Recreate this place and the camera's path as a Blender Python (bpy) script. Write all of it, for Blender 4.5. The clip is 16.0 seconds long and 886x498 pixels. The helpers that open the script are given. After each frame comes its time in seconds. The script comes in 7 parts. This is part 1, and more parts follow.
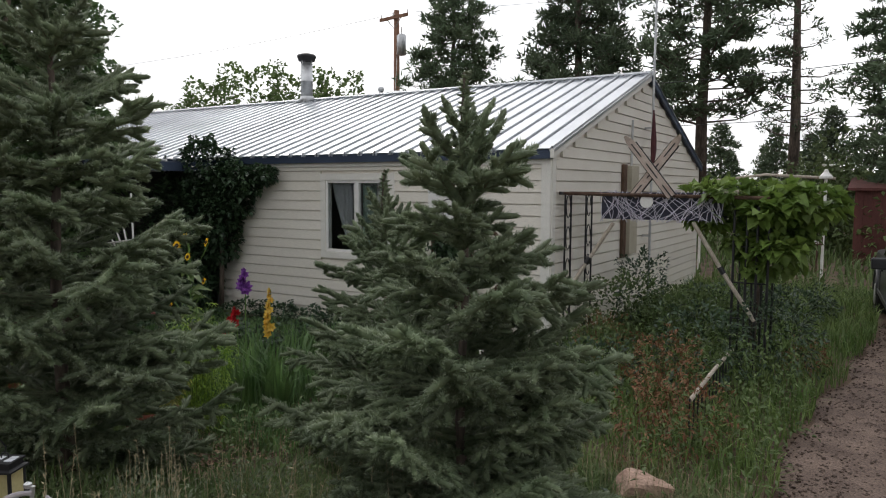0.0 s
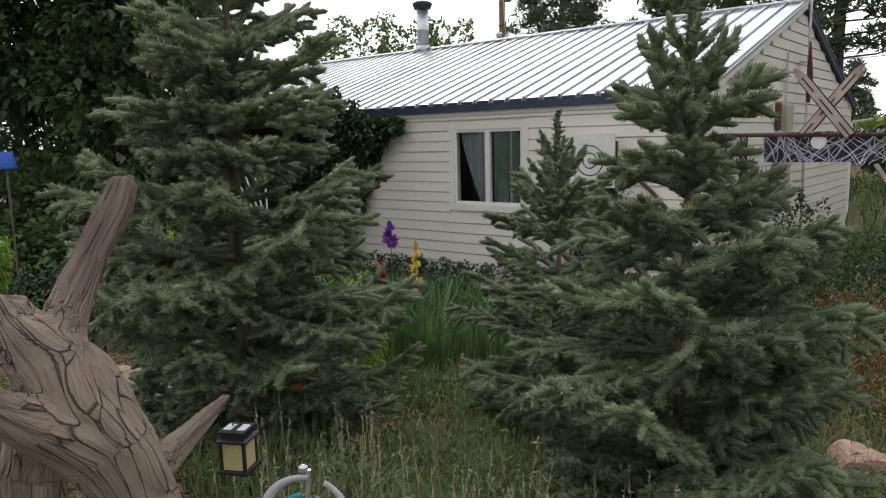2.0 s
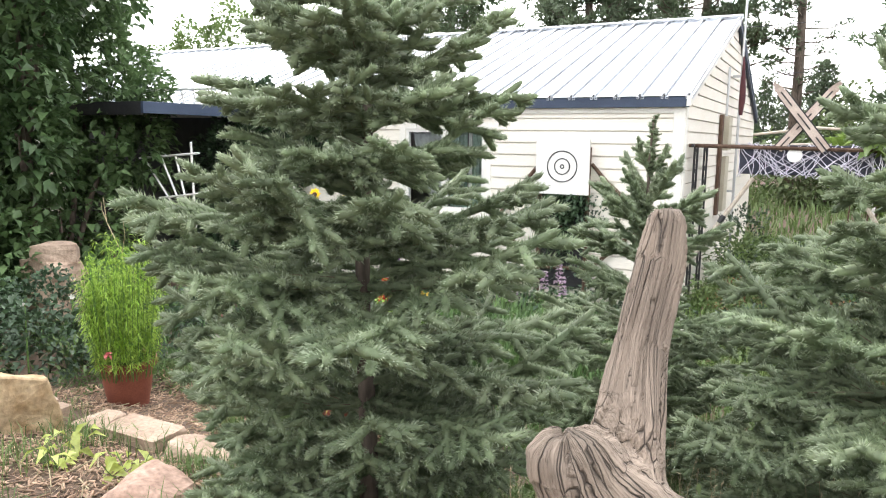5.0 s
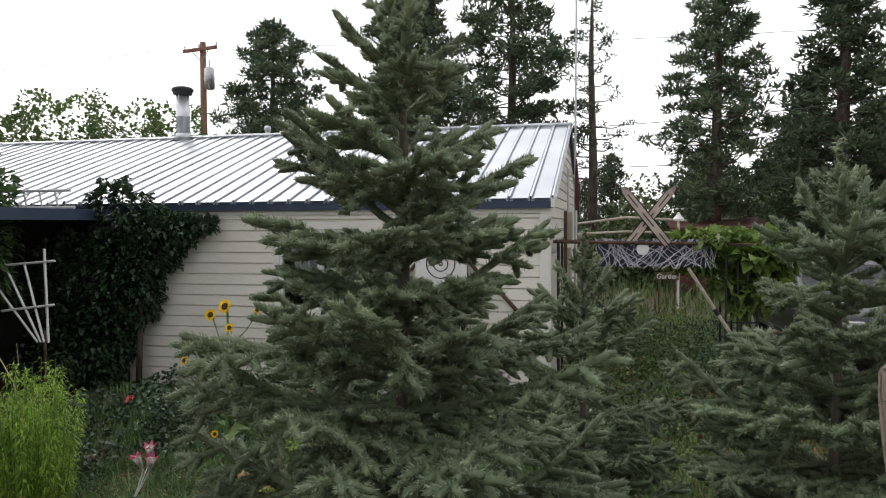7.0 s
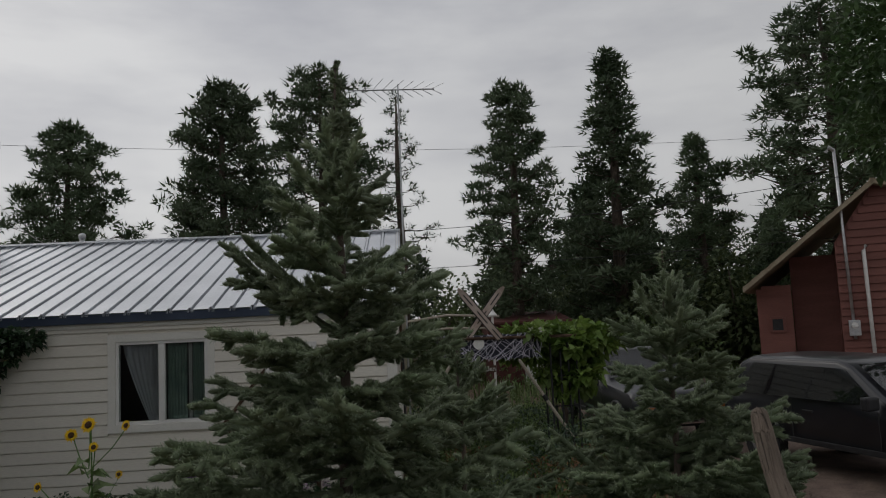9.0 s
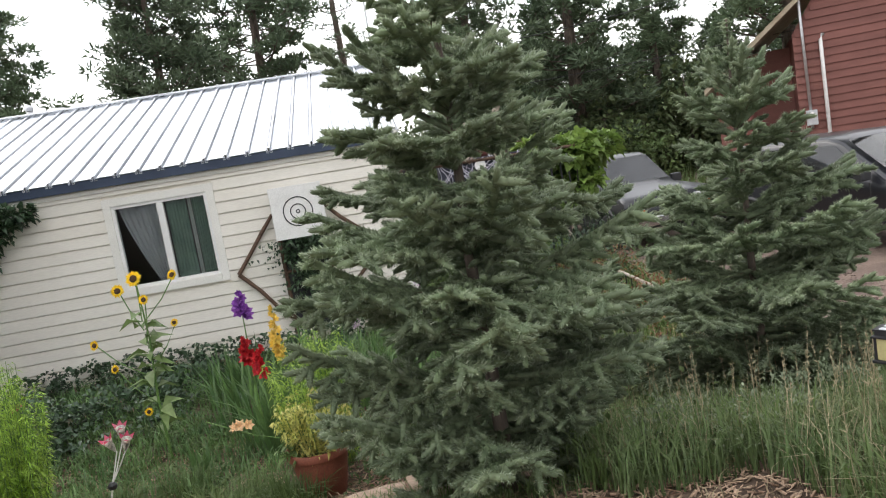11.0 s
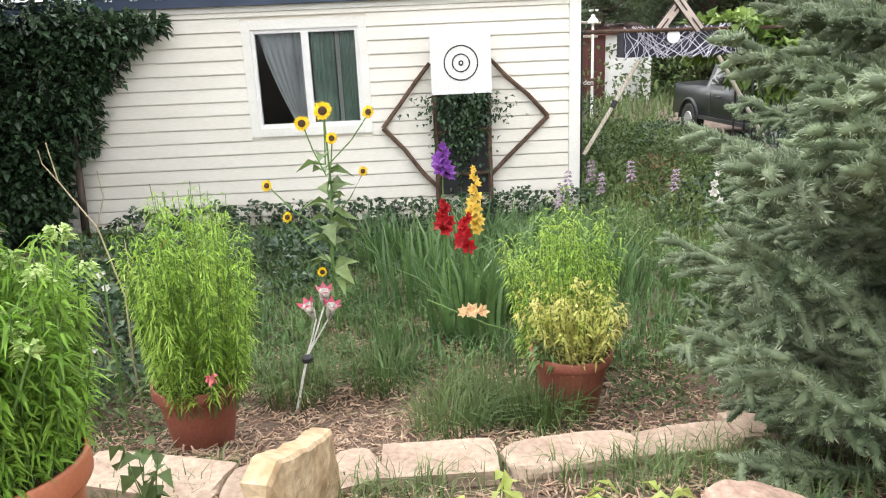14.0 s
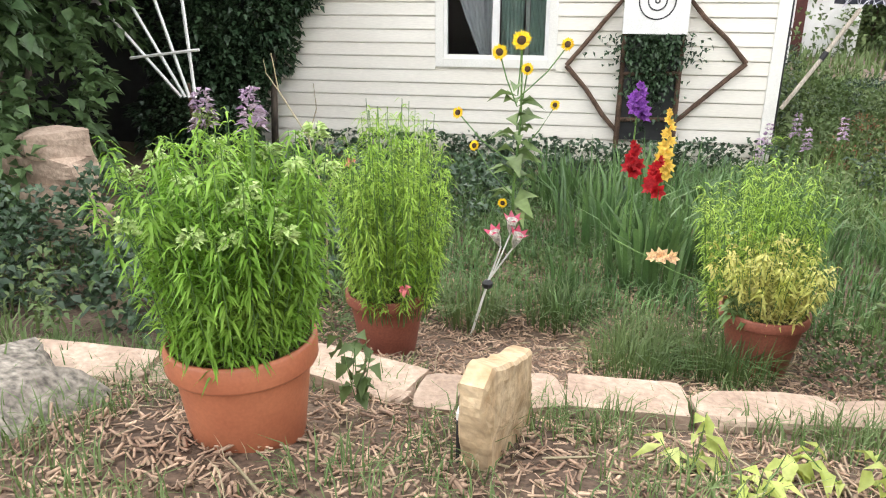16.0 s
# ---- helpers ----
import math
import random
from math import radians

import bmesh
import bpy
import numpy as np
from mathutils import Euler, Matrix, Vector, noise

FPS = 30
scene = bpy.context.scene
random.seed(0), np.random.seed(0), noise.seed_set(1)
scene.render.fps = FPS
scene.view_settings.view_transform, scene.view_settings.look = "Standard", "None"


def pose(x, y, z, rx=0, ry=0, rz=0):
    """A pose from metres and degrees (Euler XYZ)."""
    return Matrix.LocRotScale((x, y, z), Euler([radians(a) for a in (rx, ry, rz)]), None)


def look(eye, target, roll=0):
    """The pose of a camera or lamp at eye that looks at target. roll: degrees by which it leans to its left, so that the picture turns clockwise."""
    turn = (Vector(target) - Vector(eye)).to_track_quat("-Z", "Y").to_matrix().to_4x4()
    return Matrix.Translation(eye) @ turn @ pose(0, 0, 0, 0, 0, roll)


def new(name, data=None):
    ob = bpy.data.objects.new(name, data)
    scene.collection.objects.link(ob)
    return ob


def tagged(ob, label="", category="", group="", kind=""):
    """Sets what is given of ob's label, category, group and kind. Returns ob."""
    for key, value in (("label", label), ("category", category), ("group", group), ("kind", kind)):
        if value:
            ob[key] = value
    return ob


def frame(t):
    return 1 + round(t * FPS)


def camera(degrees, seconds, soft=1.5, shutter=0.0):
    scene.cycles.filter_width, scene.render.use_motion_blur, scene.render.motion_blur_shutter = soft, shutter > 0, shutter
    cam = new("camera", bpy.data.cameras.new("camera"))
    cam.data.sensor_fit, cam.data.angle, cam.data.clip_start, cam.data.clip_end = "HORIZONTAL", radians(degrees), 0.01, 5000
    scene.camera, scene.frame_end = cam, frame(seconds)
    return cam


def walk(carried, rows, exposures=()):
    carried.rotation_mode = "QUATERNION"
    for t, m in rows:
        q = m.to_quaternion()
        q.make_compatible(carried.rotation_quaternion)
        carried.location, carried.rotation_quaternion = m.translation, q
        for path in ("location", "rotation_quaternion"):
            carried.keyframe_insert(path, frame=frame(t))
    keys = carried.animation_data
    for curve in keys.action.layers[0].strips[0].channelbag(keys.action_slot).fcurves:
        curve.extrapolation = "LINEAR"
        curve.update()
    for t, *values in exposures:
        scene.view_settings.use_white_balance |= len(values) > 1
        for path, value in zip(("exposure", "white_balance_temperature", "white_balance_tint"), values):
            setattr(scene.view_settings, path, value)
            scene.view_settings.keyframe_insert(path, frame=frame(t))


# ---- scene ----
cam = camera(63.2, 16.0, soft=1.1)
PATH = [
    (0, (3.959, -9.246, 2.328), (2.913, -7.55, 2.155), 0.2),
    (0.5, (3.85, -9.287, 2.295), (2.539, -7.788, 2.104), -0.4),
    (1, (3.758, -9.352, 2.292), (2.302, -7.992, 2.122), 0.8),
    (1.5, (3.55, -9.302, 2.3), (2.108, -7.927, 2.122), 0.3),
    (2, (3.275, -9.226, 2.258), (2.016, -7.701, 1.961), -1.4),
    (2.5, (3.072, -9.254, 2.245), (1.848, -7.725, 1.844), 1.0),
    (3, (2.826, -9.188, 2.213), (1.5, -7.76, 1.761), 1.1),
    (3.5, (2.587, -9.194, 2.167), (1.359, -7.735, 1.564), 3.2),
    (4, (2.293, -9.371, 2.192), (1.174, -7.835, 1.568), 1.6),
    (4.5, (1.942, -9.452, 2.233), (0.897, -7.796, 1.827), 0.9),
    (6.8, (0.848, -9.938, 2.498), (0.39, -7.998, 2.334), 0.2),
    (7, (0.786, -10.06, 2.501), (0.341, -8.112, 2.431), -0.3),
    (7.5, (0.7, -10.215, 2.514), (0.235, -8.274, 2.641), 0.4),
    (8, (0.496, -10.285, 2.465), (0.286, -8.312, 2.714), 0.6),
    (8.2, (0.466, -10.387, 2.547), (0.338, -8.404, 2.776), -0.1),
    (10.3, (-0.411, -10.977, 2.487), (-0.149, -9.0, 2.639), -4.6),
    (10.5, (-0.49, -10.963, 2.467), (-0.247, -8.977, 2.47), -4.9),
    (11, (-0.67, -10.57, 2.327), (-0.457, -8.597, 2.082), -9.5),
    (11.5, (-0.982, -10.255, 2.255), (-0.688, -8.296, 1.982), -7.3),
    (12, (-1.301, -10.009, 2.191), (-0.948, -8.074, 1.833), -7.2),
    (12.5, (-1.543, -9.69, 2.17), (-1.318, -7.755, 1.719), -5.7),
    (13, (-1.796, -9.391, 2.114), (-1.542, -7.476, 1.598), -0.5),
    (13.5, (-1.961, -9.306, 2.122), (-1.682, -7.415, 1.533), 0.6),
    (14, (-2.049, -9.249, 2.15), (-1.998, -7.325, 1.607), -2.5),
    (14.5, (-2.122, -9.126, 2.113), (-2.288, -7.216, 1.542), -1.6),
    (15, (-2.141, -9.089, 2.151), (-2.369, -7.18, 1.6), -4.4),
    (15.5, (-2.24, -9.133, 2.133), (-2.509, -7.213, 1.642), -1.4),
    (16, (-2.3, -9.3, 2.095), (-2.648, -7.454, 1.41), -0.0),
]
walk(cam, [(t, look(eye, target, roll)) for t, eye, target, roll in PATH],
     exposures=[(0, -0.5), (1.8, -0.4), (2.5, 0.75), (3.1, 1.05), (3.5, 1.35), (4.7, 1.47), (6.8, 0.06), (7.4, -0.85), (8.2, -1.65), (10.4, -1.05), (11.0, 0.55), (12.5, 0.76), (13.5, 1.37), (16, 1.38)])

# ---- world and sun: a thinly clouded evening sky ----
world = bpy.data.worlds.new("world")
scene.world = world
world.use_nodes = True
wt = world.node_tree
wt.nodes.clear()
wout = wt.nodes.new("ShaderNodeOutputWorld")
wbg = wt.nodes.new("ShaderNodeBackground")
sky = wt.nodes.new("ShaderNodeTexSky")
sky.sky_type = 'NISHITA'
sky.sun_disc = False
sky.sun_elevation = radians(38)
sky.sun_rotation = radians(-50)
sky.air_density, sky.dust_density = 1.2, 2.0
wco = wt.nodes.new("ShaderNodeTexCoord")
wmap = wt.nodes.new("ShaderNodeMapping")
wmap.inputs["Scale"].default_value = (1.0, 1.0, 3.5)
cloud = wt.nodes.new("ShaderNodeTexNoise")
cloud.inputs["Scale"].default_value = 1.6
cloud.inputs["Detail"].default_value = 6
cloud.inputs["Roughness"].default_value = 0.55
cramp = wt.nodes.new("ShaderNodeValToRGB")
cramp.color_ramp.elements[0].position, cramp.color_ramp.elements[1].position = 0.30, 0.62
cramp.color_ramp.elements[0].color = (8.6, 8.7, 9.6, 1)
cramp.color_ramp.elements[1].color = (15.5, 15.5, 15.6, 1)
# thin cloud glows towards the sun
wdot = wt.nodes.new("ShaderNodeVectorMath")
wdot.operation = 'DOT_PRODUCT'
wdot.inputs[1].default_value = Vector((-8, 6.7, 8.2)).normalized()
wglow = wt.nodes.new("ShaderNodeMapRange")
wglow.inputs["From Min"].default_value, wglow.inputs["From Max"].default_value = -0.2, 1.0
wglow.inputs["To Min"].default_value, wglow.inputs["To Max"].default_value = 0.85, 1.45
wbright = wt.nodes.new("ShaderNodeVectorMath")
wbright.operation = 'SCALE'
wmix = wt.nodes.new("ShaderNodeMixRGB")
wmix.inputs[0].default_value = 0.88
wt.links.new(wco.outputs["Generated"], wmap.inputs["Vector"])
wt.links.new(wmap.outputs[0], cloud.inputs["Vector"])
wt.links.new(cloud.outputs["Fac"], cramp.inputs[0])
wt.links.new(sky.outputs[0], wmix.inputs[1])
wt.links.new(cramp.outputs[0], wmix.inputs[2])
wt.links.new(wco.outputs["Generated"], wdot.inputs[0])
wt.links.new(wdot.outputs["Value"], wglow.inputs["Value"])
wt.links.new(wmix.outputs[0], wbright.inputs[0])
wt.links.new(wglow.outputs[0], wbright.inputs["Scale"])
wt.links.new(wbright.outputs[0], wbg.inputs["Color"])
wbg.inputs["Strength"].default_value = 0.1
wt.links.new(wbg.outputs[0], wout.inputs[0])

sun = new("sun", bpy.data.lights.new("sun", "SUN"))
sun.data.energy, sun.data.angle, sun.data.color = 0.8, radians(25), (1.0, 0.96, 0.9)
sun.matrix_world = look((-8, 6.7, 8.2), (0, 0, 0))

R = random.Random(7)
RG = np.random.RandomState(11)


# ---- materials ----
def mat(name, c1, c2, scale=3.0, rough=0.7, metal=0.0, bump=0.25, bscale=80.0, rand=0.12, spec=0.4, stretch=(1, 1, 1), speck=0.35, translucent=0.0, coat=0.0):
    """A surface of two colours in soft patches, fine grain over them, relief, and a little change from piece to piece."""
    m = bpy.data.materials.new(name)
    m.use_nodes = True
    nt = m.node_tree
    nt.nodes.clear()
    N, L = nt.nodes.new, nt.links.new
    out, bsdf = N("ShaderNodeOutputMaterial"), N("ShaderNodeBsdfPrincipled")
    geo, mp = N("ShaderNodeNewGeometry"), N("ShaderNodeMapping")
    mp.inputs["Scale"].default_value = stretch
    L(geo.outputs["Position"], mp.inputs["Vector"])
    big, fine = N("ShaderNodeTexNoise"), N("ShaderNodeTexNoise")
    big.inputs["Scale"].default_value, big.inputs["Detail"].default_value = scale, 5
    fine.inputs["Scale"].default_value, fine.inputs["Detail"].default_value = bscale, 4
    L(mp.outputs[0], big.inputs["Vector"])
    L(mp.outputs[0], fine.inputs["Vector"])
    ramp = N("ShaderNodeValToRGB")
    ramp.color_ramp.elements[0].position, ramp.color_ramp.elements[1].position = 0.32, 0.68
    ramp.color_ramp.elements[0].color, ramp.color_ramp.elements[1].color = (*c1, 1), (*c2, 1)
    L(big.outputs["Fac"], ramp.inputs[0])
    # grain and piece-to-piece change, as a factor on brightness
    isl, obr = geo.outputs["Random Per Island"], N("ShaderNodeObjectInfo").outputs["Random"]
    add = N("ShaderNodeMath"); add.operation = 'ADD'
    L(isl, add.inputs[0]); L(obr, add.inputs[1])
    mr = N("ShaderNodeMapRange")
    mr.inputs["From Max"].default_value = 2.0
    mr.inputs["To Min"].default_value, mr.inputs["To Max"].default_value = 1 - rand, 1 + rand
    L(add.outputs[0], mr.inputs["Value"])
    fr = N("ShaderNodeMapRange")
    fr.inputs["From Min"].default_value, fr.inputs["From Max"].default_value = 0.3, 0.7
    fr.inputs["To Min"].default_value, fr.inputs["To Max"].default_value = 1 - speck, 1 + speck
    L(fine.outputs["Fac"], fr.inputs["Value"])
    mul = N("ShaderNodeMath"); mul.operation = 'MULTIPLY'
    L(mr.outputs[0], mul.inputs[0]); L(fr.outputs[0], mul.inputs[1])
    sc = N("ShaderNodeVectorMath"); sc.operation = 'SCALE'
    L(ramp.outputs[0], sc.inputs[0]); L(mul.outputs[0], sc.inputs["Scale"])
    L(sc.outputs[0], bsdf.inputs["Base Color"])
    bsdf.inputs["Roughness"].default_value = rough
    bsdf.inputs["Metallic"].default_value = metal
    bsdf.inputs["Specular IOR Level"].default_value = spec
    bsdf.inputs["Coat Weight"].default_value = coat
    if bump:
        bp = N("ShaderNodeBump")
        bp.inputs["Strength"].default_value, bp.inputs["Distance"].default_value = bump, 0.01
        L(fine.outputs["Fac"], bp.inputs["Height"])
        L(bp.outputs[0], bsdf.inputs["Normal"])
    if translucent:
        tr, mx = N("ShaderNodeBsdfTranslucent"), N("ShaderNodeMixShader")
        L(sc.outputs[0], tr.inputs["Color"])
        mx.inputs[0].default_value = translucent
        L(bsdf.outputs[0], mx.inputs[1]); L(tr.outputs[0], mx.inputs[2])
        L(mx.outputs[0], out.inputs[0])
    else:
        L(bsdf.outputs[0], out.inputs[0])
    return m


def glass_mat(name, tint=(0.8, 0.85, 0.85)):
    m = bpy.data.materials.new(name)
    m.use_nodes = True
    b = m.node_tree.nodes["Principled BSDF"]
    b.inputs["Base Color"].default_value = (*tint, 1)
    b.inputs["Roughness"].default_value = 0.03
    b.inputs["Transmission Weight"].default_value = 1.0
    b.inputs["IOR"].default_value = 1.2
    return m


M_SIDING = mat("cream vinyl siding", (0.74, 0.695, 0.61), (0.80, 0.765, 0.69), 1.2, 0.55, bump=0.12, bscale=40, rand=0.04, speck=0.06, stretch=(0.3, 1, 2))
M_TRIM = mat("white painted trim", (0.74, 0.72, 0.66), (0.80, 0.78, 0.73), 2, 0.5, bump=0.1, bscale=60, rand=0.03, speck=0.06)
M_ROOF = mat("bare corrugated steel roof", (0.55, 0.57, 0.60), (0.72, 0.74, 0.77), 0.7, 0.38, metal=0.75, bump=0.05, bscale=30, rand=0.06, speck=0.06)
M_FASCIA = mat("navy painted fascia", (0.03, 0.045, 0.08), (0.045, 0.065, 0.11), 2, 0.5, bump=0.1, rand=0.03, speck=0.15)
M_GLASS = glass_mat("window glass")
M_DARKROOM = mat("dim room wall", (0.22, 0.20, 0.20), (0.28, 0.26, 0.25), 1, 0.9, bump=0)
M_SOIL = mat("dry brown soil", (0.07, 0.045, 0.03), (0.14, 0.095, 0.065), 1.5, 0.95, bump=0.6, bscale=45, rand=0.0, speck=0.5)
M_NEEDLE = mat("blue green spruce needles", (0.155, 0.208, 0.114), (0.245, 0.295, 0.174), 5, 0.5, bump=0, rand=0.4, speck=0.25, bscale=20, translucent=0.45)
M_NEEDLE_TIP = mat("pale young spruce needles", (0.29, 0.35, 0.235), (0.39, 0.445, 0.315), 5, 0.5, bump=0, rand=0.35, speck=0.2, bscale=20, translucent=0.35)
M_TWIG = mat("brown spruce twig", (0.11, 0.075, 0.05), (0.18, 0.13, 0.09), 8, 0.85, bump=0.4, rand=0.1)
M_BARK = mat("grey brown bark", (0.07, 0.055, 0.045), (0.16, 0.125, 0.10), 6, 0.95, bump=1.0, bscale=25, stretch=(1, 1, 0.25), rand=0.1, speck=0.5)
M_PINE = mat("dark pine needles", (0.075, 0.115, 0.062), (0.132, 0.175, 0.098), 0.6, 0.6, bump=0, rand=0.45, speck=0.25, bscale=6, translucent=0.2)
M_LEAF = mat("bright green herb leaves", (0.16, 0.34, 0.03), (0.31, 0.50, 0.075), 4, 0.55, bump=0, rand=0.4, speck=0.2, bscale=30, translucent=0.4)
M_LEAFY = mat("yellowing herb leaves", (0.36, 0.40, 0.07), (0.62, 0.55, 0.20), 5, 0.55, bump=0, rand=0.35, speck=0.2, bscale=30, translucent=0.35)
M_FEATHER = mat("feathery yellow green leaves", (0.21, 0.36, 0.04), (0.38, 0.52, 0.10), 4, 0.55, bump=0, rand=0.4, speck=0.2, bscale=30, translucent=0.4)
M_LIME = mat("lime green broad leaves", (0.33, 0.40, 0.075), (0.52, 0.56, 0.19), 6, 0.5, bump=0.1, rand=0.3, speck=0.15, bscale=40, translucent=0.35)
M_IVY = mat("dark climbing vine leaves", (0.030, 0.062, 0.030), (0.062, 0.108, 0.05), 3, 0.4, bump=0, rand=0.4, speck=0.2, bscale=25, translucent=0.12)
M_GRAPE = mat("grape leaves", (0.11, 0.19, 0.04), (0.22, 0.31, 0.07), 2, 0.5, bump=0, rand=0.4, speck=0.2, bscale=25, translucent=0.35)
M_WEED = mat("green meadow weeds", (0.080, 0.135, 0.04), (0.155, 0.21, 0.075), 1.3, 0.6, bump=0, rand=0.4, speck=0.2, bscale=20, translucent=0.3)
M_BLADE = mat("grey green grass blades", (0.10, 0.160, 0.055), (0.22, 0.255, 0.115), 1.1, 0.6, bump=0, rand=0.45, speck=0.2, bscale=20, translucent=0.3)
M_YARD = mat("fresh green yard grass", (0.10, 0.18, 0.045), (0.21, 0.29, 0.09), 1.1, 0.6, bump=0, rand=0.45, speck=0.2, bscale=20, translucent=0.3)
M_STRAW = mat("dry straw", (0.26, 0.215, 0.125), (0.40, 0.34, 0.22), 2, 0.8, bump=0, rand=0.3, speck=0.2)
M_CHIP = mat("wood chip mulch", (0.205, 0.12, 0.08), (0.53, 0.38, 0.265), 9, 0.9, bump=0.3, rand=0.6, speck=0.25)
M_TERRA = mat("terracotta plastic", (0.33, 0.105, 0.052), (0.42, 0.15, 0.075), 4, 0.5, bump=0.08, rand=0.05, speck=0.08)
M_TERRA_DARK = mat("weathered dark terracotta", (0.20, 0.062, 0.040), (0.29, 0.098, 0.062), 5, 0.6, bump=0.12, rand=0.05, speck=0.15)
M_STONE = mat("pale sandstone", (0.32, 0.23, 0.17), (0.455, 0.345, 0.262), 5, 0.9, bump=0.8, bscale=35, rand=0.12, speck=0.2)
M_SLAB = mat("golden sandstone slab", (0.37, 0.25, 0.135), (0.54, 0.41, 0.26), 9, 0.9, bump=0.9, bscale=28, rand=0.05, speck=0.22)
M_PINKROCK = mat("pinkish granite", (0.34, 0.22, 0.165), (0.46, 0.32, 0.25), 8, 0.9, bump=0.8, bscale=45, rand=0.1, speck=0.25)
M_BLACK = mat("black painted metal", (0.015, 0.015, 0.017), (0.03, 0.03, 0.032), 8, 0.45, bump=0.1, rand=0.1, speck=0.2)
M_GALV = mat("galvanized steel", (0.45, 0.46, 0.47), (0.6, 0.61, 0.62), 6, 0.4, metal=0.85, bump=0.05, rand=0.1, speck=0.12)
M_WHITE = mat("white paint", (0.72, 0.71, 0.68), (0.8, 0.79, 0.77), 5, 0.6, bump=0.1, rand=0.04, speck=0.08)
M_POLE = mat("weathered utility pole", (0.17, 0.09, 0.06), (0.25, 0.14, 0.09), 2, 0.9, bump=0.5, stretch=(4, 4, 0.4), speck=0.3)
M_STICK = mat("dark rough sticks", (0.06, 0.035, 0.022), (0.13, 0.08, 0.055), 9, 0.9, bump=0.8, bscale=60, speck=0.4)
M_REDWALL = mat("barn red siding", (0.165, 0.066, 0.053), (0.225, 0.092, 0.074), 1.5, 0.7, bump=0.2, bscale=30, rand=0.08, speck=0.1, stretch=(0.4, 0.4, 2))
M_CARGLASS = mat("tinted car glass", (0.02, 0.024, 0.026), (0.03, 0.034, 0.036), 2, 0.03, bump=0, rand=0, speck=0.05, spec=1.0, coat=1.0)
M_SHINGLE = mat("tan roof shingles", (0.30, 0.25, 0.17), (0.42, 0.36, 0.26), 3, 0.9, bump=0.5, bscale=40, rand=0.15, speck=0.2)


# ---- mesh helpers ----
def part(name, bm, material, parent=None, label="", smooth=False):
    me = bpy.data.meshes.new(name)
    bm.normal_update()
    bm.to_mesh(me)
    bm.free()
    me.materials.append(material)
    if smooth:
        me.polygons.foreach_set("use_smooth", [True] * len(me.polygons))
    ob = new(name, me)
    if parent:
        ob.parent = parent
    if label:
        ob["label"] = label
    return ob


def thing(name, label, category, at=(0, 0, 0), group="", kind=""):
    ob = new(name)
    ob.empty_display_size = 0.1
    ob.location = at
    return tagged(ob, label, category, group, kind)


def raw_mesh(name, V, F, materials, index=None):
    """A mesh out of vertex and triangle arrays."""
    me = bpy.data.meshes.new(name)
    V, F = np.asarray(V, dtype=np.float32), np.asarray(F, dtype=np.int32)
    me.vertices.add(len(V))
    me.vertices.foreach_set("co", V.ravel())
    me.loops.add(F.size)
    me.loops.foreach_set("vertex_index", F.ravel())
    me.polygons.add(len(F))
    me.polygons.foreach_set("loop_start", np.arange(0, F.size, F.shape[1], dtype=np.int32))
    for m in materials:
        me.materials.append(m)
    if index is not None:
        me.polygons.foreach_set("material_index", np.asarray(index, dtype=np.int32))
    me.update(calc_edges=True)
    return me


def join(*meshes):
    """Several (V, F) pairs as one."""
    Vs, Fs, n = [], [], 0
    for V, F in meshes:
        if len(V) == 0:
            continue
        Vs.append(V); Fs.append(np.asarray(F) + n); n += len(V)
    return np.concatenate(Vs), np.concatenate(Fs)


def box(bm, x0, x1, y0, y1, z0, z1, bevel=0.0):
    r = bmesh.ops.create_cube(bm, size=1.0, matrix=Matrix.Translation(((x0 + x1) / 2, (y0 + y1) / 2, (z0 + z1) / 2)) @ Matrix.Diagonal((abs(x1 - x0), abs(y1 - y0), abs(z1 - z0), 1)))
    if bevel:
        es = list({e for v in r["verts"] for e in v.link_edges})
        bmesh.ops.bevel(bm, geom=es, offset=bevel, segments=2, profile=0.6, affect='EDGES')
    return bm


def new_box(*a, bevel=0.0):
    return box(bmesh.new(), *a, bevel=bevel)


def tube(bm, pts, radii, n=8, cap=True):
    """A round bar along pts."""
    pts = [Vector(p) for p in pts]
    if not hasattr(radii, "__len__"):
        radii = [radii] * len(pts)
    rings, ref = [], Vector((0.31, 0.17, 0.93)).normalized()
    for i, p in enumerate(pts):
        d = (pts[min(i + 1, len(pts) - 1)] - pts[max(i - 1, 0)]).normalized()
        if abs(d.dot(ref)) > 0.95:
            ref = Vector((0.93, 0.2, 0.1)).normalized()
        a = d.cross(ref).normalized(); b = d.cross(a)
        rings.append([bm.verts.new(p + (a * math.cos(k * math.tau / n) + b * math.sin(k * math.tau / n)) * radii[i]) for k in range(n)])
    for r0, r1 in zip(rings, rings[1:]):
        for k in range(n):
            bm.faces.new((r0[k], r0[(k + 1) % n], r1[(k + 1) % n], r1[k]))
    if cap:
        bm.faces.new(rings[0][::-1]); bm.faces.new(rings[-1])
    return bm


def new_tube(pts, radii, n=8):
    return tube(bmesh.new(), pts, radii, n)


def lathe(bm, profile, n=32, cx=0, cy=0):
    rings = [[bm.verts.new((cx + r * math.cos(k * math.tau / n), cy + r * math.sin(k * math.tau / n), z)) for k in range(n)] for r, z in profile]
    for r0, r1 in zip(rings, rings[1:]):
        for k in range(n):
            bm.faces.new((r0[k], r0[(k + 1) % n], r1[(k + 1) % n], r1[k]))
    bm.faces.new(rings[0][::-1]); bm.faces.new(rings[-1])
    return bm


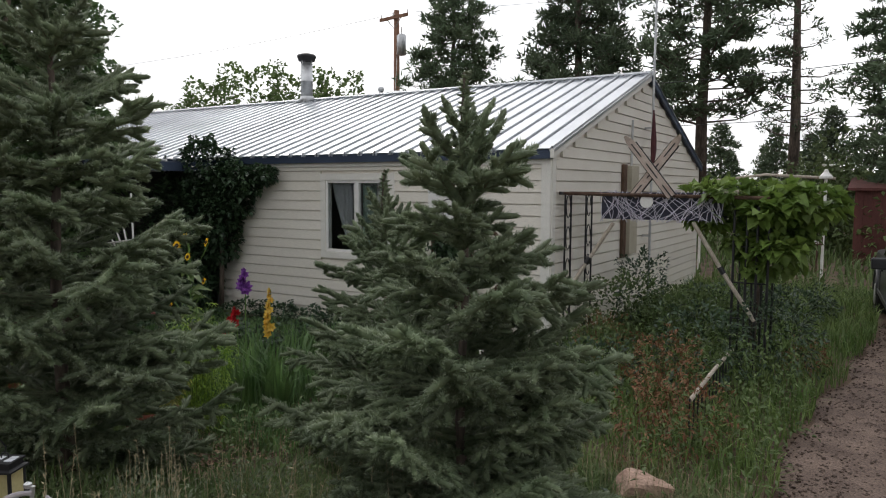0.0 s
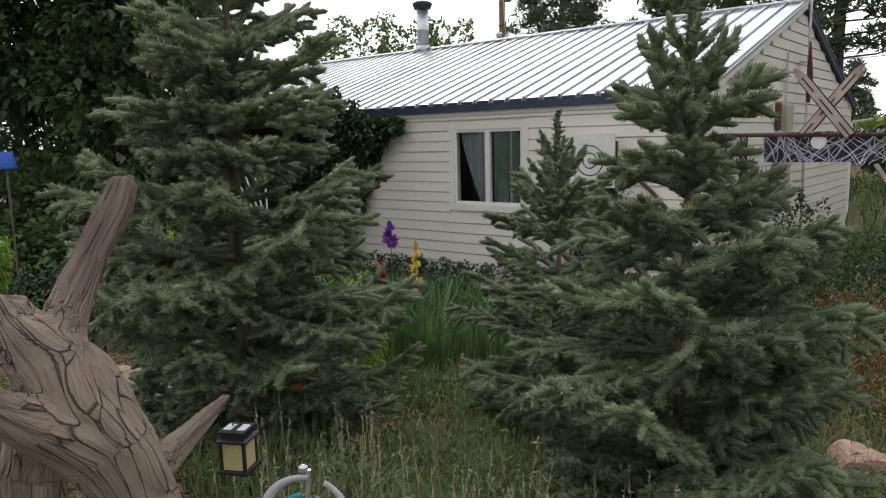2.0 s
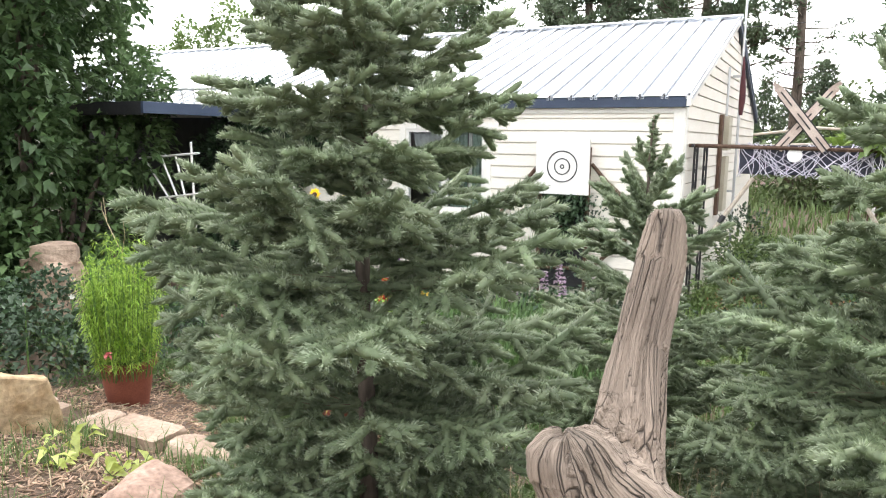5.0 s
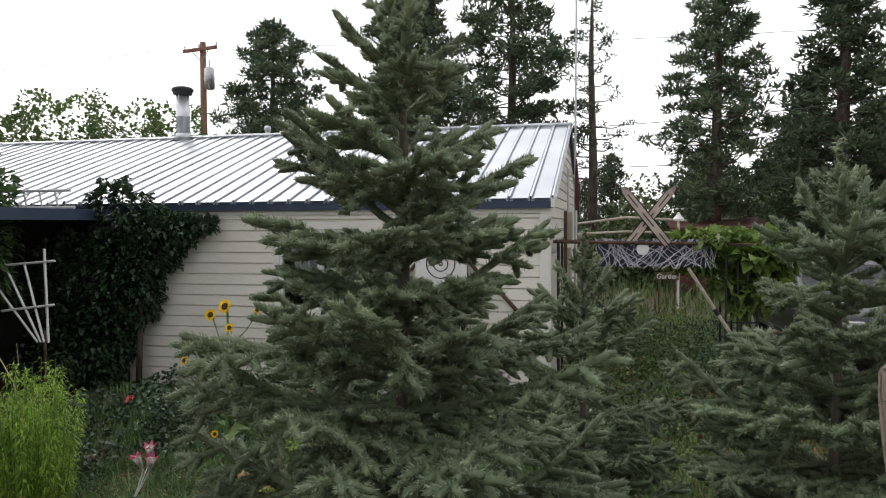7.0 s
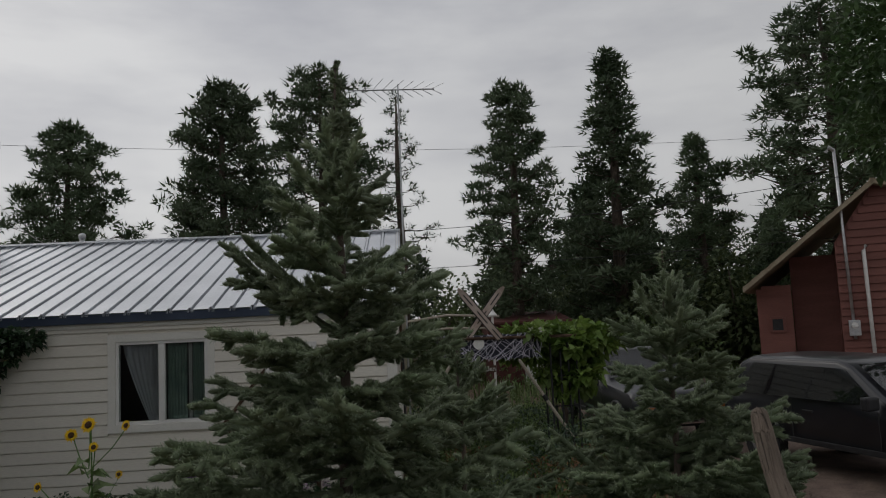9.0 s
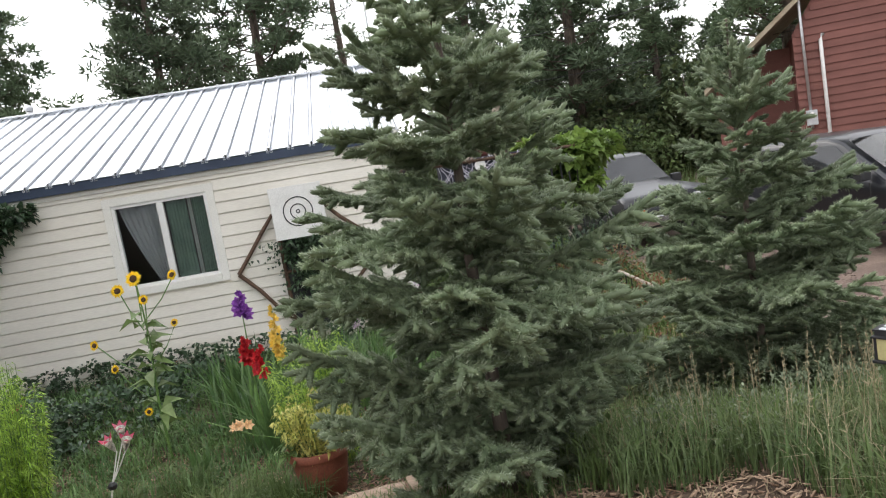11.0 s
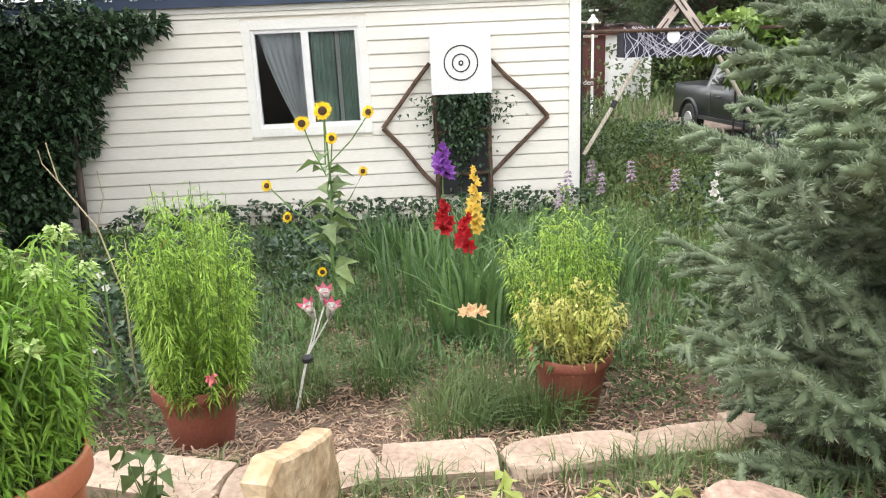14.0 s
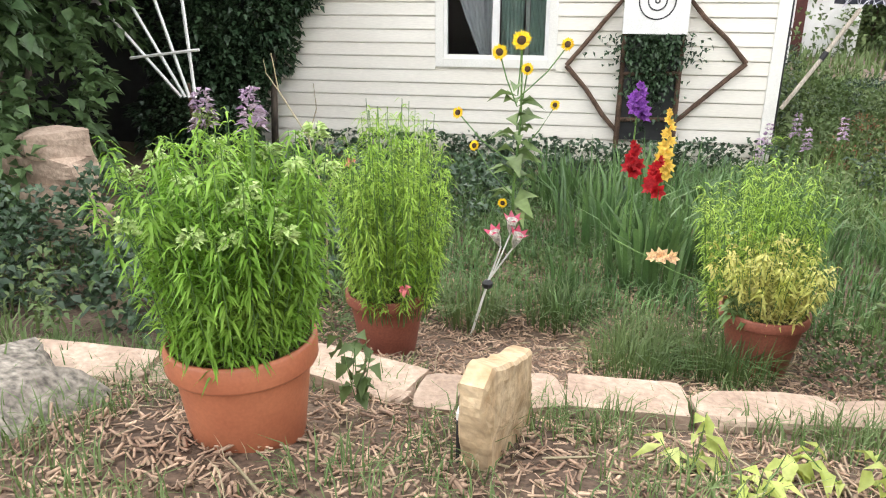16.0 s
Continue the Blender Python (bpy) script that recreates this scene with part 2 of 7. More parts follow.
def unit(a):
    return a / np.maximum(np.linalg.norm(a, axis=1, keepdims=True), 1e-9)


def spikes(P, D, length, width):
    """Thin needles: one triangle each."""
    n = len(P)
    side = unit(np.cross(D, RG.normal(size=(n, 3)))) * (np.asarray(width).reshape(-1, 1) / 2)
    V = np.stack([P - side, P + side, P + D * np.asarray(length).reshape(-1, 1)], 1).reshape(-1, 3)
    return V, np.arange(3 * n).reshape(-1, 3)


def leaves(P, D, length, width, fold=0.25, droop=0.25, up=(0, 0, 1)):
    """Folded, drooping leaves of four triangles along D."""
    n = len(P)
    D = unit(D)
    L, W = np.broadcast_to(np.asarray(length, float).reshape(-1, 1), (n, 1)), np.broadcast_to(np.asarray(width, float).reshape(-1, 1), (n, 1))
    S = unit(np.cross(D, np.array(up) + RG.normal(scale=0.35, size=(n, 3))))
    U = np.cross(S, D)
    mid = P + D * L * 0.45
    tip = P + D * L - np.array((0, 0, 1)) * L * droop
    V = np.stack([P, mid + S * W / 2 + U * W * fold, mid - U * W * 0.05, mid - S * W / 2 + U * W * fold, tip], 1).reshape(-1, 3)
    b = np.arange(n)[:, None] * 5
    F = np.concatenate([b + np.array(f) for f in ((0, 1, 2), (0, 2, 3), (1, 4, 2), (2, 4, 3))])
    return V, F


def blades(P, D, length, width, bend):
    """Grass blades in two bent steps: three triangles each. D: the way it leans, level."""
    n = len(P)
    L, W = np.asarray(length, float).reshape(-1, 1), np.asarray(width, float).reshape(-1, 1)
    B = np.asarray(bend, float).reshape(-1, 1)
    D = unit(D)
    S = np.stack([-D[:, 1], D[:, 0], np.zeros(n)], 1)
    Z = np.array((0, 0, 1.0))
    mid = P + Z * L * 0.55 + D * L * B * 0.25
    tip = P + Z * L * (1 - B * 0.45) + D * L * B
    V = np.stack([P - S * W / 2, P + S * W / 2, mid - S * W * 0.42, mid + S * W * 0.42, tip], 1).reshape(-1, 3)
    b = np.arange(n)[:, None] * 5
    F = np.concatenate([b + np.array(f) for f in ((0, 1, 3), (0, 3, 2), (2, 3, 4))])
    return V, F


def sticks(A, B, r):
    """Three-sided twigs from A to B."""
    n = len(A)
    r = np.broadcast_to(np.asarray(r, float).reshape(-1, 1), (n, 1))
    D = unit(B - A)
    S = unit(np.cross(D, np.array((0.3, 0.5, 0.81)))); U = np.cross(D, S)
    ring = [S, -0.5 * S + 0.87 * U, -0.5 * S - 0.87 * U]
    V = np.stack([A + q * r for q in ring] + [B + q * r * 0.7 for q in ring], 1).reshape(-1, 3)
    b = np.arange(n)[:, None] * 6
    F = np.concatenate([b + np.array(f) for f in ((0, 1, 4), (0, 4, 3), (1, 2, 5), (1, 5, 4), (2, 0, 3), (2, 3, 5))])
    return V, F


# ---- ground ----
GY = [-60, -12, -9.5, -8.4, -7.45, -6.5, -5.6, -5.2, 0]
GZ = [0.95, 0.88, 0.84, 0.79, 0.65, 0.36, 0.09, 0.0, 0.0]


def gz(x, y):
    """Height of the garden, which falls towards the house."""
    return float(np.interp(y, GY, GZ)) + 0.025 * noise.noise(Vector((x * 1.3, y * 1.3, 0)))


def gzs(P):
    return np.array([gz(x, y) for x, y in P])


def ground():
    xs = np.concatenate([[-2500, -400, -120, -50, -25, -16], np.arange(-12, 8.01, 0.2), [10, 14, 20, 30, 60, 150, 500, 2500]])
    ys = np.concatenate([[-2500, -400, -100, -40, -20, -14], np.arange(-12, 1.01, 0.2), [2, 4, 7, 10, 15, 25, 60, 150, 500, 2500]])
    V = [(x, y, gz(x, y)) for y in ys for x in xs]
    w = len(xs)
    F = [(j * w + i, j * w + i + 1, (j + 1) * w + i + 1, (j + 1) * w + i) for j in range(len(ys) - 1) for i in range(w - 1)]
    me = raw_mesh("ground", V, F, [M_SOIL])
    me.polygons.foreach_set("use_smooth", [True] * len(me.polygons))
    return tagged(new("ground", me), "dry brown garden soil sloping down towards the house", "ground", kind="structure")


ground()


# ---- the cream house ----
ROOF_S = 0.348          # rise of the roof per metre
RIDGE_Y, RIDGE_Z, EAVE_Y, EAVE_Z = 4.45, 4.44, -0.12, 2.85
HX0, HX1, HY1, WALL_T = -15.0, 0.0, 8.9, 0.14
WIN = (-4.04, -2.73, 1.24, 2.425)
PITCH = 0.165


def house():
    wall = tagged(new("wall_front", None), "cream horizontal lap siding wall of the low house", "wall", kind="structure")
    body = bmesh.new()
    x0, x1, z0, z1 = WIN
    for a in ((HX0, x0, 0.02, WALL_T, 0, 2.75), (x1, HX1 - 0.02, 0.02, WALL_T, 0, 2.75), (x0, x1, 0.02, WALL_T, 0, z0), (x0, x1, 0.02, WALL_T, z1, 2.75)):
        box(body, *a)
    part("wall_core", body, M_SIDING, wall)
    # lap boards, each leaning out at its foot
    shared = {}

    def board(xa, xb, z, h, parent, axis="x"):
        key = (round(xb - xa, 2), round(h, 3), axis)
        if key not in shared:
            bm = bmesh.new()
            L = xb - xa
            prof = [(0.018, 0.0), (-0.026, 0.0), (-0.029, 0.006), (-0.017, h - 0.012), (0.004, h - 0.010), (0.004, h), (0.018, h)]
            ends = [[bm.verts.new((x, y, zz)) for y, zz in prof] for x in (0, L)]
            n = len(prof)
            for k in range(n):
                bm.faces.new((ends[0][k], ends[0][(k + 1) % n], ends[1][(k + 1) % n], ends[1][k]))
            bm.faces.new(ends[0][::-1]); bm.faces.new(ends[1])
            me = bpy.data.meshes.new("siding_board")
            bmesh.ops.recalc_face_normals(bm, faces=bm.faces)
            bm.to_mesh(me); bm.free()
            me.materials.append(M_SIDING)
            shared[key] = me
        ob = new("siding_board", shared[key])
        ob.parent = parent
        ob.matrix_basis = Matrix.Translation((xa, 0, z)) if axis == "x" else Matrix.Translation((0, xa, z)) @ Matrix.Rotation(radians(90), 4, 'Z')
        return ob

    z = -0.06
    while z < 2.62:
        h = min(PITCH, 2.64 - z)
        if z + h > z0 - 0.107 and z < z1 + 0.107:
            board(HX0, x0 - 0.108, z, h, wall); board(x1 + 0.108, HX1 - 0.13, z, h, wall)
        else:
            board(HX0, HX1 - 0.13, z, h, wall)
        z += PITCH
    part("frieze_board", new_box(HX0, HX1 - 0.13, -0.03, 0.015, 2.64, 2.75, bevel=0.004), M_TRIM, wall, "white board under the eave")
    part("corner_board", new_box(-0.13, 0.012, -0.042, 0.0, -0.05, 2.75, bevel=0.004), M_TRIM, wall, "white corner board")
    # gable wall
    gable = tagged(new("wall_gable", None), "cream lap siding gable end of the house", "wall", kind="structure")
    bm = bmesh.new()
    top = lambda y: EAVE_Z - 0.1 + ROOF_S * (min(y, 2 * RIDGE_Y - y) - EAVE_Y)
    for x in (-0.12, -0.021):
        bm.faces.new([bm.verts.new(p) for p in ((x, 0.14, 0), (x, HY1, 0), (x, HY1, top(HY1)), (x, RIDGE_Y, top(RIDGE_Y)), (x, 0.14, top(0.14)))])
    bmesh.ops.bridge_loops(bm, edges=bm.edges[:])
    part("wall_core", bm, M_SIDING, gable)
    z = -0.06
    while z < top(RIDGE_Y) - 0.1:
        zt = z + PITCH
        ya, yb = 0.12, HY1
        if zt > top(0.12):
            ya = EAVE_Y + (zt - EAVE_Z + 0.1) / ROOF_S; yb = 2 * RIDGE_Y - ya
        if yb - ya > 0.1:
            board(ya, yb, z, PITCH, gable, "y")
        z += PITCH
    part("corner_board", new_box(-0.02, 0.024, -0.0, 0.12, -0.05, 2.82, bevel=0.004), M_TRIM, gable, "white corner board")
    part("corner_board", new_box(-0.02, 0.024, HY1 - 0.1, HY1 + 0.02, -0.05, 2.82, bevel=0.004), M_TRIM, gable, "white corner board")
    back = tagged(new("wall_back", None), "plain cream back wall of the house", "wall", kind="structure")
    part("wall_core", new_box(HX0, HX1 - 0.14, HY1 - 0.14, HY1, 0, 2.75), M_SIDING, back)
    part("wall_core", new_box(HX0 - 0.14, HX0 - 0.001, 0.02, HY1, 0, 2.75), M_SIDING, back)
    # roof: steel sheets with ribs, each a part
    roof = tagged(new("roof", None), "bare ribbed steel gable roof with dark screws", "roof", kind="structure")
    slope = math.hypot(1, ROOF_S)
    run = RIDGE_Y - EAVE_Y
    SHEET = 0.9
    bm = bmesh.new()
    prof, x = [], 0.0
    for k in range(3):
        b = k * 0.3
        prof += [(b, 0.0), (b + 0.220, 0.0), (b + 0.222, -0.035), (b + 0.238, -0.035), (b + 0.24, 0.03), (b + 0.272, 0.03), (b + 0.274, -0.035), (b + 0.298, -0.035), (b + 0.3, 0.0)]
    lo = [bm.verts.new((px, 0, pz)) for px, pz in prof]
    hi = [bm.verts.new((px, run, pz + run * ROOF_S)) for px, pz in prof]
    for k in range(len(prof) - 1):
        if prof[k] != prof[k + 1]:
            bm.faces.new((lo[k], lo[k + 1], hi[k + 1], hi[k]))
    bmesh.ops.remove_doubles(bm, verts=bm.verts, dist=0.001)
    bmesh.ops.solidify(bm, geom=bm.faces[:], thickness=0.006)
    sheet = bpy.data.meshes.new("roof_sheet")
    bm.to_mesh(sheet); bm.free()
    sheet.materials.append(M_ROOF)
    n = int((HX1 + 0.08 - HX0 + 0.3) / SHEET) + 1
    for i in range(n):
        for side in (0, 1):
            ob = new("roof_sheet", sheet)
            ob.parent = roof
            xx = HX1 + 0.1 - (i + 1) * SHEET
            m = Matrix.Translation((xx, EAVE_Y, EAVE_Z))
            if side:
                m = Matrix.Translation((xx + SHEET, 2 * RIDGE_Y - EAVE_Y, EAVE_Z)) @ Matrix.Rotation(math.pi, 4, 'Z')
            ob.matrix_basis = m
    bm = bmesh.new()
    for s in (-1, 1):
        vs = [bm.verts.new((x, RIDGE_Y + s * d, RIDGE_Z + 0.055 - d * ROOF_S)) for x in (HX0 - 0.3, HX1 + 0.11) for d in (0, 0.16)]
        bm.faces.new((vs[0], vs[2], vs[3], vs[1]))
    bmesh.ops.solidify(bm, geom=bm.faces[:], thickness=0.01)
    part("ridge_cap", bm, M_ROOF, roof, "folded steel ridge cap")
    part("fascia", new_box(HX0 - 0.2, HX1 + 0.06, EAVE_Y + 0.015, EAVE_Y + 0.05, EAVE_Z - 0.14, EAVE_Z - 0.012, bevel=0.003), M_FASCIA, roof, "navy painted fascia board")
    part("soffit", new_box(HX0, HX1 + 0.03, EAVE_Y + 0.052, 0.015, EAVE_Z - 0.098, EAVE_Z - 0.08), M_TRIM, roof)
    for s in (0, 1):
        bm = bmesh.new()
        ya, yb = (EAVE_Y, RIDGE_Y) if s == 0 else (2 * RIDGE_Y - EAVE_Y, RIDGE_Y)
        for x in (0.03, 0.085):
            bm.faces.new([bm.verts.new(p) for p in ((x, ya, EAVE_Z - 0.13), (x, ya, EAVE_Z - 0.012), (x, yb, RIDGE_Z - 0.012), (x, yb, RIDGE_Z - 0.13))])
        bmesh.ops.bridge_loops(bm, edges=bm.edges[:])
        bmesh.ops.recalc_face_normals(bm, faces=bm.faces)
        part("rake_board", bm, M_TRIM if s == 0 else M_FASCIA, roof)
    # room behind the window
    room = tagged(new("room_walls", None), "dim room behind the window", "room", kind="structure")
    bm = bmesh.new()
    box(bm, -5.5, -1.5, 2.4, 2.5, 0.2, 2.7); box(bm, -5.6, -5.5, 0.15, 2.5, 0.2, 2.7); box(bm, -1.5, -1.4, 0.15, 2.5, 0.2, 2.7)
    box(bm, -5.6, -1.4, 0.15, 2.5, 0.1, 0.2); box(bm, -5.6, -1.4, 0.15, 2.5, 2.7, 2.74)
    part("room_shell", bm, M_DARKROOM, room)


M_CURTAIN = mat("pale lace curtain", (0.62, 0.61, 0.63), (0.76, 0.75, 0.76), 6, 0.9, bump=0, rand=0, speck=0.15, translucent=0.3)
M_CURTG = mat("grey green curtain", (0.30, 0.40, 0.34), (0.42, 0.52, 0.45), 6, 0.9, bump=0, rand=0, speck=0.15, translucent=0.2)


def window():
    w = tagged(new("window_1", None), "white framed sliding window with curtains inside", "window", kind="structure")
    x0, x1, z0, z1 = WIN
    t = 0.108
    part("casing", new_box(x0 - t, x0, -0.03, 0.02, z0 - t, z1 + t, bevel=0.004), M_TRIM, w)
    part("casing", new_box(x1, x1 + t, -0.03, 0.02, z0 - t, z1 + t, bevel=0.004), M_TRIM, w)
    part("casing", new_box(x0, x1, -0.03, 0.02, z1, z1 + t, bevel=0.004), M_TRIM, w)
    part("window_sill", new_box(x0, x1, -0.045, 0.02, z0 - t, z0, bevel=0.006), M_TRIM, w)
    f = 0.045
    for a in ((x0, x0 + f, z0, z1), (x1 - f, x1, z0, z1), (x0 + f, x1 - f, z0, z0 + f), (x0 + f, x1 - f, z1 - f, z1)):
        part("window_frame", new_box(a[0], a[1], -0.012, 0.06, a[2], a[3], bevel=0.004), M_WHITE, w)
    xm = (x0 + x1) / 2
    part("mullion", new_box(xm - 0.045, xm + 0.045, -0.02, 0.055, z0 + f, z1 - f, bevel=0.004), M_WHITE, w)
    for a, b, y in ((x0 + f, xm - 0.045, 0.0), (xm + 0.045, x1 - f, 0.025)):
        p = part("pane", new_box(a, b, y, y + 0.005, z0 + f, z1 - f), M_GLASS, w)
        p.visible_shadow = False
    for xa, xb, m, taper in ((x0 + 0.07, xm - 0.06, M_CURTAIN, 0.72), (xm + 0.06, xm + 0.34, M_CURTG, 0.0), (xm + 0.42, x1 - 0.03, M_CURTG, 0.0), (xm - 0.17, xm - 0.1, M_CURTAIN, 0.0), (xm + 0.36, xm + 0.41, M_WHITE, 0.0)):
        bm = bmesh.new()
        rows = []
        for j in range(13):
            v = j / 12
            rows.append([bm.verts.new(((xa + (xb - xa) * (taper * v ** 1.3 + (1 - taper * v ** 1.3) * i / 24)), 0.075 + 0.015 * math.sin(i * 1.7), z1 - 0.02 - v * (z1 - z0 - 0.05))) for i in range(25)])
        for r0, r1 in zip(rows, rows[1:]):
            for i in range(24):
                bm.faces.new((r0[i], r0[i + 1], r1[i + 1], r1[i]))
        bmesh.ops.solidify(bm, geom=bm.faces[:], thickness=0.003)
        part("curtain", bm, m, w, smooth=True)


house()
window()


# ---- spruces ----
def fingers(A, B, r0, r1, end):
    """Five-sided tapering cores of needled shoots; those at a shoot's end close to a point."""
    n = len(A)
    r0, r1 = (np.asarray(q, float).reshape(-1, 1) for q in (r0, r1))
    D = unit(B - A)
    S = unit(np.cross(D, np.array((0.31, 0.47, 0.83)))); U = np.cross(D, S)
    an = np.arange(5) * math.tau / 5
    ring = [S * math.cos(q) + U * math.sin(q) for q in an]
    tip = B + D * r1 * np.where(end, 1.6, 0.4)[:, None]
    V = np.stack([A + q * r0 for q in ring] + [B + q * r1 for q in ring] + [tip], 1).reshape(-1, 3)
    b = np.arange(n)[:, None] * 11
    F = []
    for k in range(5):
        j = (k + 1) % 5
        F += [b + np.array(f) for f in ((k, j, 5 + j), (k, 5 + j, 5 + k), (5 + k, 5 + j, 10))]
    return V, np.concatenate(F)


def branch_mesh(name, L, seed, dens=620, side=1.0):
    """A flat fan of plump needled shoots, along +x; the needles of the last shoots are paler."""
    g = np.random.RandomState(seed)
    A, B, rad, end, main = [], [], [], [], []

    def twig(p, d, l, r, n, lift, is_main=False):
        pts = [p]
        for k in range(n):
            d = d + np.array((0, 0, lift)) * (k / n) + g.normal(scale=0.05, size=3)
            d = d / np.linalg.norm(d)
            pts.append(pts[-1] + d * l / n)
        for i_, (a, b) in enumerate(zip(pts, pts[1:])):
            A.append(a); B.append(b); rad.append(r); end.append(i_ == n - 1); main.append(is_main)
        return pts

    n = max(3, int(L / 0.125))
    pts = twig(np.zeros(3), np.array((1, 0, -0.04)), L, 0.004 + 0.006 * L, n, 0.30 / n ** 0.5, True)
    for i in range(1, n):
        s = i / n
        if s < 0.15 and L > 0.4:
            continue
        for sgn in (-1, 1):
            l = (0.40 * L * (1 - s) + 0.085) * g.uniform(0.75, 1.15) * side
            ang = radians(g.uniform(38, 56)) * sgn
            sub = twig(pts[i] + (pts[i + 1] - pts[i]) * 0.45 * (sgn > 0), np.array((math.cos(ang), math.sin(ang), g.uniform(-0.32, 0.02))), l, 0.003, max(2, int(l / 0.095)), 0.05)
            if l > 0.14:
                for q in sub[1:-1]:
                    for s2 in (-1, 1):
                        a2 = ang + radians(g.uniform(36, 52)) * s2
                        twig(q, np.array((math.cos(a2), math.sin(a2), g.uniform(-0.6, 0.0))), g.uniform(0.08, 0.13) * (0.8 + l), 0.002, 2, 0.0)
    A, B, rad, end, main = np.array(A), np.array(B), np.array(rad), np.array(end), np.array(main)
    ln = np.linalg.norm(B - A, axis=1)
    cnt = np.maximum(4, (ln * dens).astype(int))
    idx = np.repeat(np.arange(len(A)), cnt)
    f = g.uniform(size=(len(idx), 1))
    P = A[idx] + (B - A)[idx] * f
    ax = unit(B - A)[idx]
    per = unit(np.cross(ax, g.normal(size=ax.shape)))
    per[:, 2] = per[:, 2] * 0.85 + 0.18
    tipward = np.where(end[idx][:, None], np.clip((f - 0.55) / 0.45, 0, 1), 0.0)
    D = unit(ax * (0.55 + 1.1 * tipward) + per * (0.85 - 0.3 * tipward))
    P = P + per * 0.009 * (1 - 0.5 * tipward)
    nv = spikes(P, D, g.uniform(0.025, 0.037, len(P)), np.full(len(P), 0.0078))
    r1 = np.where(end, 0.0145, 0.020)
    inner = fingers(A, B, np.full(len(A), 0.020), r1, end)
    wood = main & (A[:, 0] < 0.45 * L)
    sv = sticks(A[wood], B[wood], np.maximum(0.0207, rad[wood] * 1.15))
    V, F = join(nv, inner, sv)
    fresh = end[idx] & (g.uniform(size=len(idx)) < 0.8)
    return raw_mesh(name, V, F, [M_NEEDLE, M_TWIG, M_NEEDLE_TIP], np.r_[fresh * 2, np.zeros(len(inner[1])), np.ones(len(sv[1]))])


SPRAYS = [(l, [branch_mesh("branch", l, 100 + 10 * i + j) for j in range(3)]) for i, l in enumerate((0.22, 0.4, 0.62, 0.9, 1.2))]
SHOOTS = [branch_mesh("branch", 0.34, 170 + j, 700, side=0.42) for j in range(2)]      # slim upright shoots of the crown


def spruce(label, x, y, top, outline, step=0.235, per=7, seed=1, low=0.12, fill=0.7, whorls=3, shoot=0.5, open_top=0.3, strays=()):
    """outline: (depth under the tip, radius) down the crown; strays: (depth, length, pitch, azimuth) of boughs that stand out."""
    g = random.Random(seed)
    z0 = gz(x, y)
    H = top - z0
    t = thing("spruce_tree", label, "tree", (x, y, z0 - 0.03), group="young spruces in the garden")
    pts = [(0.012 * math.sin(k * 1.3), 0.012 * math.cos(k), H * k / 10) for k in range(11)]
    part("trunk", new_tube(pts, [0.042 * (H / 3.4) * (1 - k / 10.4) + 0.004 for k in range(11)], 10), M_BARK, t, smooth=True)
    dd, rr = [q[0] for q in outline], [q[1] for q in outline]

    def bough(z, l, pitch, az, slim=False):
        size, meshes = min(SPRAYS, key=lambda q: abs(q[0] - l))
        if slim:
            size, meshes = 0.34, SHOOTS
        ob = new("branch", g.choice(meshes))
        ob.parent = t
        k = l / size
        w = max(k, 0.8) if slim else k
        ob.matrix_basis = Matrix.Translation((0, 0, z)) @ Euler((g.uniform(-0.35, 0.35), -radians(pitch), az)).to_matrix().to_4x4() @ Matrix.Diagonal((k, w, w, 1))

    # whorls of long boughs with shorter ones between them
    z, az = low, g.uniform(0, 6)
    first = H - shoot - 0.19 * whorls + 0.13
    while z < first:
        h = z / H
        r = float(np.interp(H - z, dd, rr))
        gap = step * (1.3 - 0.5 * h)
        for k in range(per if h < 0.5 else per - int(1 + 3 * open_top)):
            az += math.tau / per + g.uniform(-0.3, 0.3)
            l = r * g.uniform(0.7, 1.12)
            pitch = 2 + 40 * h ** 1.5 + g.uniform(-9, 9)
            bough(z + g.uniform(-0.05, 0.05) - l * 0.3 * math.sin(radians(pitch)), l, pitch, az)
        for k in range(int(per * fill * (1.15 - (0.9 + 0.5 * open_top) * h))):
            bough(z + gap * g.uniform(0.25, 0.8), r * g.uniform(0.35, 0.7), 8 + 30 * h + g.uniform(-12, 12), g.uniform(0, 6.28))
        z += gap
    for d, l, pitch, a in strays:
        bough(H - d, l, pitch, a)
    # open whorls of upswept shoots under the leader
    for k in range(whorls):
        zz = H - shoot - 0.19 * k
        l = max(0.16, float(np.interp(H - zz, dd, rr)) * 1.05)
        for i in range(5):
            az += math.tau / 5 + g.uniform(-0.25, 0.25)
            bough(zz, l * g.uniform(0.8, 1.15), 52 - 8 * k + g.uniform(-8, 6), az, slim=l < 0.45)
        for i in range(3 * k):
            bough(zz + g.uniform(0.03, 0.15), l * g.uniform(0.4, 0.6), 42 + g.uniform(-10, 10), g.uniform(0, 6.28), slim=True)
    # the leader, needled all along
    n, q = 7, shoot / 7
    for k in range(n):
        ob = new("branch", SHOOTS[k % 2])
        ob.parent = t
        s = q * 1.5 / 0.34
        ob.matrix_basis = Matrix.Translation((0, 0, H - shoot + q * k - 0.03)) @ Euler((k * 1.3, -radians(89), k * 2.4)).to_matrix().to_4x4() @ Matrix.Diagonal((s * 1.2, 0.8, 0.8, 1))
    return t


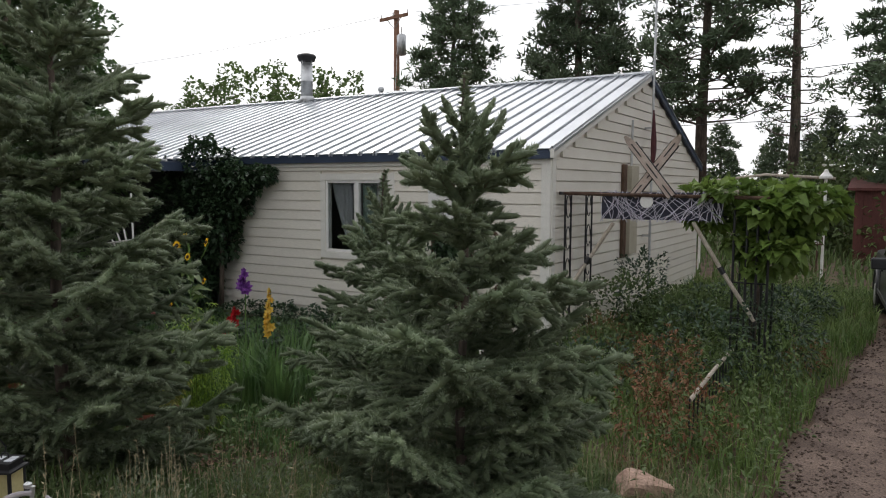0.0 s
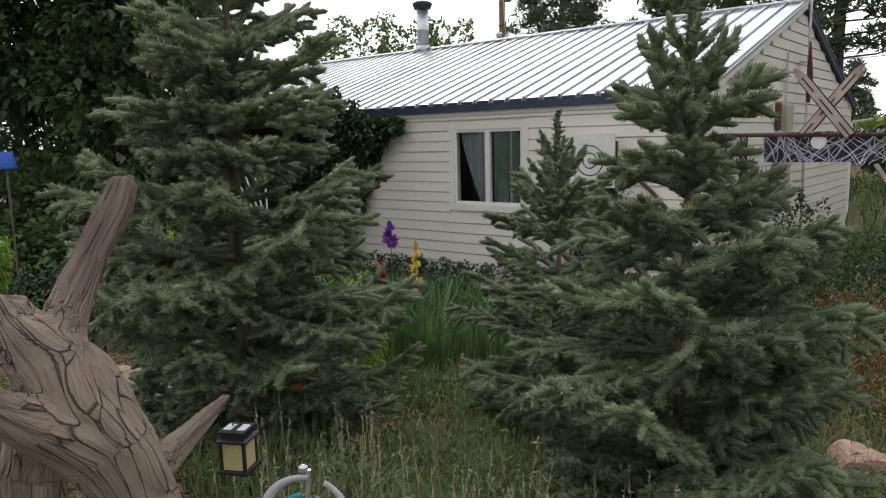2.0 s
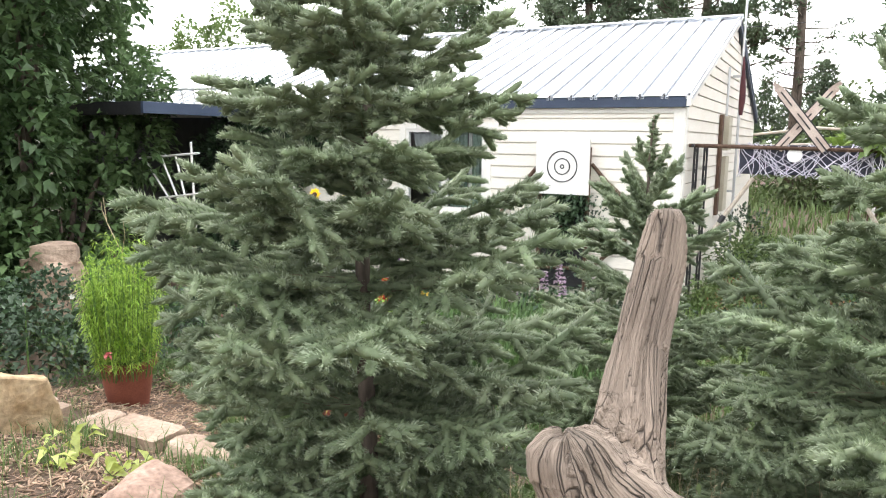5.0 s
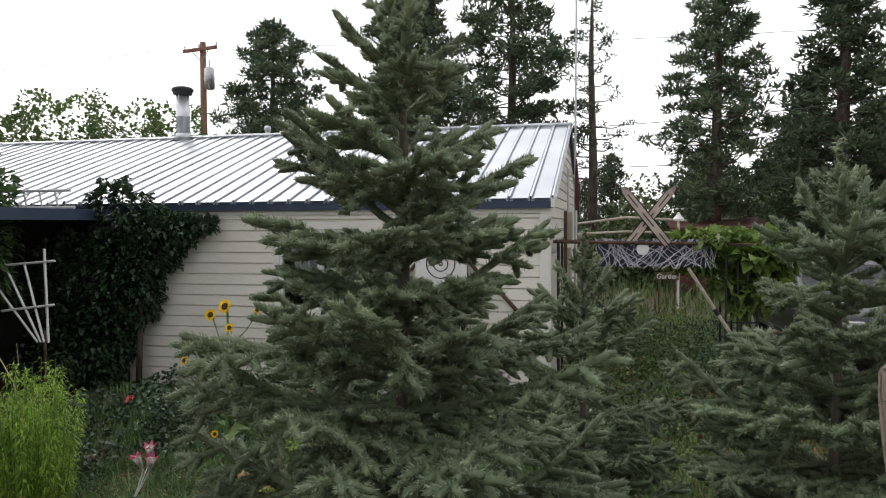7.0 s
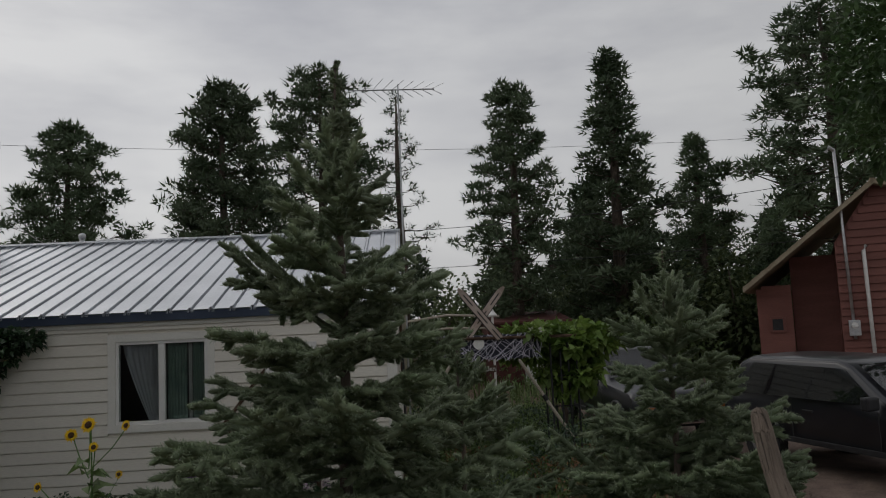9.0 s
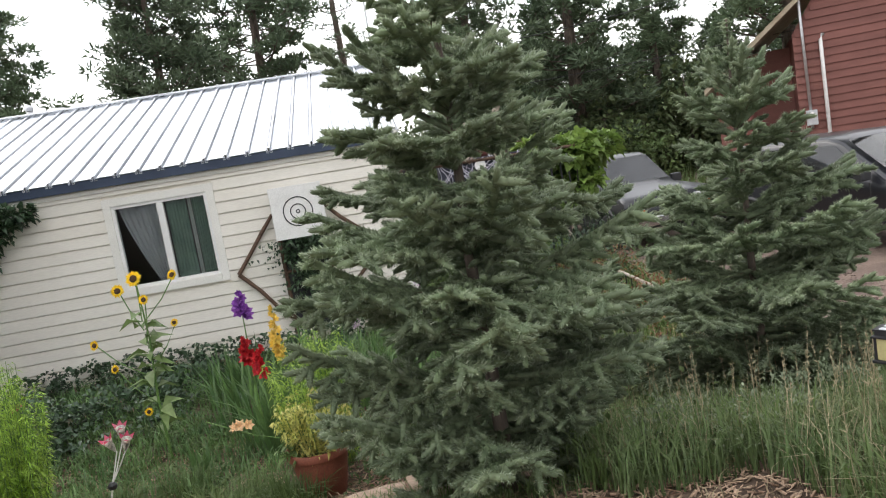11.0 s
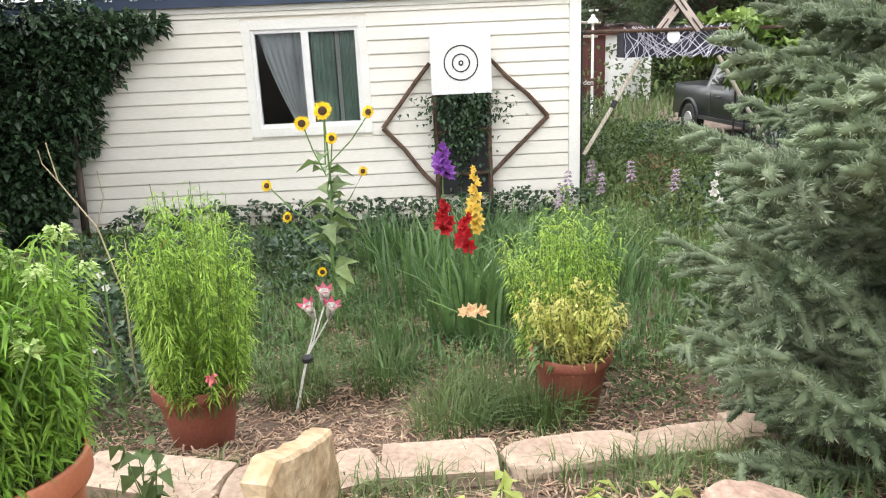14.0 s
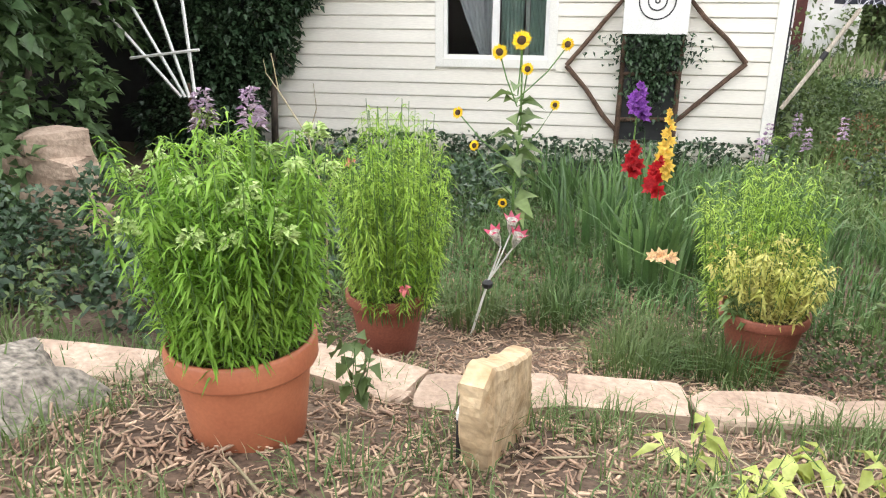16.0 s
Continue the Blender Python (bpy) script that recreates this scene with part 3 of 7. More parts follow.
spruce("large blue-green spruce with a long leader", -0.13, -6.88, 4.0, [(0, 0.05), (0.4, 0.16), (0.64, 0.27), (0.93, 0.38), (1.2, 0.52), (1.8, 0.76), (2.25, 0.92), (2.8, 1.05), (3.5, 1.0)], seed=3, per=8, step=0.225, fill=0.8, whorls=3, shoot=0.42,
       strays=((1.5, 0.85, 33, 2.9), (1.42, 0.66, 40, 3.5), (1.5, 0.7, 32, 0.4), (2.1, 1.0, 14, 3.9), (2.35, 1.05, 8, 3.6)))
spruce("bushy young spruce with wide lower boughs", 1.99, -5.84, 2.97, [(0, 0.04), (0.3, 0.18), (0.48, 0.36), (0.7, 0.44), (1.0, 0.56), (1.3, 0.72), (1.6, 0.95), (2.2, 1.03), (2.8, 0.95)], seed=5, step=0.2, per=8, fill=0.9, whorls=3, shoot=0.34, open_top=0.6)
spruce("small thin-topped spruce near the house wall", 0.615, -4.7, 2.48, [(0, 0.04), (0.27, 0.16), (0.55, 0.36), (0.93, 0.52), (1.3, 0.7), (1.8, 0.88), (2.5, 0.85)], seed=9, per=7, step=0.21, fill=0.6, whorls=4, shoot=0.36, open_top=1.0)


# ---- pines and far trees ----
def pine_mesh(seed, H, bare=0.3, width=2.2, limbs=70, clump=0.42, per=34, top=0.5, needle=0.24, wide=0.045):
    """Limbs that end in rounded clumps of needles; width: the crown's radius, top: how blunt its head is."""
    g = np.random.RandomState(seed)
    A, B, rad, C, S = [], [], [], [], []
    for i in range(limbs):
        h = (i + g.uniform(0, 1)) / limbs
        z = H * (bare + (1 - bare) * h)
        prof = (1 - h) ** top * (0.62 + 0.38 * min(1, h / 0.3))
        r = max(0.12, width * prof * g.uniform(0.6, 1.12))
        az = i * 2.4 + g.uniform(-0.5, 0.5)
        d = np.array((math.cos(az), math.sin(az), g.uniform(-0.08, 0.22)))
        a = np.array((0, 0, z - 0.12 * r)); m = a + d * r * 0.55; b = a + d * r + np.array((0, 0, 0.16 * r))
        A += [a, m]; B += [m, b]; rad += [0.05 * (1.2 - h), 0.032 * (1.2 - h)]
        C.append(b); S.append(clump * g.uniform(0.75, 1.15))
        for k in range(int(1 + 2.3 * r)):
            s = g.uniform(0.4, 1.0)
            c = a + (b - a) * s + np.array((g.normal(scale=0.28), g.normal(scale=0.28), g.uniform(-0.05, 0.35))) * (0.4 + 0.35 * r)
            A.append(a + (b - a) * s * 0.8); B.append(c); rad.append(0.018)
            C.append(c); S.append(clump * g.uniform(0.55, 1.05))
    C, S = np.array(C), np.array(S)
    idx = np.repeat(np.arange(len(C)), per)
    off = unit(g.normal(size=(len(idx), 3))) * g.uniform(0.25, 1.0, (len(idx), 1)) ** 0.5
    P = C[idx] + off * S[idx][:, None] * np.array((1, 1, 0.72)) * 0.75
    D = unit(off + g.normal(size=P.shape) * 0.45 + np.array((0, 0, 0.45)))
    nv = spikes(P, D, g.uniform(0.7, 1.3, len(P)) * needle, np.full(len(P), wide) * g.uniform(0.8, 1.5, len(P)))
    sv = sticks(np.array(A), np.array(B), np.array(rad))
    return raw_mesh("crown", nv[0], nv[1], [M_PINE]), raw_mesh("limb", sv[0], sv[1], [M_BARK])


PINES = [pine_mesh(21, 14, 0.22, 2.3, 85, 0.40, 44, 0.42, 0.26, 0.075),      # slender, full
         pine_mesh(22, 14, 0.34, 3.1, 60, 0.46, 46, 0.42, 0.28, 0.075),      # tall with a bare foot
         pine_mesh(23, 14, 0.10, 3.2, 110, 0.50, 46, 0.45, 0.28, 0.08),      # broad and dense
         pine_mesh(24, 14, 0.30, 1.8, 44, 0.30, 12, 0.55, 0.22, 0.06),       # thin, half dead
         pine_mesh(25, 14, 0.04, 3.6, 50, 0.9, 22, 0.6, 0.45, 0.2),        # far off
         pine_mesh(26, 14, 0.12, 3.2, 80, 0.46, 46, 1.05, 0.26, 0.08)]       # pointed, irregular


def pine(label, x, y, top, kind, wide=1.0, lean=0):
    t = thing("pine_tree", label, "tree", (x, y, -0.1), group="pines behind the house")
    s = top / 14
    m = Matrix.Diagonal((s * wide, s * wide, s, 1))
    tr = part("trunk", new_tube([(0, 0, 0), (0.05, 0, 5), (-0.05, 0.04, 10), (0, 0, 13.9)], [0.24, 0.19, 0.12, 0.03], 8), M_BARK, t, smooth=True)
    tr.matrix_basis = m
    for nm, me in zip(("crown", "limb"), PINES[kind]):
        o = tagged(new(nm, me), kind="stuff"); o.parent = t; o.matrix_basis = m
    t.rotation_euler = (0, radians(lean), R.uniform(0, 6.28))
    return t


pine("tall dense pine beside the utility pole", -15.3, 23, 12.4, 2, 1.2)
pine("broad dense dark pine", -7.5, 20.3, 13.2, 2, 1.2)
pine("tall pine with bare lower trunk", -4.4, 29.8, 17.2, 1, 1.25)
pine("thin half-dead pine with sparse needles", 0.0, 28.7, 15.3, 3, 1.1)
pine("slender tall pine with bare trunk", 4.6, 17.5, 11.9, 0, 1.2)
pine("tall irregular pine at the wood edge", 9.2, 19.0, 13.6, 5, 1.4)
pine("younger dense dark green pine", 13.6, 21, 10.4, 5, 1.5)
pine("tall leaning pine behind the red building", 18.5, 18.5, 15.5, 1, 1.4)


# ---- chimney, vents, mast and antenna on the house ----
def roof_z(y):
    return EAVE_Z + ROOF_S * (min(y, 2 * RIDGE_Y - y) - EAVE_Y)


def stove_pipe():
    x, y = -8.48, 4.45
    z = roof_z(y) - 0.05
    t = thing("stove_pipe", "galvanized stove pipe with a rain cap on the roof", "chimney", (x, y, z))
    part("flashing", lathe(bmesh.new(), [(0.26, 0.0), (0.17, 0.12), (0.165, 0.16)], 24), M_GALV, t, smooth=True)
    part("pipe", lathe(bmesh.new(), [(0.145, 0.05), (0.145, 0.5), (0.155, 0.51), (0.155, 0.54), (0.145, 0.55), (0.145, 0.98)], 24), M_GALV, t, smooth=True)
    part("rain_cap", lathe(bmesh.new(), [(0.145, 1.0), (0.2, 1.02), (0.215, 1.08), (0.235, 1.10), (0.235, 1.15), (0.19, 1.18), (0.03, 1.22)], 24), M_BLACK, t, "sooty black rain cap", smooth=True)
    for k in range(4):
        a = k * math.pi / 2
        part("strap", new_tube([(0.15 * math.cos(a), 0.15 * math.sin(a), 0.92), (0.16 * math.cos(a), 0.16 * math.sin(a), 1.05)], 0.012, 5), M_GALV, t)


def vents():
    for x, y, h, r, nm, lab in ((-6.9, 5.4, 0.62, 0.07, "vent_pipe", "thin galvanized vent pipe behind the roof ridge"), (-6.3, 5.2, 0.38, 0.2, "roof_vent", "squat white roof vent behind the ridge")):
        z = roof_z(y) - 0.05
        t = thing(nm, lab, "vent", (x, y, z))
        part("pipe", lathe(bmesh.new(), [(r * 0.8, 0), (r * 0.8, h)], 16), M_GALV, t, smooth=True)
        part("cap", lathe(bmesh.new(), [(r, h), (r * 1.15, h + 0.05), (r * 0.9, h + 0.1), (0.01, h + 0.12)], 16), M_GALV, t, smooth=True)


def antenna():
    x, y = 0.17, 4.3
    t = thing("antenna_mast", "tall thin steel television antenna mast beside the gable", "antenna", (x, y, 0))
    part("mast", new_tube([(0, 0, 0), (0, 0, 4.0), (0.02, 0, 7.6)], [0.025, 0.022, 0.018], 8), M_GALV, t)
    boom = part("boom", new_tube([(-1.0, -0.1, 7.45), (0.8, 0.1, 7.5)], 0.016, 6), M_GALV, t)
    for k in range(9):
        bx = -0.95 + 0.21 * k
        l = 0.85 - 0.06 * k
        part("rod", new_tube([(bx + 0.25, -l, 7.47), (bx, 0, 7.47), (bx + 0.25, l, 7.47)], 0.008, 5), M_GALV, t)
    part("folded_flag", new_tube([(0.03, -0.03, 2.75), (0.04, -0.04, 3.0), (0.04, -0.04, 3.2), (0.02, -0.02, 3.75)], [0.03, 0.055, 0.05, 0.015], 8), mat("faded maroon cloth", (0.07, 0.025, 0.03), (0.12, 0.045, 0.05), 8, 0.9, bump=0.3), t, "faded maroon folded flag")
    for z in (1.4, 3.4):
        part("bracket", new_box(-0.15, 0.02, -0.02, 0.02, z, z + 0.04), M_GALV, t)


M_BEIGE = mat("beige painted metal box", (0.42, 0.38, 0.29), (0.5, 0.46, 0.36), 3, 0.6, bump=0.1, speck=0.1)


def meter_boards():
    t = thing("utility_board", "tall beige utility board on the gable wall", "utility box", (0.03, 3.05, 1.1))
    part("board", new_box(0, 0.05, -0.09, 0.09, 0.0, 1.62, bevel=0.005), M_STICK, t, "dark timber backing")
    part("panel", new_box(0.0, 0.11, 0.11, 0.55, 0.05, 0.95, bevel=0.01), M_BEIGE, t)
    part("panel", new_box(0.0, 0.13, 0.11, 0.52, 1.05, 1.6, bevel=0.01), M_BEIGE, t)
    part("conduit", new_tube([(0.05, 0.3, 1.6), (0.05, 0.32, 2.4)], 0.02, 8), M_GALV, t)


stove_pipe(); vents(); antenna(); meter_boards()


# ---- target board and stick diamond on the front wall ----
def ring(bm, r0, r1, y, z, x=0, n=48, th=0.004):
    a = [[bm.verts.new((x + r * math.cos(k * math.tau / n), yy, z + r * math.sin(k * math.tau / n))) for k in range(n)] for r, yy in ((r0, y), (r1, y), (r1, y + th), (r0, y + th))]
    for i in range(4):
        p, q = a[i], a[(i + 1) % 4]
        for k in range(n):
            bm.faces.new((p[k], p[(k + 1) % n], q[(k + 1) % n], q[k]))
    bmesh.ops.recalc_face_normals(bm, faces=bm.faces)
    return bm


def target():
    cx, cz, y = -1.494, 1.94, -0.22
    t = thing("target_board", "square white board with black target rings", "target", (cx, y, cz))
    part("board", new_box(-0.37, 0.37, -0.012, 0.012, -0.37, 0.37, bevel=0.004), M_WHITE, t)
    for r in (0.025, 0.105, 0.205):
        part("ring", ring(bmesh.new(), max(0.004, r - 0.009), r + 0.006, -0.017, 0), M_BLACK, t, "black painted ring")
    # wooden stand behind
    s = thing("plant_stand", "rough post stand overgrown with dark ivy", "stand", (cx, -0.14, 0))
    for x in (-0.34, 0.34):
        part("post", new_tube([(x, 0, 0), (x * 0.98, 0, 1.0), (x, 0, 2.2)], [0.035, 0.03, 0.03], 8), M_STICK, s)
    for z in (0.55, 1.1):
        part("crossbar", new_tube([(-0.34, 0.0, z), (0.34, 0.0, z + 0.02)], 0.025, 8), M_STICK, s)
    part("back_panel", new_box(-0.31, 0.31, 0.03, 0.045, 0.3, 1.56), M_BLACK, s, "dark mesh panel")
    g = np.random.RandomState(5)
    n = 1300
    P = np.stack([g.normal(0, 0.2, n), g.uniform(-0.12, 0.02, n), 1.58 - np.abs(g.normal(0, 0.42, n))], 1)
    P[:, 0] *= 0.75 + 0.5 * (P[:, 2] > 1.2)
    V, F = leaves(P, unit(g.normal(size=(n, 3)) + np.array((0, -0.8, -0.6))), g.uniform(0.04, 0.075, n), g.uniform(0.03, 0.055, n))
    o = new("ivy", raw_mesh("ivy", V, F, [M_IVY])); o.parent = s
    d = thing("stick_diamond", "diamond frame of dark rough sticks on the wall", "wall decoration", (cx, -0.07, 1.2))
    L, Rr = (-1.0, 0, -0.02), (1.09, 0, 0.04)
    for a, b in ((L, (-0.38, -0.02, 0.75)), (L, (-0.3, -0.02, -0.85)), (Rr, (0.36, -0.02, 0.78)), (Rr, (0.3, -0.02, -0.72))):
        a, b = Vector(a), Vector(b)
        part("stick", new_tube([a, a.lerp(b, 0.35) + Vector((0.01, 0, 0.012)), a.lerp(b, 0.7) - Vector((0.012, 0, 0.008)), b], [0.03, 0.027, 0.029, 0.024], 8), M_STICK, d)


target()


# ---- leaf clouds ----
def leaf_cloud(name, label, category, blobs, n, length, width, material, wood=None, kind="", up=0.2):
    """Leaves over overlapping rounded masses, thicker towards their skins. blobs: x, y, z, rx, ry, rz."""
    t = thing(name, label, category, kind=kind)
    w = np.array([b[3] * b[4] + b[4] * b[5] + b[3] * b[5] for b in blobs]); w = w / w.sum()
    V, F, off = [], [], 0
    for b, share in zip(blobs, w):
        k = int(n * share)
        d = unit(RG.normal(size=(k, 3)))
        r = RG.uniform(0.55, 1.0, (k, 1)) ** 0.5 * (1 + 0.18 * np.sin(d[:, :1] * 7 + d[:, 1:2] * 5 + b[0] * 3) + 0.12 * np.sin(d[:, 2:] * 11 + b[2]))
        P = np.array(b[:3]) + d * r * np.array(b[3:])
        D = unit(d + RG.normal(scale=0.6, size=(k, 3)) + np.array((0, 0, up)))
        v, f = leaves(P, D, RG.uniform(0.7, 1.3, k) * length, RG.uniform(0.7, 1.3, k) * width)
        V.append(v); F.append(f + off); off += len(v)
    o = new("foliage", raw_mesh("foliage", np.concatenate(V), np.concatenate(F), [material])); o.parent = t
    if wood:
        for pts, rad in wood:
            part("stem", new_tube(pts, rad, 7), M_BARK, t, smooth=True)
    return t


leaf_cloud("climbing_vine", "dark dense climbing vine spilling over the eave corner", "vine",
           [(-6.85, -0.45, 1.0, 0.62, 0.45, 1.0), (-6.5, -0.4, 1.9, 0.72, 0.45, 0.62), (-6.0, -0.3, 2.1, 0.42, 0.25, 0.35), (-5.95, -0.3, 2.42, 0.7, 0.3, 0.32), (-5.35, -0.25, 2.52, 0.42, 0.18, 0.13), (-7.1, -0.6, 1.4, 0.6, 0.5, 1.3), (-6.55, -0.4, 2.75, 0.5, 0.4, 0.40), (-7.2, -0.6, 0.5, 0.7, 0.6, 0.6), (-6.3, -0.35, 1.35, 0.35, 0.3, 0.4)],
           15000, 0.10, 0.075, M_IVY, wood=[([(-6.3, -0.3, 0), (-6.2, -0.35, 1.2), (-6.0, -0.3, 2.3)], [0.05, 0.04, 0.02])])


# ---- porch, ladder and trellis ----
def porch():
    t = thing("porch_roof", "low dark porch roof on posts beside the vine", "porch")
    part("roof_deck", new_box(-12.0, -6.65, -2.6, -0.15, 2.66, 2.74, bevel=0.01), M_FASCIA, t)
    part("fascia", new_box(-12.0, -6.65, -2.64, -2.6, 2.56, 2.74, bevel=0.004), M_BLACK, t)
    part("end_board", new_box(-6.65, -6.6, -2.64, -0.15, 2.58, 2.74, bevel=0.004), M_FASCIA, t)
    for x in (-11.9, -9.6):
        part("post", new_box(x - 0.05, x + 0.05, -2.55, -2.45, 0, 2.66, bevel=0.006), M_STICK, t)
    # black panel before the house wall: the porch's shade put in as colour
    part("back_wall", new_box(-12.0, -6.65, -0.09, -0.03, 0, 2.6), M_BLACK, t, "black panel standing in for the shade under the porch")
    l = thing("ladder", "weathered white ladder lying on edge on the porch roof", "ladder", (-8.0, -1.05, 2.745))
    for z, x1 in ((0.022, 1.25), (0.27, 1.18)):
        part("rail", new_tube([(-2.2, 0.05 * z, z + 0.0), (x1, 0.05 * z, z)], 0.022, 8), M_WHITE, l)
    for k in range(12):
        part("rung", new_tube([(-2.0 + 0.27 * k, 0, 0.022), (-2.08 + 0.27 * k, 0.03, 0.27)], 0.014, 6), M_WHITE, l)
    for k in range(6):
        part("brace", new_tube([(-1.9 + 0.54 * k, 0.012, 0.022), (-1.68 + 0.54 * k, 0.02, 0.25)], 0.008, 5), M_WHITE, l)


def trellis():
    t = thing("fan_trellis", "white wooden fan trellis in front of the porch", "trellis", (-6.5, -1.95, 0.0))
    for a, b in ((-0.12, -1.02), (-0.07, -0.62), (-0.02, -0.3), (0.05, 0.02)):
        part("slat", new_tube([(a, 0, 0.95), (b, 0, 2.2 if b > -0.3 else 2.0)], [0.018, 0.018], 4), M_WHITE, t)
    part("stake", new_tube([(-0.03, 0.03, 0), (-0.03, 0.03, 1.1)], 0.02, 6), M_STICK, t)
    for z, a, b in ((1.98, -1.05, 0.2), (1.4, -0.66, 0.17)):
        part("crosspiece", new_tube([(a, -0.02, z - 0.04), (b, -0.02, z + 0.06)], 0.016, 4), M_WHITE, t)


porch(); trellis()


# ---- arbour with dark box, skis and grape vine ----
M_LIGHTS = mat("pale tangled string", (0.56, 0.54, 0.64), (0.74, 0.72, 0.80), 9, 0.6, bump=0, rand=0.3)
M_NAVY = mat("dark navy weathered board", (0.018, 0.02, 0.035), (0.035, 0.038, 0.06), 4, 0.6, bump=0.3, speck=0.3)
M_BIRCH = mat("pale worn wood pole", (0.35, 0.30, 0.24), (0.5, 0.45, 0.38), 8, 0.8, bump=0.3, stretch=(1, 1, 0.3), speck=0.3)
M_SKI = mat("worn pinkish skis", (0.42, 0.33, 0.28), (0.55, 0.46, 0.40), 5, 0.5, bump=0.1, speck=0.15)


def arbour():
    x0, x1, y, z = 0.64, 2.2, 0.27, 2.26
    t = thing("arbour_box", "dark navy box wound with pale string lights", "planter box", (x0, y, z))
    w = x1 - x0
    part("front_board", new_box(0, w, -0.02, 0.02, -0.36, 0.0, bevel=0.008), M_NAVY, t)
    part("back_board", new_box(0, w, 0.3, 0.34, -0.36, 0.0, bevel=0.008), M_NAVY, t)
    part("end_board", new_box(0, 0.03, 0.02, 0.3, -0.36, 0.0, bevel=0.006), M_NAVY, t)
    part("end_board", new_box(w - 0.03, w, 0.02, 0.3, -0.36, 0.0, bevel=0.006), M_NAVY, t)
    part("bottom_board", new_box(0.03, w - 0.03, 0.02, 0.3, -0.36, -0.33), M_NAVY, t)
    g = random.Random(4)
    for k in range(64):
        a = g.uniform(0, w); b = min(w, max(0, a + g.uniform(-0.7, 0.7)))
        pts = [(a + (b - a) * s + g.uniform(-0.03, 0.03), -0.03 - g.uniform(0, 0.03), -0.38 * (s if k % 2 else 1 - s) + g.uniform(-0.02, 0.03)) for s in (0, 0.25, 0.5, 0.75, 1)]
        part("string", new_tube(pts, g.uniform(0.003, 0.0055), 4), M_LIGHTS, t)
    part("disc", lathe(bmesh.new(), [(0.01, 0), (0.085, 0.004), (0.085, 0.014), (0.01, 0.018)], 20), M_WHITE, t, "white round disc").matrix_basis = Matrix.Translation((0.62, -0.05, -0.12)) @ Matrix.Rotation(radians(90), 4, 'X')
    s = thing("crossed_skis", "pair of old pale skis crossed above the box", "skis", (1.33, 0.2, 2.3))
    for sg in (-1, 1):
        bm = bmesh.new()
        pr = [(-0.42, 0.0), (-0.2, 0), (0.1, 0), (0.42, 0.0), (0.5, -0.02), (0.57, -0.06)]
        rings = []
        for k, (u, d) in enumerate(pr):
            hw = 0.05 if k < 4 else (0.042, 0.016)[k - 4]
            rings.append([bm.verts.new(p) for p in ((-hw, d - 0.01, u), (hw, d - 0.01, u), (hw, d + 0.01, u), (-hw, d + 0.01, u))])
        for r0, r1 in zip(rings, rings[1:]):
            for k in range(4):
                bm.faces.new((r0[k], r0[(k + 1) % 4], r1[(k + 1) % 4], r1[k]))
        bm.faces.new(rings[0][::-1]); bm.faces.new(rings[-1])
        o = part("ski", bm, M_SKI, s)
        o.matrix_basis = Matrix.Translation((0, 0.025 * sg, 0.24)) @ Matrix.Rotation(radians(38 * sg), 4, 'Y')
        part("edging", new_box(-0.064, 0.064, 0.012, 0.02, -0.42, 0.44), M_BLACK, o, "dark ski edge")
        for u in (-0.35, 0.0, 0.35):
            part("stripe", new_box(-0.008, 0.008, -0.016, -0.011, u - 0.12, u + 0.12), M_BLACK, o)
    f = thing("garden_arbour", "dark iron arbour frame braced by pale poles", "arbour", (0, 0, 0))
    for y in (0.28, 0.5, 1.1, 1.35):
        part("post", new_tube([(0.1, y, 0), (0.1, y, 2.22)], 0.015, 6), M_BLACK, f)
    for x in (2.35, 2.5, 2.62, 2.75):
        for y in (0.25, 0.75):
            part("post", new_tube([(x, y, 0), (x, y, 2.1)], 0.016, 6), M_BLACK, f)
    for z in (0.25, 0.7, 1.15, 1.6, 2.05):
        for ya in (0.28, 1.1):
            part("scroll", new_tube([(0.1, ya + 0.12 + 0.08 * math.cos(a), z + 0.16 * math.sin(a)) for a in np.linspace(0, 5.6, 12)], 0.008, 5), M_BLACK, f)
        part("crossbar", new_tube([(2.35, 0.25, z), (2.75, 0.25, z)], 0.01, 5), M_BLACK, f)
    for y in (0.2, 0.6):
        part("top_rail", new_tube([(0.04, y, 2.24), (2.75, y, 2.2)], 0.025, 6), M_STICK, f)
    part("top_rail", new_tube([(0.1, 0.1, 2.24), (0.1, 1.45, 2.24)], 0.02, 6), M_BLACK, f)
    part("brace", new_tube([(0.1, 0.1, 0.7), (0.45, 0.15, 1.25), (0.82, 0.22, 1.85)], 0.026, 8), M_BIRCH, f)
    part("brace", new_tube([(2.62, 0.25, 0.68), (2.25, 0.22, 1.25), (1.86, 0.22, 1.88)], 0.026, 8), M_BIRCH, f)
    part("collar", new_tube([(0.47, 0.15, 1.28), (0.52, 0.16, 1.37)], 0.034, 8), M_BLACK, f)
    part("collar", new_tube([(2.25, 0.22, 1.25), (2.2, 0.22, 1.33)], 0.034, 8), M_BLACK, f)


arbour()


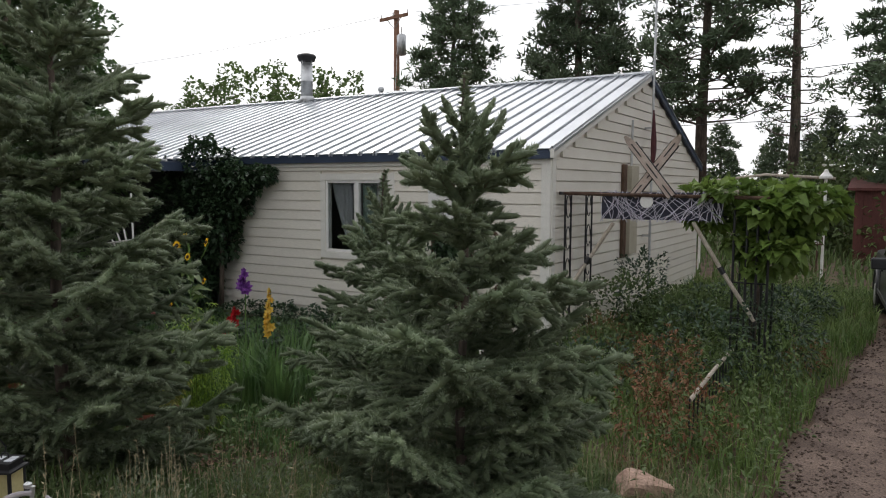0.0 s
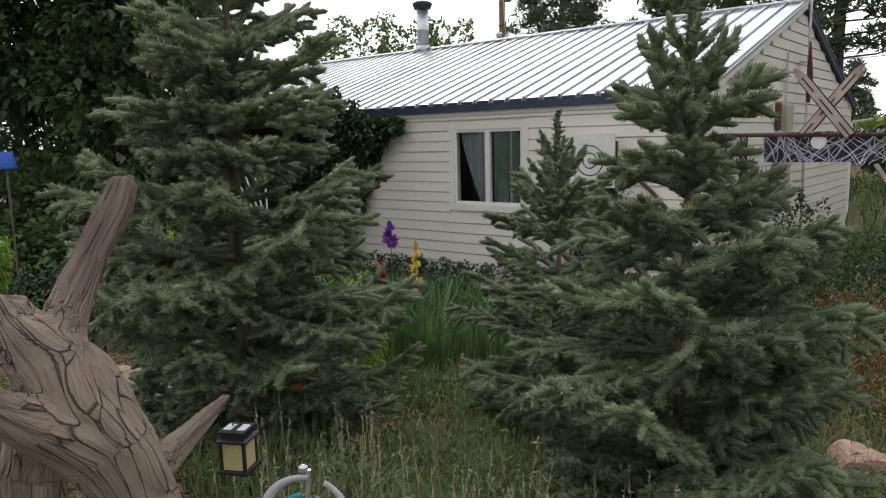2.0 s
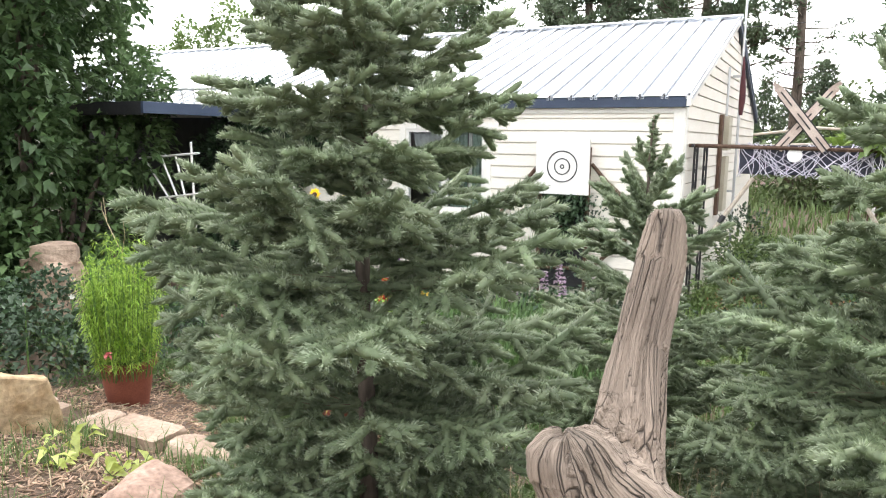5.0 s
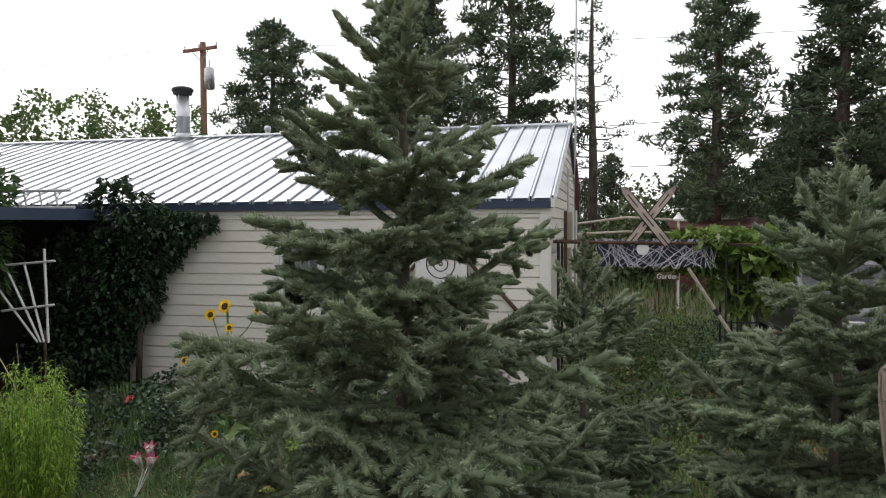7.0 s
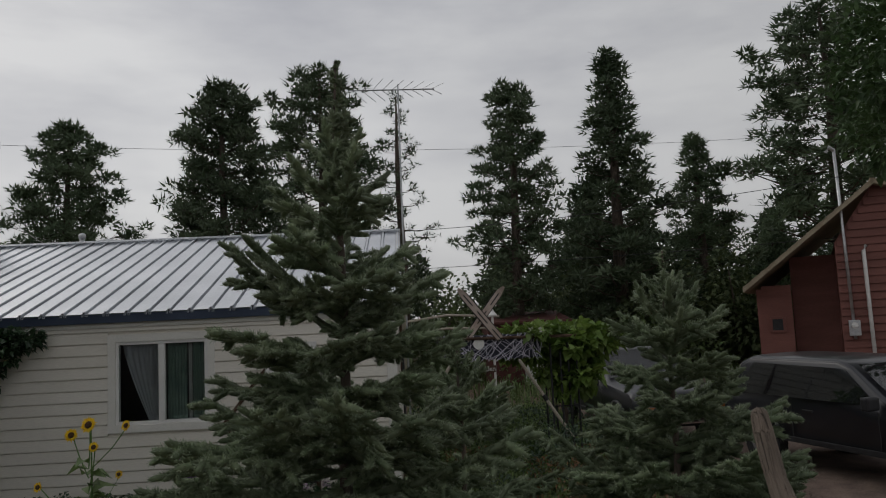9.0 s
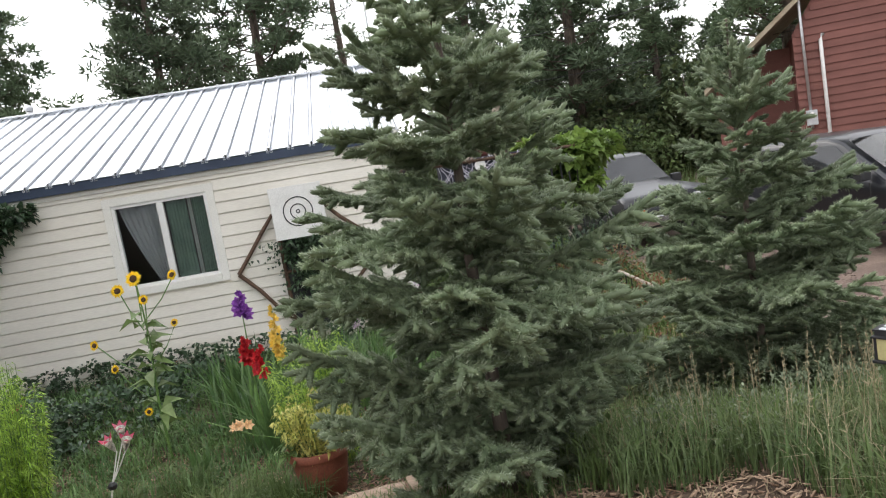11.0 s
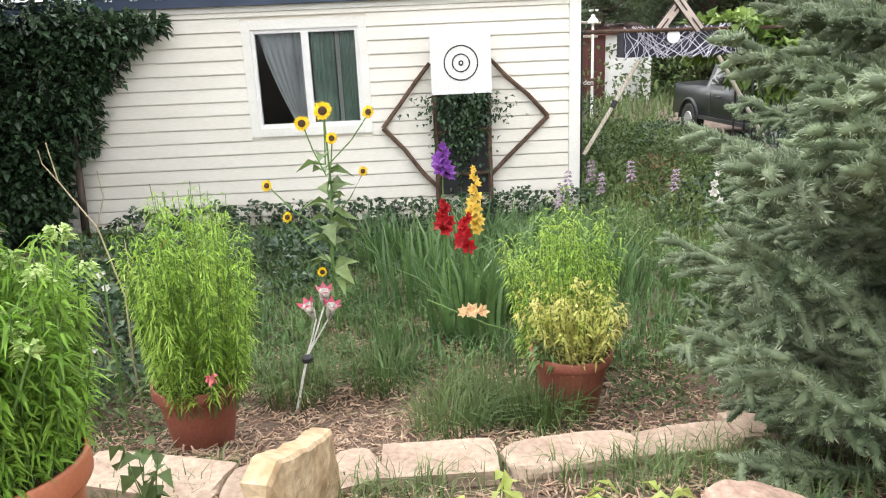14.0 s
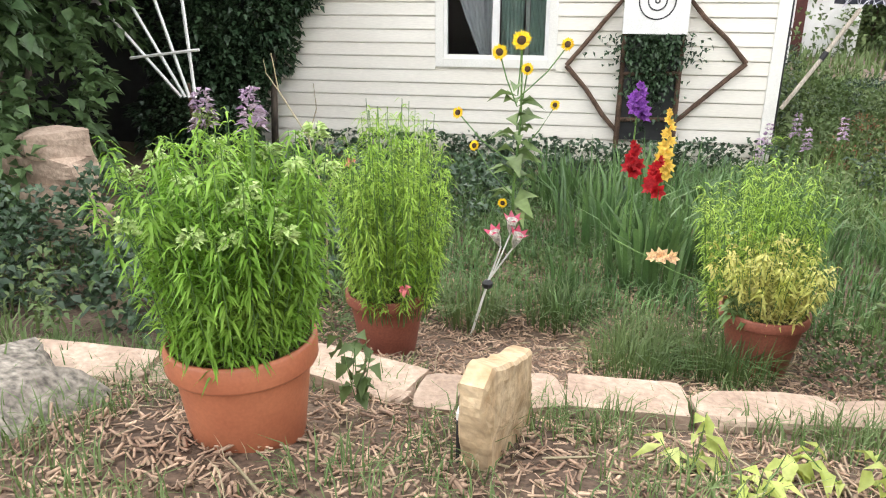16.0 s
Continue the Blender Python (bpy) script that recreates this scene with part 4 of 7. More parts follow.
def yard_railing():
    a, b = Vector((2.56, -2.84, 0)), Vector((2.54, -0.72, 0))
    t = thing("yard_railing", "low black iron railing with a pale worn top rail", "railing", a)
    d = b - a
    part("top_rail", new_tube([(0, 0, 0.46), d * 0.5 + Vector((0, 0, 0.5)), d + Vector((0, 0, 0.5))], 0.02, 8), M_BIRCH, t, "pale worn top rail")
    part("bottom_rail", new_tube([(0, 0, 0.1), d + Vector((0, 0, 0.1))], 0.01, 6), M_BLACK, t)
    for k in range(13):
        p = d * (k / 12)
        part("baluster", new_tube([p, p + Vector((0, 0, 0.48))], 0.008, 6), M_BLACK, t)


yard_railing()
gv = random.Random(8)
leaf_cloud("grape_vine", "bright grape vine heaped over the arbour end", "vine",
           [(2.55 + gv.gauss(0, 0.3), 0.5 + gv.gauss(0, 0.2), 1.95 + gv.gauss(0, 0.2), gv.uniform(0.15, 0.32), gv.uniform(0.15, 0.3), gv.uniform(0.1, 0.24)) for _ in range(16)] + [(2.95, 0.6, 1.6, 0.14, 0.2, 0.3), (2.2, 0.4, 2.28, 0.3, 0.3, 0.12), (2.6, 0.4, 1.5, 0.15, 0.15, 0.3)],
           2300, 0.15, 0.14, M_GRAPE, wood=[([(2.55, 0.5, 0), (2.6, 0.55, 1.0), (2.5, 0.5, 1.9)], [0.04, 0.035, 0.02])])
leaf_cloud("rusty_weeds", "rust brown dying weeds at the yard edge", "weeds", [(2.35, -3.4, 0.4, 0.3, 0.4, 0.5), (2.25, -2.4, 0.45, 0.3, 0.5, 0.55), (2.6, -2.9, 0.3, 0.35, 0.5, 0.35), (2.0, -1.6, 0.4, 0.4, 0.5, 0.4), (0.9, -0.4, 0.35, 0.35, 0.3, 0.4), (3.2, 0.6, 0.2, 0.25, 0.6, 0.25)], 2600, 0.06, 0.02, mat("rust brown leaves", (0.16, 0.07, 0.035), (0.26, 0.14, 0.07), 6, 0.8, bump=0, rand=0.4, translucent=0.2), kind="stuff")
leaf_cloud("yard_shrubs", "dark leafy shrubs and tall weeds beside the gable", "shrubs", [(0.55, 2.6, 0.6, 0.35, 0.9, 0.7), (1.6, 3.4, 0.35, 0.8, 1.0, 0.35), (2.7, 4.4, 0.3, 0.6, 1.2, 0.3), (1.2, -1.4, 0.3, 0.6, 0.7, 0.3), (2.2, -0.9, 0.5, 0.5, 0.7, 0.55), (2.9, 0.2, 0.5, 0.45, 0.8, 0.6), (3.0, -6.0, 0.4, 0.35, 0.5, 0.35)], 6500, 0.085, 0.035, M_IVY, kind="stuff")
leaf_cloud("wild_shrub", "dim leafy undergrowth beneath the arbour", "shrub",
           [(0.7, 1.2, 0.5, 0.45, 0.7, 0.6), (1.7, 1.0, 0.4, 0.6, 0.5, 0.45), (0.5, 0.2, 0.3, 0.35, 0.3, 0.3), (1.4, 2.6, 0.35, 0.9, 0.8, 0.4)], 3000, 0.09, 0.05, M_WEED, kind="stuff")


# ---- utility pole and wires ----
def utility_pole():
    x, y, top = -20.55, 25.3, 12.35
    t = thing("utility_pole", "weathered utility pole with crossarm and transformer", "utility pole", (x, y, 0))
    part("pole", new_tube([(0, 0, 0), (0.03, 0, top)], [0.22, 0.16], 12), M_POLE, t, smooth=True)
    arm = part("crossarm", new_box(-1.15, 1.15, -0.27, -0.14, top - 0.5, top - 0.33, bevel=0.01), M_POLE, t)
    for k in (-1.1, -0.1, 1.1):
        part("insulator", lathe(bmesh.new(), [(0.03, top - 0.33), (0.05, top - 0.28), (0.03, top - 0.22), (0.05, top - 0.18), (0.02, top - 0.1)], 10, k, -0.15), M_WHITE, t)
    for s in (-1, 1):
        part("brace", new_tube([(0.6 * s, -0.16, top - 0.45), (0.05 * s, -0.14, top - 1.0)], 0.025, 5), M_GALV, t)
    part("transformer", lathe(bmesh.new(), [(0.16, top - 2.6), (0.27, top - 2.55), (0.27, top - 1.5), (0.2, top - 1.42), (0.05, top - 1.38)], 16, 0.55, -0.1), M_GALV, t, "grey transformer can", smooth=True)
    part("bushing", new_tube([(0.55, -0.1, top - 1.4), (0.55, -0.1, top - 1.0)], 0.04, 6), M_WHITE, t)
    t.rotation_euler = (0, 0, radians(-12))


def wire(a, b, sag, label="thin dark overhead wire"):
    t = thing("overhead_wire", label, "wire", group="overhead wires")
    a, b = Vector(a), Vector(b)
    part("cable", new_tube([a.lerp(b, k / 16) - Vector((0, 0, sag * 4 * (k / 16) * (1 - k / 16))) for k in range(17)], 0.011, 4), M_BLACK, t)


utility_pole()
wire((-19.5, 25.1, 12.1), (45, 32, 14), 1.2)
wire((-20.4, 25.2, 10.6), (-7.0, 6.0, 4.3), 0.8)
wire((-21.6, 25.2, 12.1), (-80, 18, 12), 1.5)
wire((-4, 14, 5.6), (13.2, 9.7, 6.2), 0.35)
wire((-4, 16, 4.4), (30, 12, 5.6), 0.35)


# ---- the red building ----
def red_building():
    m = Matrix.Translation((12.95, 10.0, 0)) @ Matrix.Rotation(radians(-30), 4, 'Z')
    w = tagged(new("red_house", None), "barn red lap-sided building with a tan shingle roof", "house")
    w.matrix_basis = m
    W, E, Pk, D = 8.0, 3.75, 5.9, 9.0
    px = 1.1

    def top(x):
        return 4.25 + (Pk - 4.25) * x / px if x < px else Pk - (x - px) * 0.27
    bm = bmesh.new()
    for y in (0.02, 0.2):
        bm.faces.new([bm.verts.new(p) for p in ((0, y, 0), (W, y, 0), (W, y, top(W)), (px, y, Pk), (0, y, top(0)))])
    bmesh.ops.bridge_loops(bm, edges=bm.edges[:])
    bmesh.ops.recalc_face_normals(bm, faces=bm.faces)
    part("wall", bm, M_REDWALL, w)
    part("side_wall", new_box(-0.001, 0.2, 0.2, D, 0, 4.2), M_REDWALL, w)
    z = 0.0
    while z < Pk - 0.2:
        zt = z + 0.23
        xa = 0.0 if zt < 4.25 else (zt - 4.25) / (Pk - 4.25) * px
        xb = W if zt < top(W) else px + (Pk - zt) / 0.27
        if xb - xa > 0.2:
            bm = bmesh.new()
            pr = [(0.02, 0), (-0.05, 0), (-0.05, 0.015), (-0.015, 0.225), (0.02, 0.23)]
            ends = [[bm.verts.new((x, yy, z + zz)) for yy, zz in pr] for x in (xa, xb)]
            for k in range(5):
                bm.faces.new((ends[0][k], ends[0][(k + 1) % 5], ends[1][(k + 1) % 5], ends[1][k]))
            bm.faces.new(ends[0][::-1]); bm.faces.new(ends[1])
            part("siding_board", bm, M_REDWALL, w)
        z = zt
    for pts in (((px - 0.05, Pk + 0.12), (W + 0.3, top(W) + 0.02)), ((px + 0.05, Pk + 0.12), (-2.6, 3.05))):
        bm = bmesh.new()
        (xa, za), (xb, zb) = pts
        for y in (-0.35, D):
            bm.faces.new([bm.verts.new(p) for p in ((xa, y, za), (xb, y, zb), (xb, y, zb - 0.14), (xa, y, za - 0.14))])
        bmesh.ops.bridge_loops(bm, edges=bm.edges[:])
        bmesh.ops.recalc_face_normals(bm, faces=bm.faces)
        r = part("roof", bm, M_SHINGLE, w)
        n = 14
        for k in range(n):
            f0, f1 = k / n, (k + 1) / n
            bm = bmesh.new()
            vs = []
            for y in (-0.36, D):
                for f, dz in ((f0, 0.012), (f1, 0.035), (f1, 0.003), (f0, 0.003)):
                    vs.append(bm.verts.new((xa + (xb - xa) * f, y, za + (zb - za) * f + dz)))
            for q in ((0, 1, 5, 4), (1, 2, 6, 5), (2, 3, 7, 6), (3, 0, 4, 7), (0, 3, 2, 1), (4, 5, 6, 7)):
                bm.faces.new([vs[i] for i in q])
            part("shingle_course", bm, M_SHINGLE, r)
    # lean-to
    part("lean_to_wall", new_box(-2.3, -2.15, 0.7, 6, 0, 3.0), M_REDWALL, w)
    part("lean_to_wall", new_box(-2.15, -1.3, 0.7, 0.85, 0, 3.1), M_REDWALL, w)
    part("lean_to_wall", new_box(-1.3, -0.002, 1.6, 1.75, 0, 4.0), M_REDWALL, w, "deep shaded red boards")
    part("small_opening", new_box(-1.9, -1.6, 0.66, 0.7, 1.7, 2.05, bevel=0.004), M_BLACK, w, "small dark square opening")
    for q in ((-1.98, -1.9, 1.66, 2.09), (-1.6, -1.52, 1.66, 2.09), (-1.9, -1.6, 2.05, 2.12), (-1.9, -1.6, 1.63, 1.7)):
        part("opening_frame", new_box(q[0], q[1], 0.63, 0.70, q[2], q[3], bevel=0.006), M_REDWALL, w)
    # white pipe, electric mast and meter
    part("downpipe", new_tube([(0.75, -0.12, 0.3), (0.72, -0.12, 3.95), (0.8, -0.02, 4.1)], 0.055, 10), M_WHITE, w, "white plastic pipe", smooth=True)
    part("service_mast", new_tube([(0.3, -0.12, 1.4), (0.22, -0.12, 7.0)], 0.045, 10), M_GALV, w, "grey conduit mast", smooth=True)
    part("mast_head", new_tube([(0.22, -0.12, 7.0), (0.1, -0.2, 7.1), (0.0, -0.2, 6.95)], 0.06, 8), M_GALV, w)
    mt = part("meter_box", new_box(0.16, 0.46, -0.2, -0.03, 1.5, 1.95, bevel=0.015), M_GALV, w)
    part("meter_dial", lathe(bmesh.new(), [(0.01, 0), (0.09, 0.01), (0.09, 0.06), (0.02, 0.08)], 14), M_WHITE, mt).matrix_basis = Matrix.Translation((0.31, -0.2, 1.8)) @ Matrix.Rotation(radians(90), 4, 'X')
    # window
    wn = part("window", new_box(2.5, 3.9, -0.085, 0.01, 1.75, 3.3, bevel=0.01), M_WHITE, w, "white framed window")
    part("pane", new_box(2.62, 3.78, -0.092, -0.082, 1.87, 2.5), M_CARGLASS, wn)
    part("pane", new_box(2.62, 3.78, -0.092, -0.082, 2.58, 3.2), M_CARGLASS, wn)


red_building()


# the shed's red, with the shade it stands in put into the colour
M_SHED = mat("red boards darkened for shade", (0.075, 0.026, 0.022), (0.115, 0.04, 0.034), 2, 0.8, bump=0.3, bscale=30, rand=0.15, speck=0.2, stretch=(2, 2, 0.4))


def shed():
    t = thing("red_shed", "small red and white shed beyond the garden fence", "shed", (4.4, 17.0, 0))
    part("wall", new_box(-1.3, 0.0, -1.2, 1.2, 0, 2.3), M_SHED, t)
    part("side_wall", new_box(0.003, 1.6, -1.15, 1.2, 0, 2.3), M_WHITE, t, "white painted side wall")
    for k in range(5):
        part("plank", new_box(-1.3 + k * 0.242, -1.07 + k * 0.242, -1.225, -1.198, 0.02, 2.28, bevel=0.004), M_SHED, t)
    bm = bmesh.new()
    for x in (-1.5, 1.8):
        bm.faces.new([bm.verts.new(p) for p in ((x, -1.4, 2.25), (x, 1.4, 2.6), (x, 1.4, 2.68), (x, -1.4, 2.33))])
    bmesh.ops.bridge_loops(bm, edges=bm.edges[:]); bmesh.ops.recalc_face_normals(bm, faces=bm.faces)
    part("roof", bm, M_SHED, t)


def lamp_post():
    t = thing("garden_post", "white post with a small spinner head and crossbar", "garden post", (2.66, 10.37, 0))
    part("post", new_tube([(0, 0, 0), (0, 0, 2.55)], 0.035, 8), M_WHITE, t)
    part("crossbar", new_tube([(-2.88, 0.02, 2.46), (-1.34, 0.02, 2.65), (0.21, 0.02, 2.55)], 0.035, 8), M_BIRCH, t, "bowed pale wooden bar", smooth=True)
    part("crossbar", new_tube([(-2.88, 0.02, 2.18), (-1.35, 0.02, 2.26), (0.13, 0.02, 2.21)], 0.035, 8), M_BIRCH, t, "bowed pale wooden bar", smooth=True)
    part("post", new_tube([(-2.88, 0.02, 0), (-2.88, 0.02, 2.46)], 0.035, 8), M_WHITE, t)
    part("head", lathe(bmesh.new(), [(0.14, 2.55), (0.15, 2.6), (0.06, 2.7), (0.04, 2.76), (0.02, 2.78)], 14), M_WHITE, t)
    for k in range(3):
        a = k * 2.09
        part("cup", lathe(bmesh.new(), [(0.01, 0.0), (0.04, 0.02), (0.045, 0.05), (0.01, 0.055)], 8), M_WHITE, t).matrix_basis = Matrix.Translation((0.1 * math.cos(a), 0.1 * math.sin(a), 2.84))
    s = thing("garden_sign", "white lettered wooden sign reading Garden", "sign", (2.05, 10.2, 0.95))
    part("board", new_box(0, 0.62, 0, 0.03, 0, 0.2, bevel=0.005), M_STICK, s)
    cu = bpy.data.curves.new("lettering", 'FONT')
    cu.body, cu.size, cu.extrude = "Garden", 0.19, 0.004
    cu.materials.append(M_WHITE)
    o = new("lettering", cu); o.parent = s
    o.matrix_basis = Matrix.Translation((0.03, -0.006, 0.04)) @ Matrix.Rotation(radians(90), 4, 'X')
    for x in (0.1, 0.5):
        part("leg", new_tube([(x, 0.015, -1.0), (x, 0.015, 0.0)], 0.02, 5), M_STICK, s)


shed(); lamp_post()


# ---- vehicles ----
M_CARBLACK = mat("black car paint", (0.012, 0.013, 0.017), (0.018, 0.019, 0.024), 2, 0.3, bump=0, rand=0, speck=0.1, spec=0.4, coat=0.35)
M_CARWHITE = mat("silver car paint", (0.45, 0.47, 0.5), (0.52, 0.54, 0.56), 2, 0.25, metal=0.3, bump=0, rand=0, speck=0.05, coat=1.0)
M_TYRE = mat("black rubber", (0.018, 0.018, 0.018), (0.03, 0.03, 0.03), 6, 0.85, bump=0.2)
M_CHROME = mat("chrome", (0.7, 0.7, 0.7), (0.8, 0.8, 0.8), 4, 0.12, metal=1.0, bump=0, rand=0, speck=0.03)
M_ORANGE = mat("amber lamp glass", (0.5, 0.16, 0.05), (0.6, 0.22, 0.08), 4, 0.2, bump=0)
M_DARKRIM = mat("dull grey alloy wheel rim", (0.30, 0.30, 0.31), (0.42, 0.42, 0.43), 6, 0.4, metal=0.6, bump=0.1)
M_LAMP = mat("clear lamp glass", (0.6, 0.6, 0.58), (0.7, 0.7, 0.68), 4, 0.12, bump=0)


def vehicle(name, label, at, turn, paint, profile, glass, W, wheels, L):
    """A car body lofted from its side profile, rounded in plan. Front at -y."""
    t = thing(name, label, "car", at)
    t.rotation_euler = (0, 0, radians(turn))

    def shell(pts, wide, inset, nm, material):
        bm = bmesh.new()
        rings = []
        for u, s, dz in ((-1.0, 0.965, 0.05), (-0.97, 0.985, 0.015), (-0.88, 1.0, 0.0), (-0.45, 1.012, -0.012), (0.0, 1.016, -0.016), (0.45, 1.012, -0.012), (0.88, 1.0, 0.0), (0.97, 0.985, 0.015), (1.0, 0.965, 0.05)):
            ring_ = []
            for y, z in pts:
                k = max(0.0, z - 1.0) * inset
                ring_.append(bm.verts.new((u * (W / 2 * wide - k), y * s, z - (dz if z > 0.9 else 0))))
            rings.append(ring_)
        m_ = len(pts)
        for r0, r1 in zip(rings, rings[1:]):
            for k in range(m_):
                bm.faces.new((r0[k], r0[(k + 1) % m_], r1[(k + 1) % m_], r1[k]))
        bm.faces.new(rings[0][::-1]); bm.faces.new(rings[-1])
        bmesh.ops.recalc_face_normals(bm, faces=bm.faces)
        bmesh.ops.bevel(bm, geom=[e for e in bm.edges if e.calc_face_angle(0) > 0.25], offset=0.03, segments=3, affect='EDGES', clamp_overlap=True)
        return part(nm, bm, material, t, smooth=True)
    shell(profile, 1.0, 0.28, "body", paint)
    for gp in glass:
        if gp[0] == "side":
            for s in (-1, 1):
                bm = bmesh.new()
                f = [bm.verts.new((s * (W / 2 - max(0, z - 1.0) * 0.28 + 0.006), y, z)) for y, z in gp[1]]
                bm.faces.new(f)
                bmesh.ops.solidify(bm, geom=bm.faces[:], thickness=0.008)
                part("side_window", bm, M_CARGLASS, t)
        else:
            (ya, za), (yb, zb) = gp[1]
            bm = bmesh.new()
            f = [bm.verts.new((s * (W / 2 - max(0, z - 1.0) * 0.28 - 0.09), y - 0.035, z + 0.05)) for s, y, z in ((-1, ya, za), (1, ya, za), (1, yb, zb), (-1, yb, zb))]
            bm.faces.new(f)
            bmesh.ops.solidify(bm, geom=bm.faces[:], thickness=0.008)
            part("windshield", bm, M_CARGLASS, t)
    for y in wheels:
        for s in (-1, 1):
            wh = part("wheel", lathe(bmesh.new(), [(0.2, -0.1), (0.34, -0.11), (0.375, -0.08), (0.375, 0.08), (0.34, 0.11), (0.2, 0.1)], 24), M_TYRE, t, "black rubber tyre")
            wh.matrix_basis = Matrix.Translation((s * (W / 2 - 0.1), y, 0.375)) @ Matrix.Rotation(radians(90), 4, 'Y')
            part("rim", lathe(bmesh.new(), [(0.03, -0.125), (0.19, -0.115), (0.21, -0.1), (0.21, 0.1), (0.19, 0.115), (0.03, 0.125)], 18), M_GALV if paint is M_CARWHITE else M_DARKRIM, wh, "alloy rim")
    y0 = min(p[0] for p in profile)
    for y in wheels:
        for s in (-1, 1):
            part("wheel_arch", new_tube([(s * (W / 2 - 0.012), y + 0.46 * math.cos(a), 0.40 + 0.44 * math.sin(a)) for a in np.linspace(0, math.pi, 14)], 0.04, 8), M_BLACK, t, "black wheel arch lip", smooth=True)
    for s in (-1, 1):
        part("door_handle", new_box(s * (W / 2 + 0.005) - 0.015, s * (W / 2 + 0.005) + 0.015, 0.3, 0.5, 0.93, 0.965, bevel=0.008), M_BLACK, t)
        part("sill_trim", new_box(s * (W / 2) - 0.012, s * (W / 2) + 0.012, wheels[0] + 0.5, wheels[1] - 0.5, 0.46, 0.54, bevel=0.008), M_BLACK, t)
        for yy in (glass[1][1][0][0] - 0.02, 0.72):
            part("door_seam", new_box(s * (W / 2) - 0.004, s * (W / 2) + 0.004, yy - 0.006, yy + 0.006, 0.56, 1.04), M_TYRE, t)
        part("headlight", new_box(s * W / 2 * 0.62 - 0.16, s * W / 2 * 0.62 + 0.16, y0 - 0.015, y0 + 0.06, 0.82, 0.98, bevel=0.02), M_LAMP, t)
        if name == "pickup_truck":
            part("turn_signal", new_box(s * W / 2 * 0.62 - 0.17, s * W / 2 * 0.62 + 0.17, y0 - 0.012, y0 + 0.06, 0.76, 0.815, bevel=0.01), M_ORANGE, t, "amber turn signal")
        part("mirror", new_box(s * (W / 2 + 0.02), s * (W / 2 + 0.24), glass[0][1][0][0] + 0.12, glass[0][1][0][0] + 0.24, 1.08, 1.26, bevel=0.03), M_BLACK, t, "black door mirror")
    part("grille", new_box(-W / 2 * 0.4, W / 2 * 0.4, y0 - 0.02, y0 + 0.05, 0.72, 0.98, bevel=0.02), M_BLACK, t)
    part("bumper", new_box(-W / 2 * 0.97, W / 2 * 0.97, y0 - 0.1, y0 + 0.05, 0.5, 0.7, bevel=0.04), M_CHROME, t, "chrome bumper")
    return t


PICK = [(-2.6, 0.45), (-2.65, 0.75), (-2.6, 1.0), (-2.4, 1.08), (-1.15, 1.15), (-0.4, 1.72), (-0.2, 1.8), (0.75, 1.8), (0.95, 1.68), (1.05, 1.15), (2.6, 1.15), (2.65, 0.5)]
vehicle("pickup_truck", "black pickup truck with chrome bumper on the drive", (4.9, 4.8, -0.02), 4, M_CARBLACK, PICK,
        [("front", ((-1.05, 1.18), (-0.42, 1.69))), ("side", ((-0.9, 1.18), (-0.3, 1.66), (0.7, 1.68), (0.85, 1.18)))], 1.9, (-1.75, 1.7), 5.2)
SUV = [(-2.2, 0.45), (-2.25, 0.7), (-2.2, 0.95), (-2.0, 1.02), (-1.0, 1.1), (-0.25, 1.62), (0.0, 1.7), (1.7, 1.7), (1.95, 1.6), (2.2, 1.1), (2.25, 0.5)]
vehicle("sport_utility_car", "dark glossy car parked on the gravel drive", (7.0, -0.4, 0.0), 16, M_CARBLACK, SUV,
        [("front", ((-0.95, 1.13), (-0.28, 1.59))), ("side", ((-0.75, 1.12), (-0.15, 1.58), (1.6, 1.6), (1.9, 1.12)))], 1.85, (-1.4, 1.4), 4.4)
vehicle("parked_car", "silver car parked by the far white house", (-17.5, -5.2, 0.1), 60, M_CARWHITE, SUV,
        [("front", ((-0.95, 1.13), (-0.28, 1.59))), ("side", ((-0.75, 1.12), (-0.15, 1.58), (1.6, 1.6), (1.9, 1.12)))], 1.85, (-1.4, 1.4), 4.4)


# ---- far white house and trees on the garden's far side ----
def far_house():
    t = thing("far_house", "far white house with a grey roof", "house", (-25.5, -5.0, 0))
    part("wall", new_box(0, 4, -6, 3.3, 0, 3.2), M_TRIM, t)
    for k in range(16):
        part("siding_board", new_box(3.99, 4.03, -6, 3.3, 0.2 * k + 0.02, 0.2 * k + 0.19, bevel=0.004), M_TRIM, t)
    bm = bmesh.new()
    for y in (-6.4, 3.7):
        bm.faces.new([bm.verts.new(p) for p in ((-0.4, y, 3.1), (2.0, y, 4.4), (4.4, y, 3.1), (2.0, y, 4.3))])
    bmesh.ops.bridge_loops(bm, edges=bm.edges[:]); bmesh.ops.recalc_face_normals(bm, faces=bm.faces)
    part("roof", bm, M_SHINGLE, t)
    part("porch_roof", new_box(4.0, 5.6, -5, 3.4, 2.55, 2.65), M_GALV, t)
    for y in (-2.0, 0.6, 3.2):
        part("porch_post", new_box(5.4, 5.5, y - 0.05, y + 0.05, 0, 2.55, bevel=0.005), M_WHITE, t)
    part("door", new_box(4.03, 4.07, 1.6, 2.5, 0.1, 2.15, bevel=0.005), M_BLACK, t, "dark doorway")
    part("window", new_box(4.03, 4.07, -0.6, 0.8, 1.0, 2.1, bevel=0.005), M_CARGLASS, t)


far_house()


M_TREE = mat("broad tree leaves", (0.045, 0.085, 0.032), (0.09, 0.145, 0.055), 2, 0.5, bump=0, rand=0.4, speck=0.2, bscale=25, translucent=0.3)


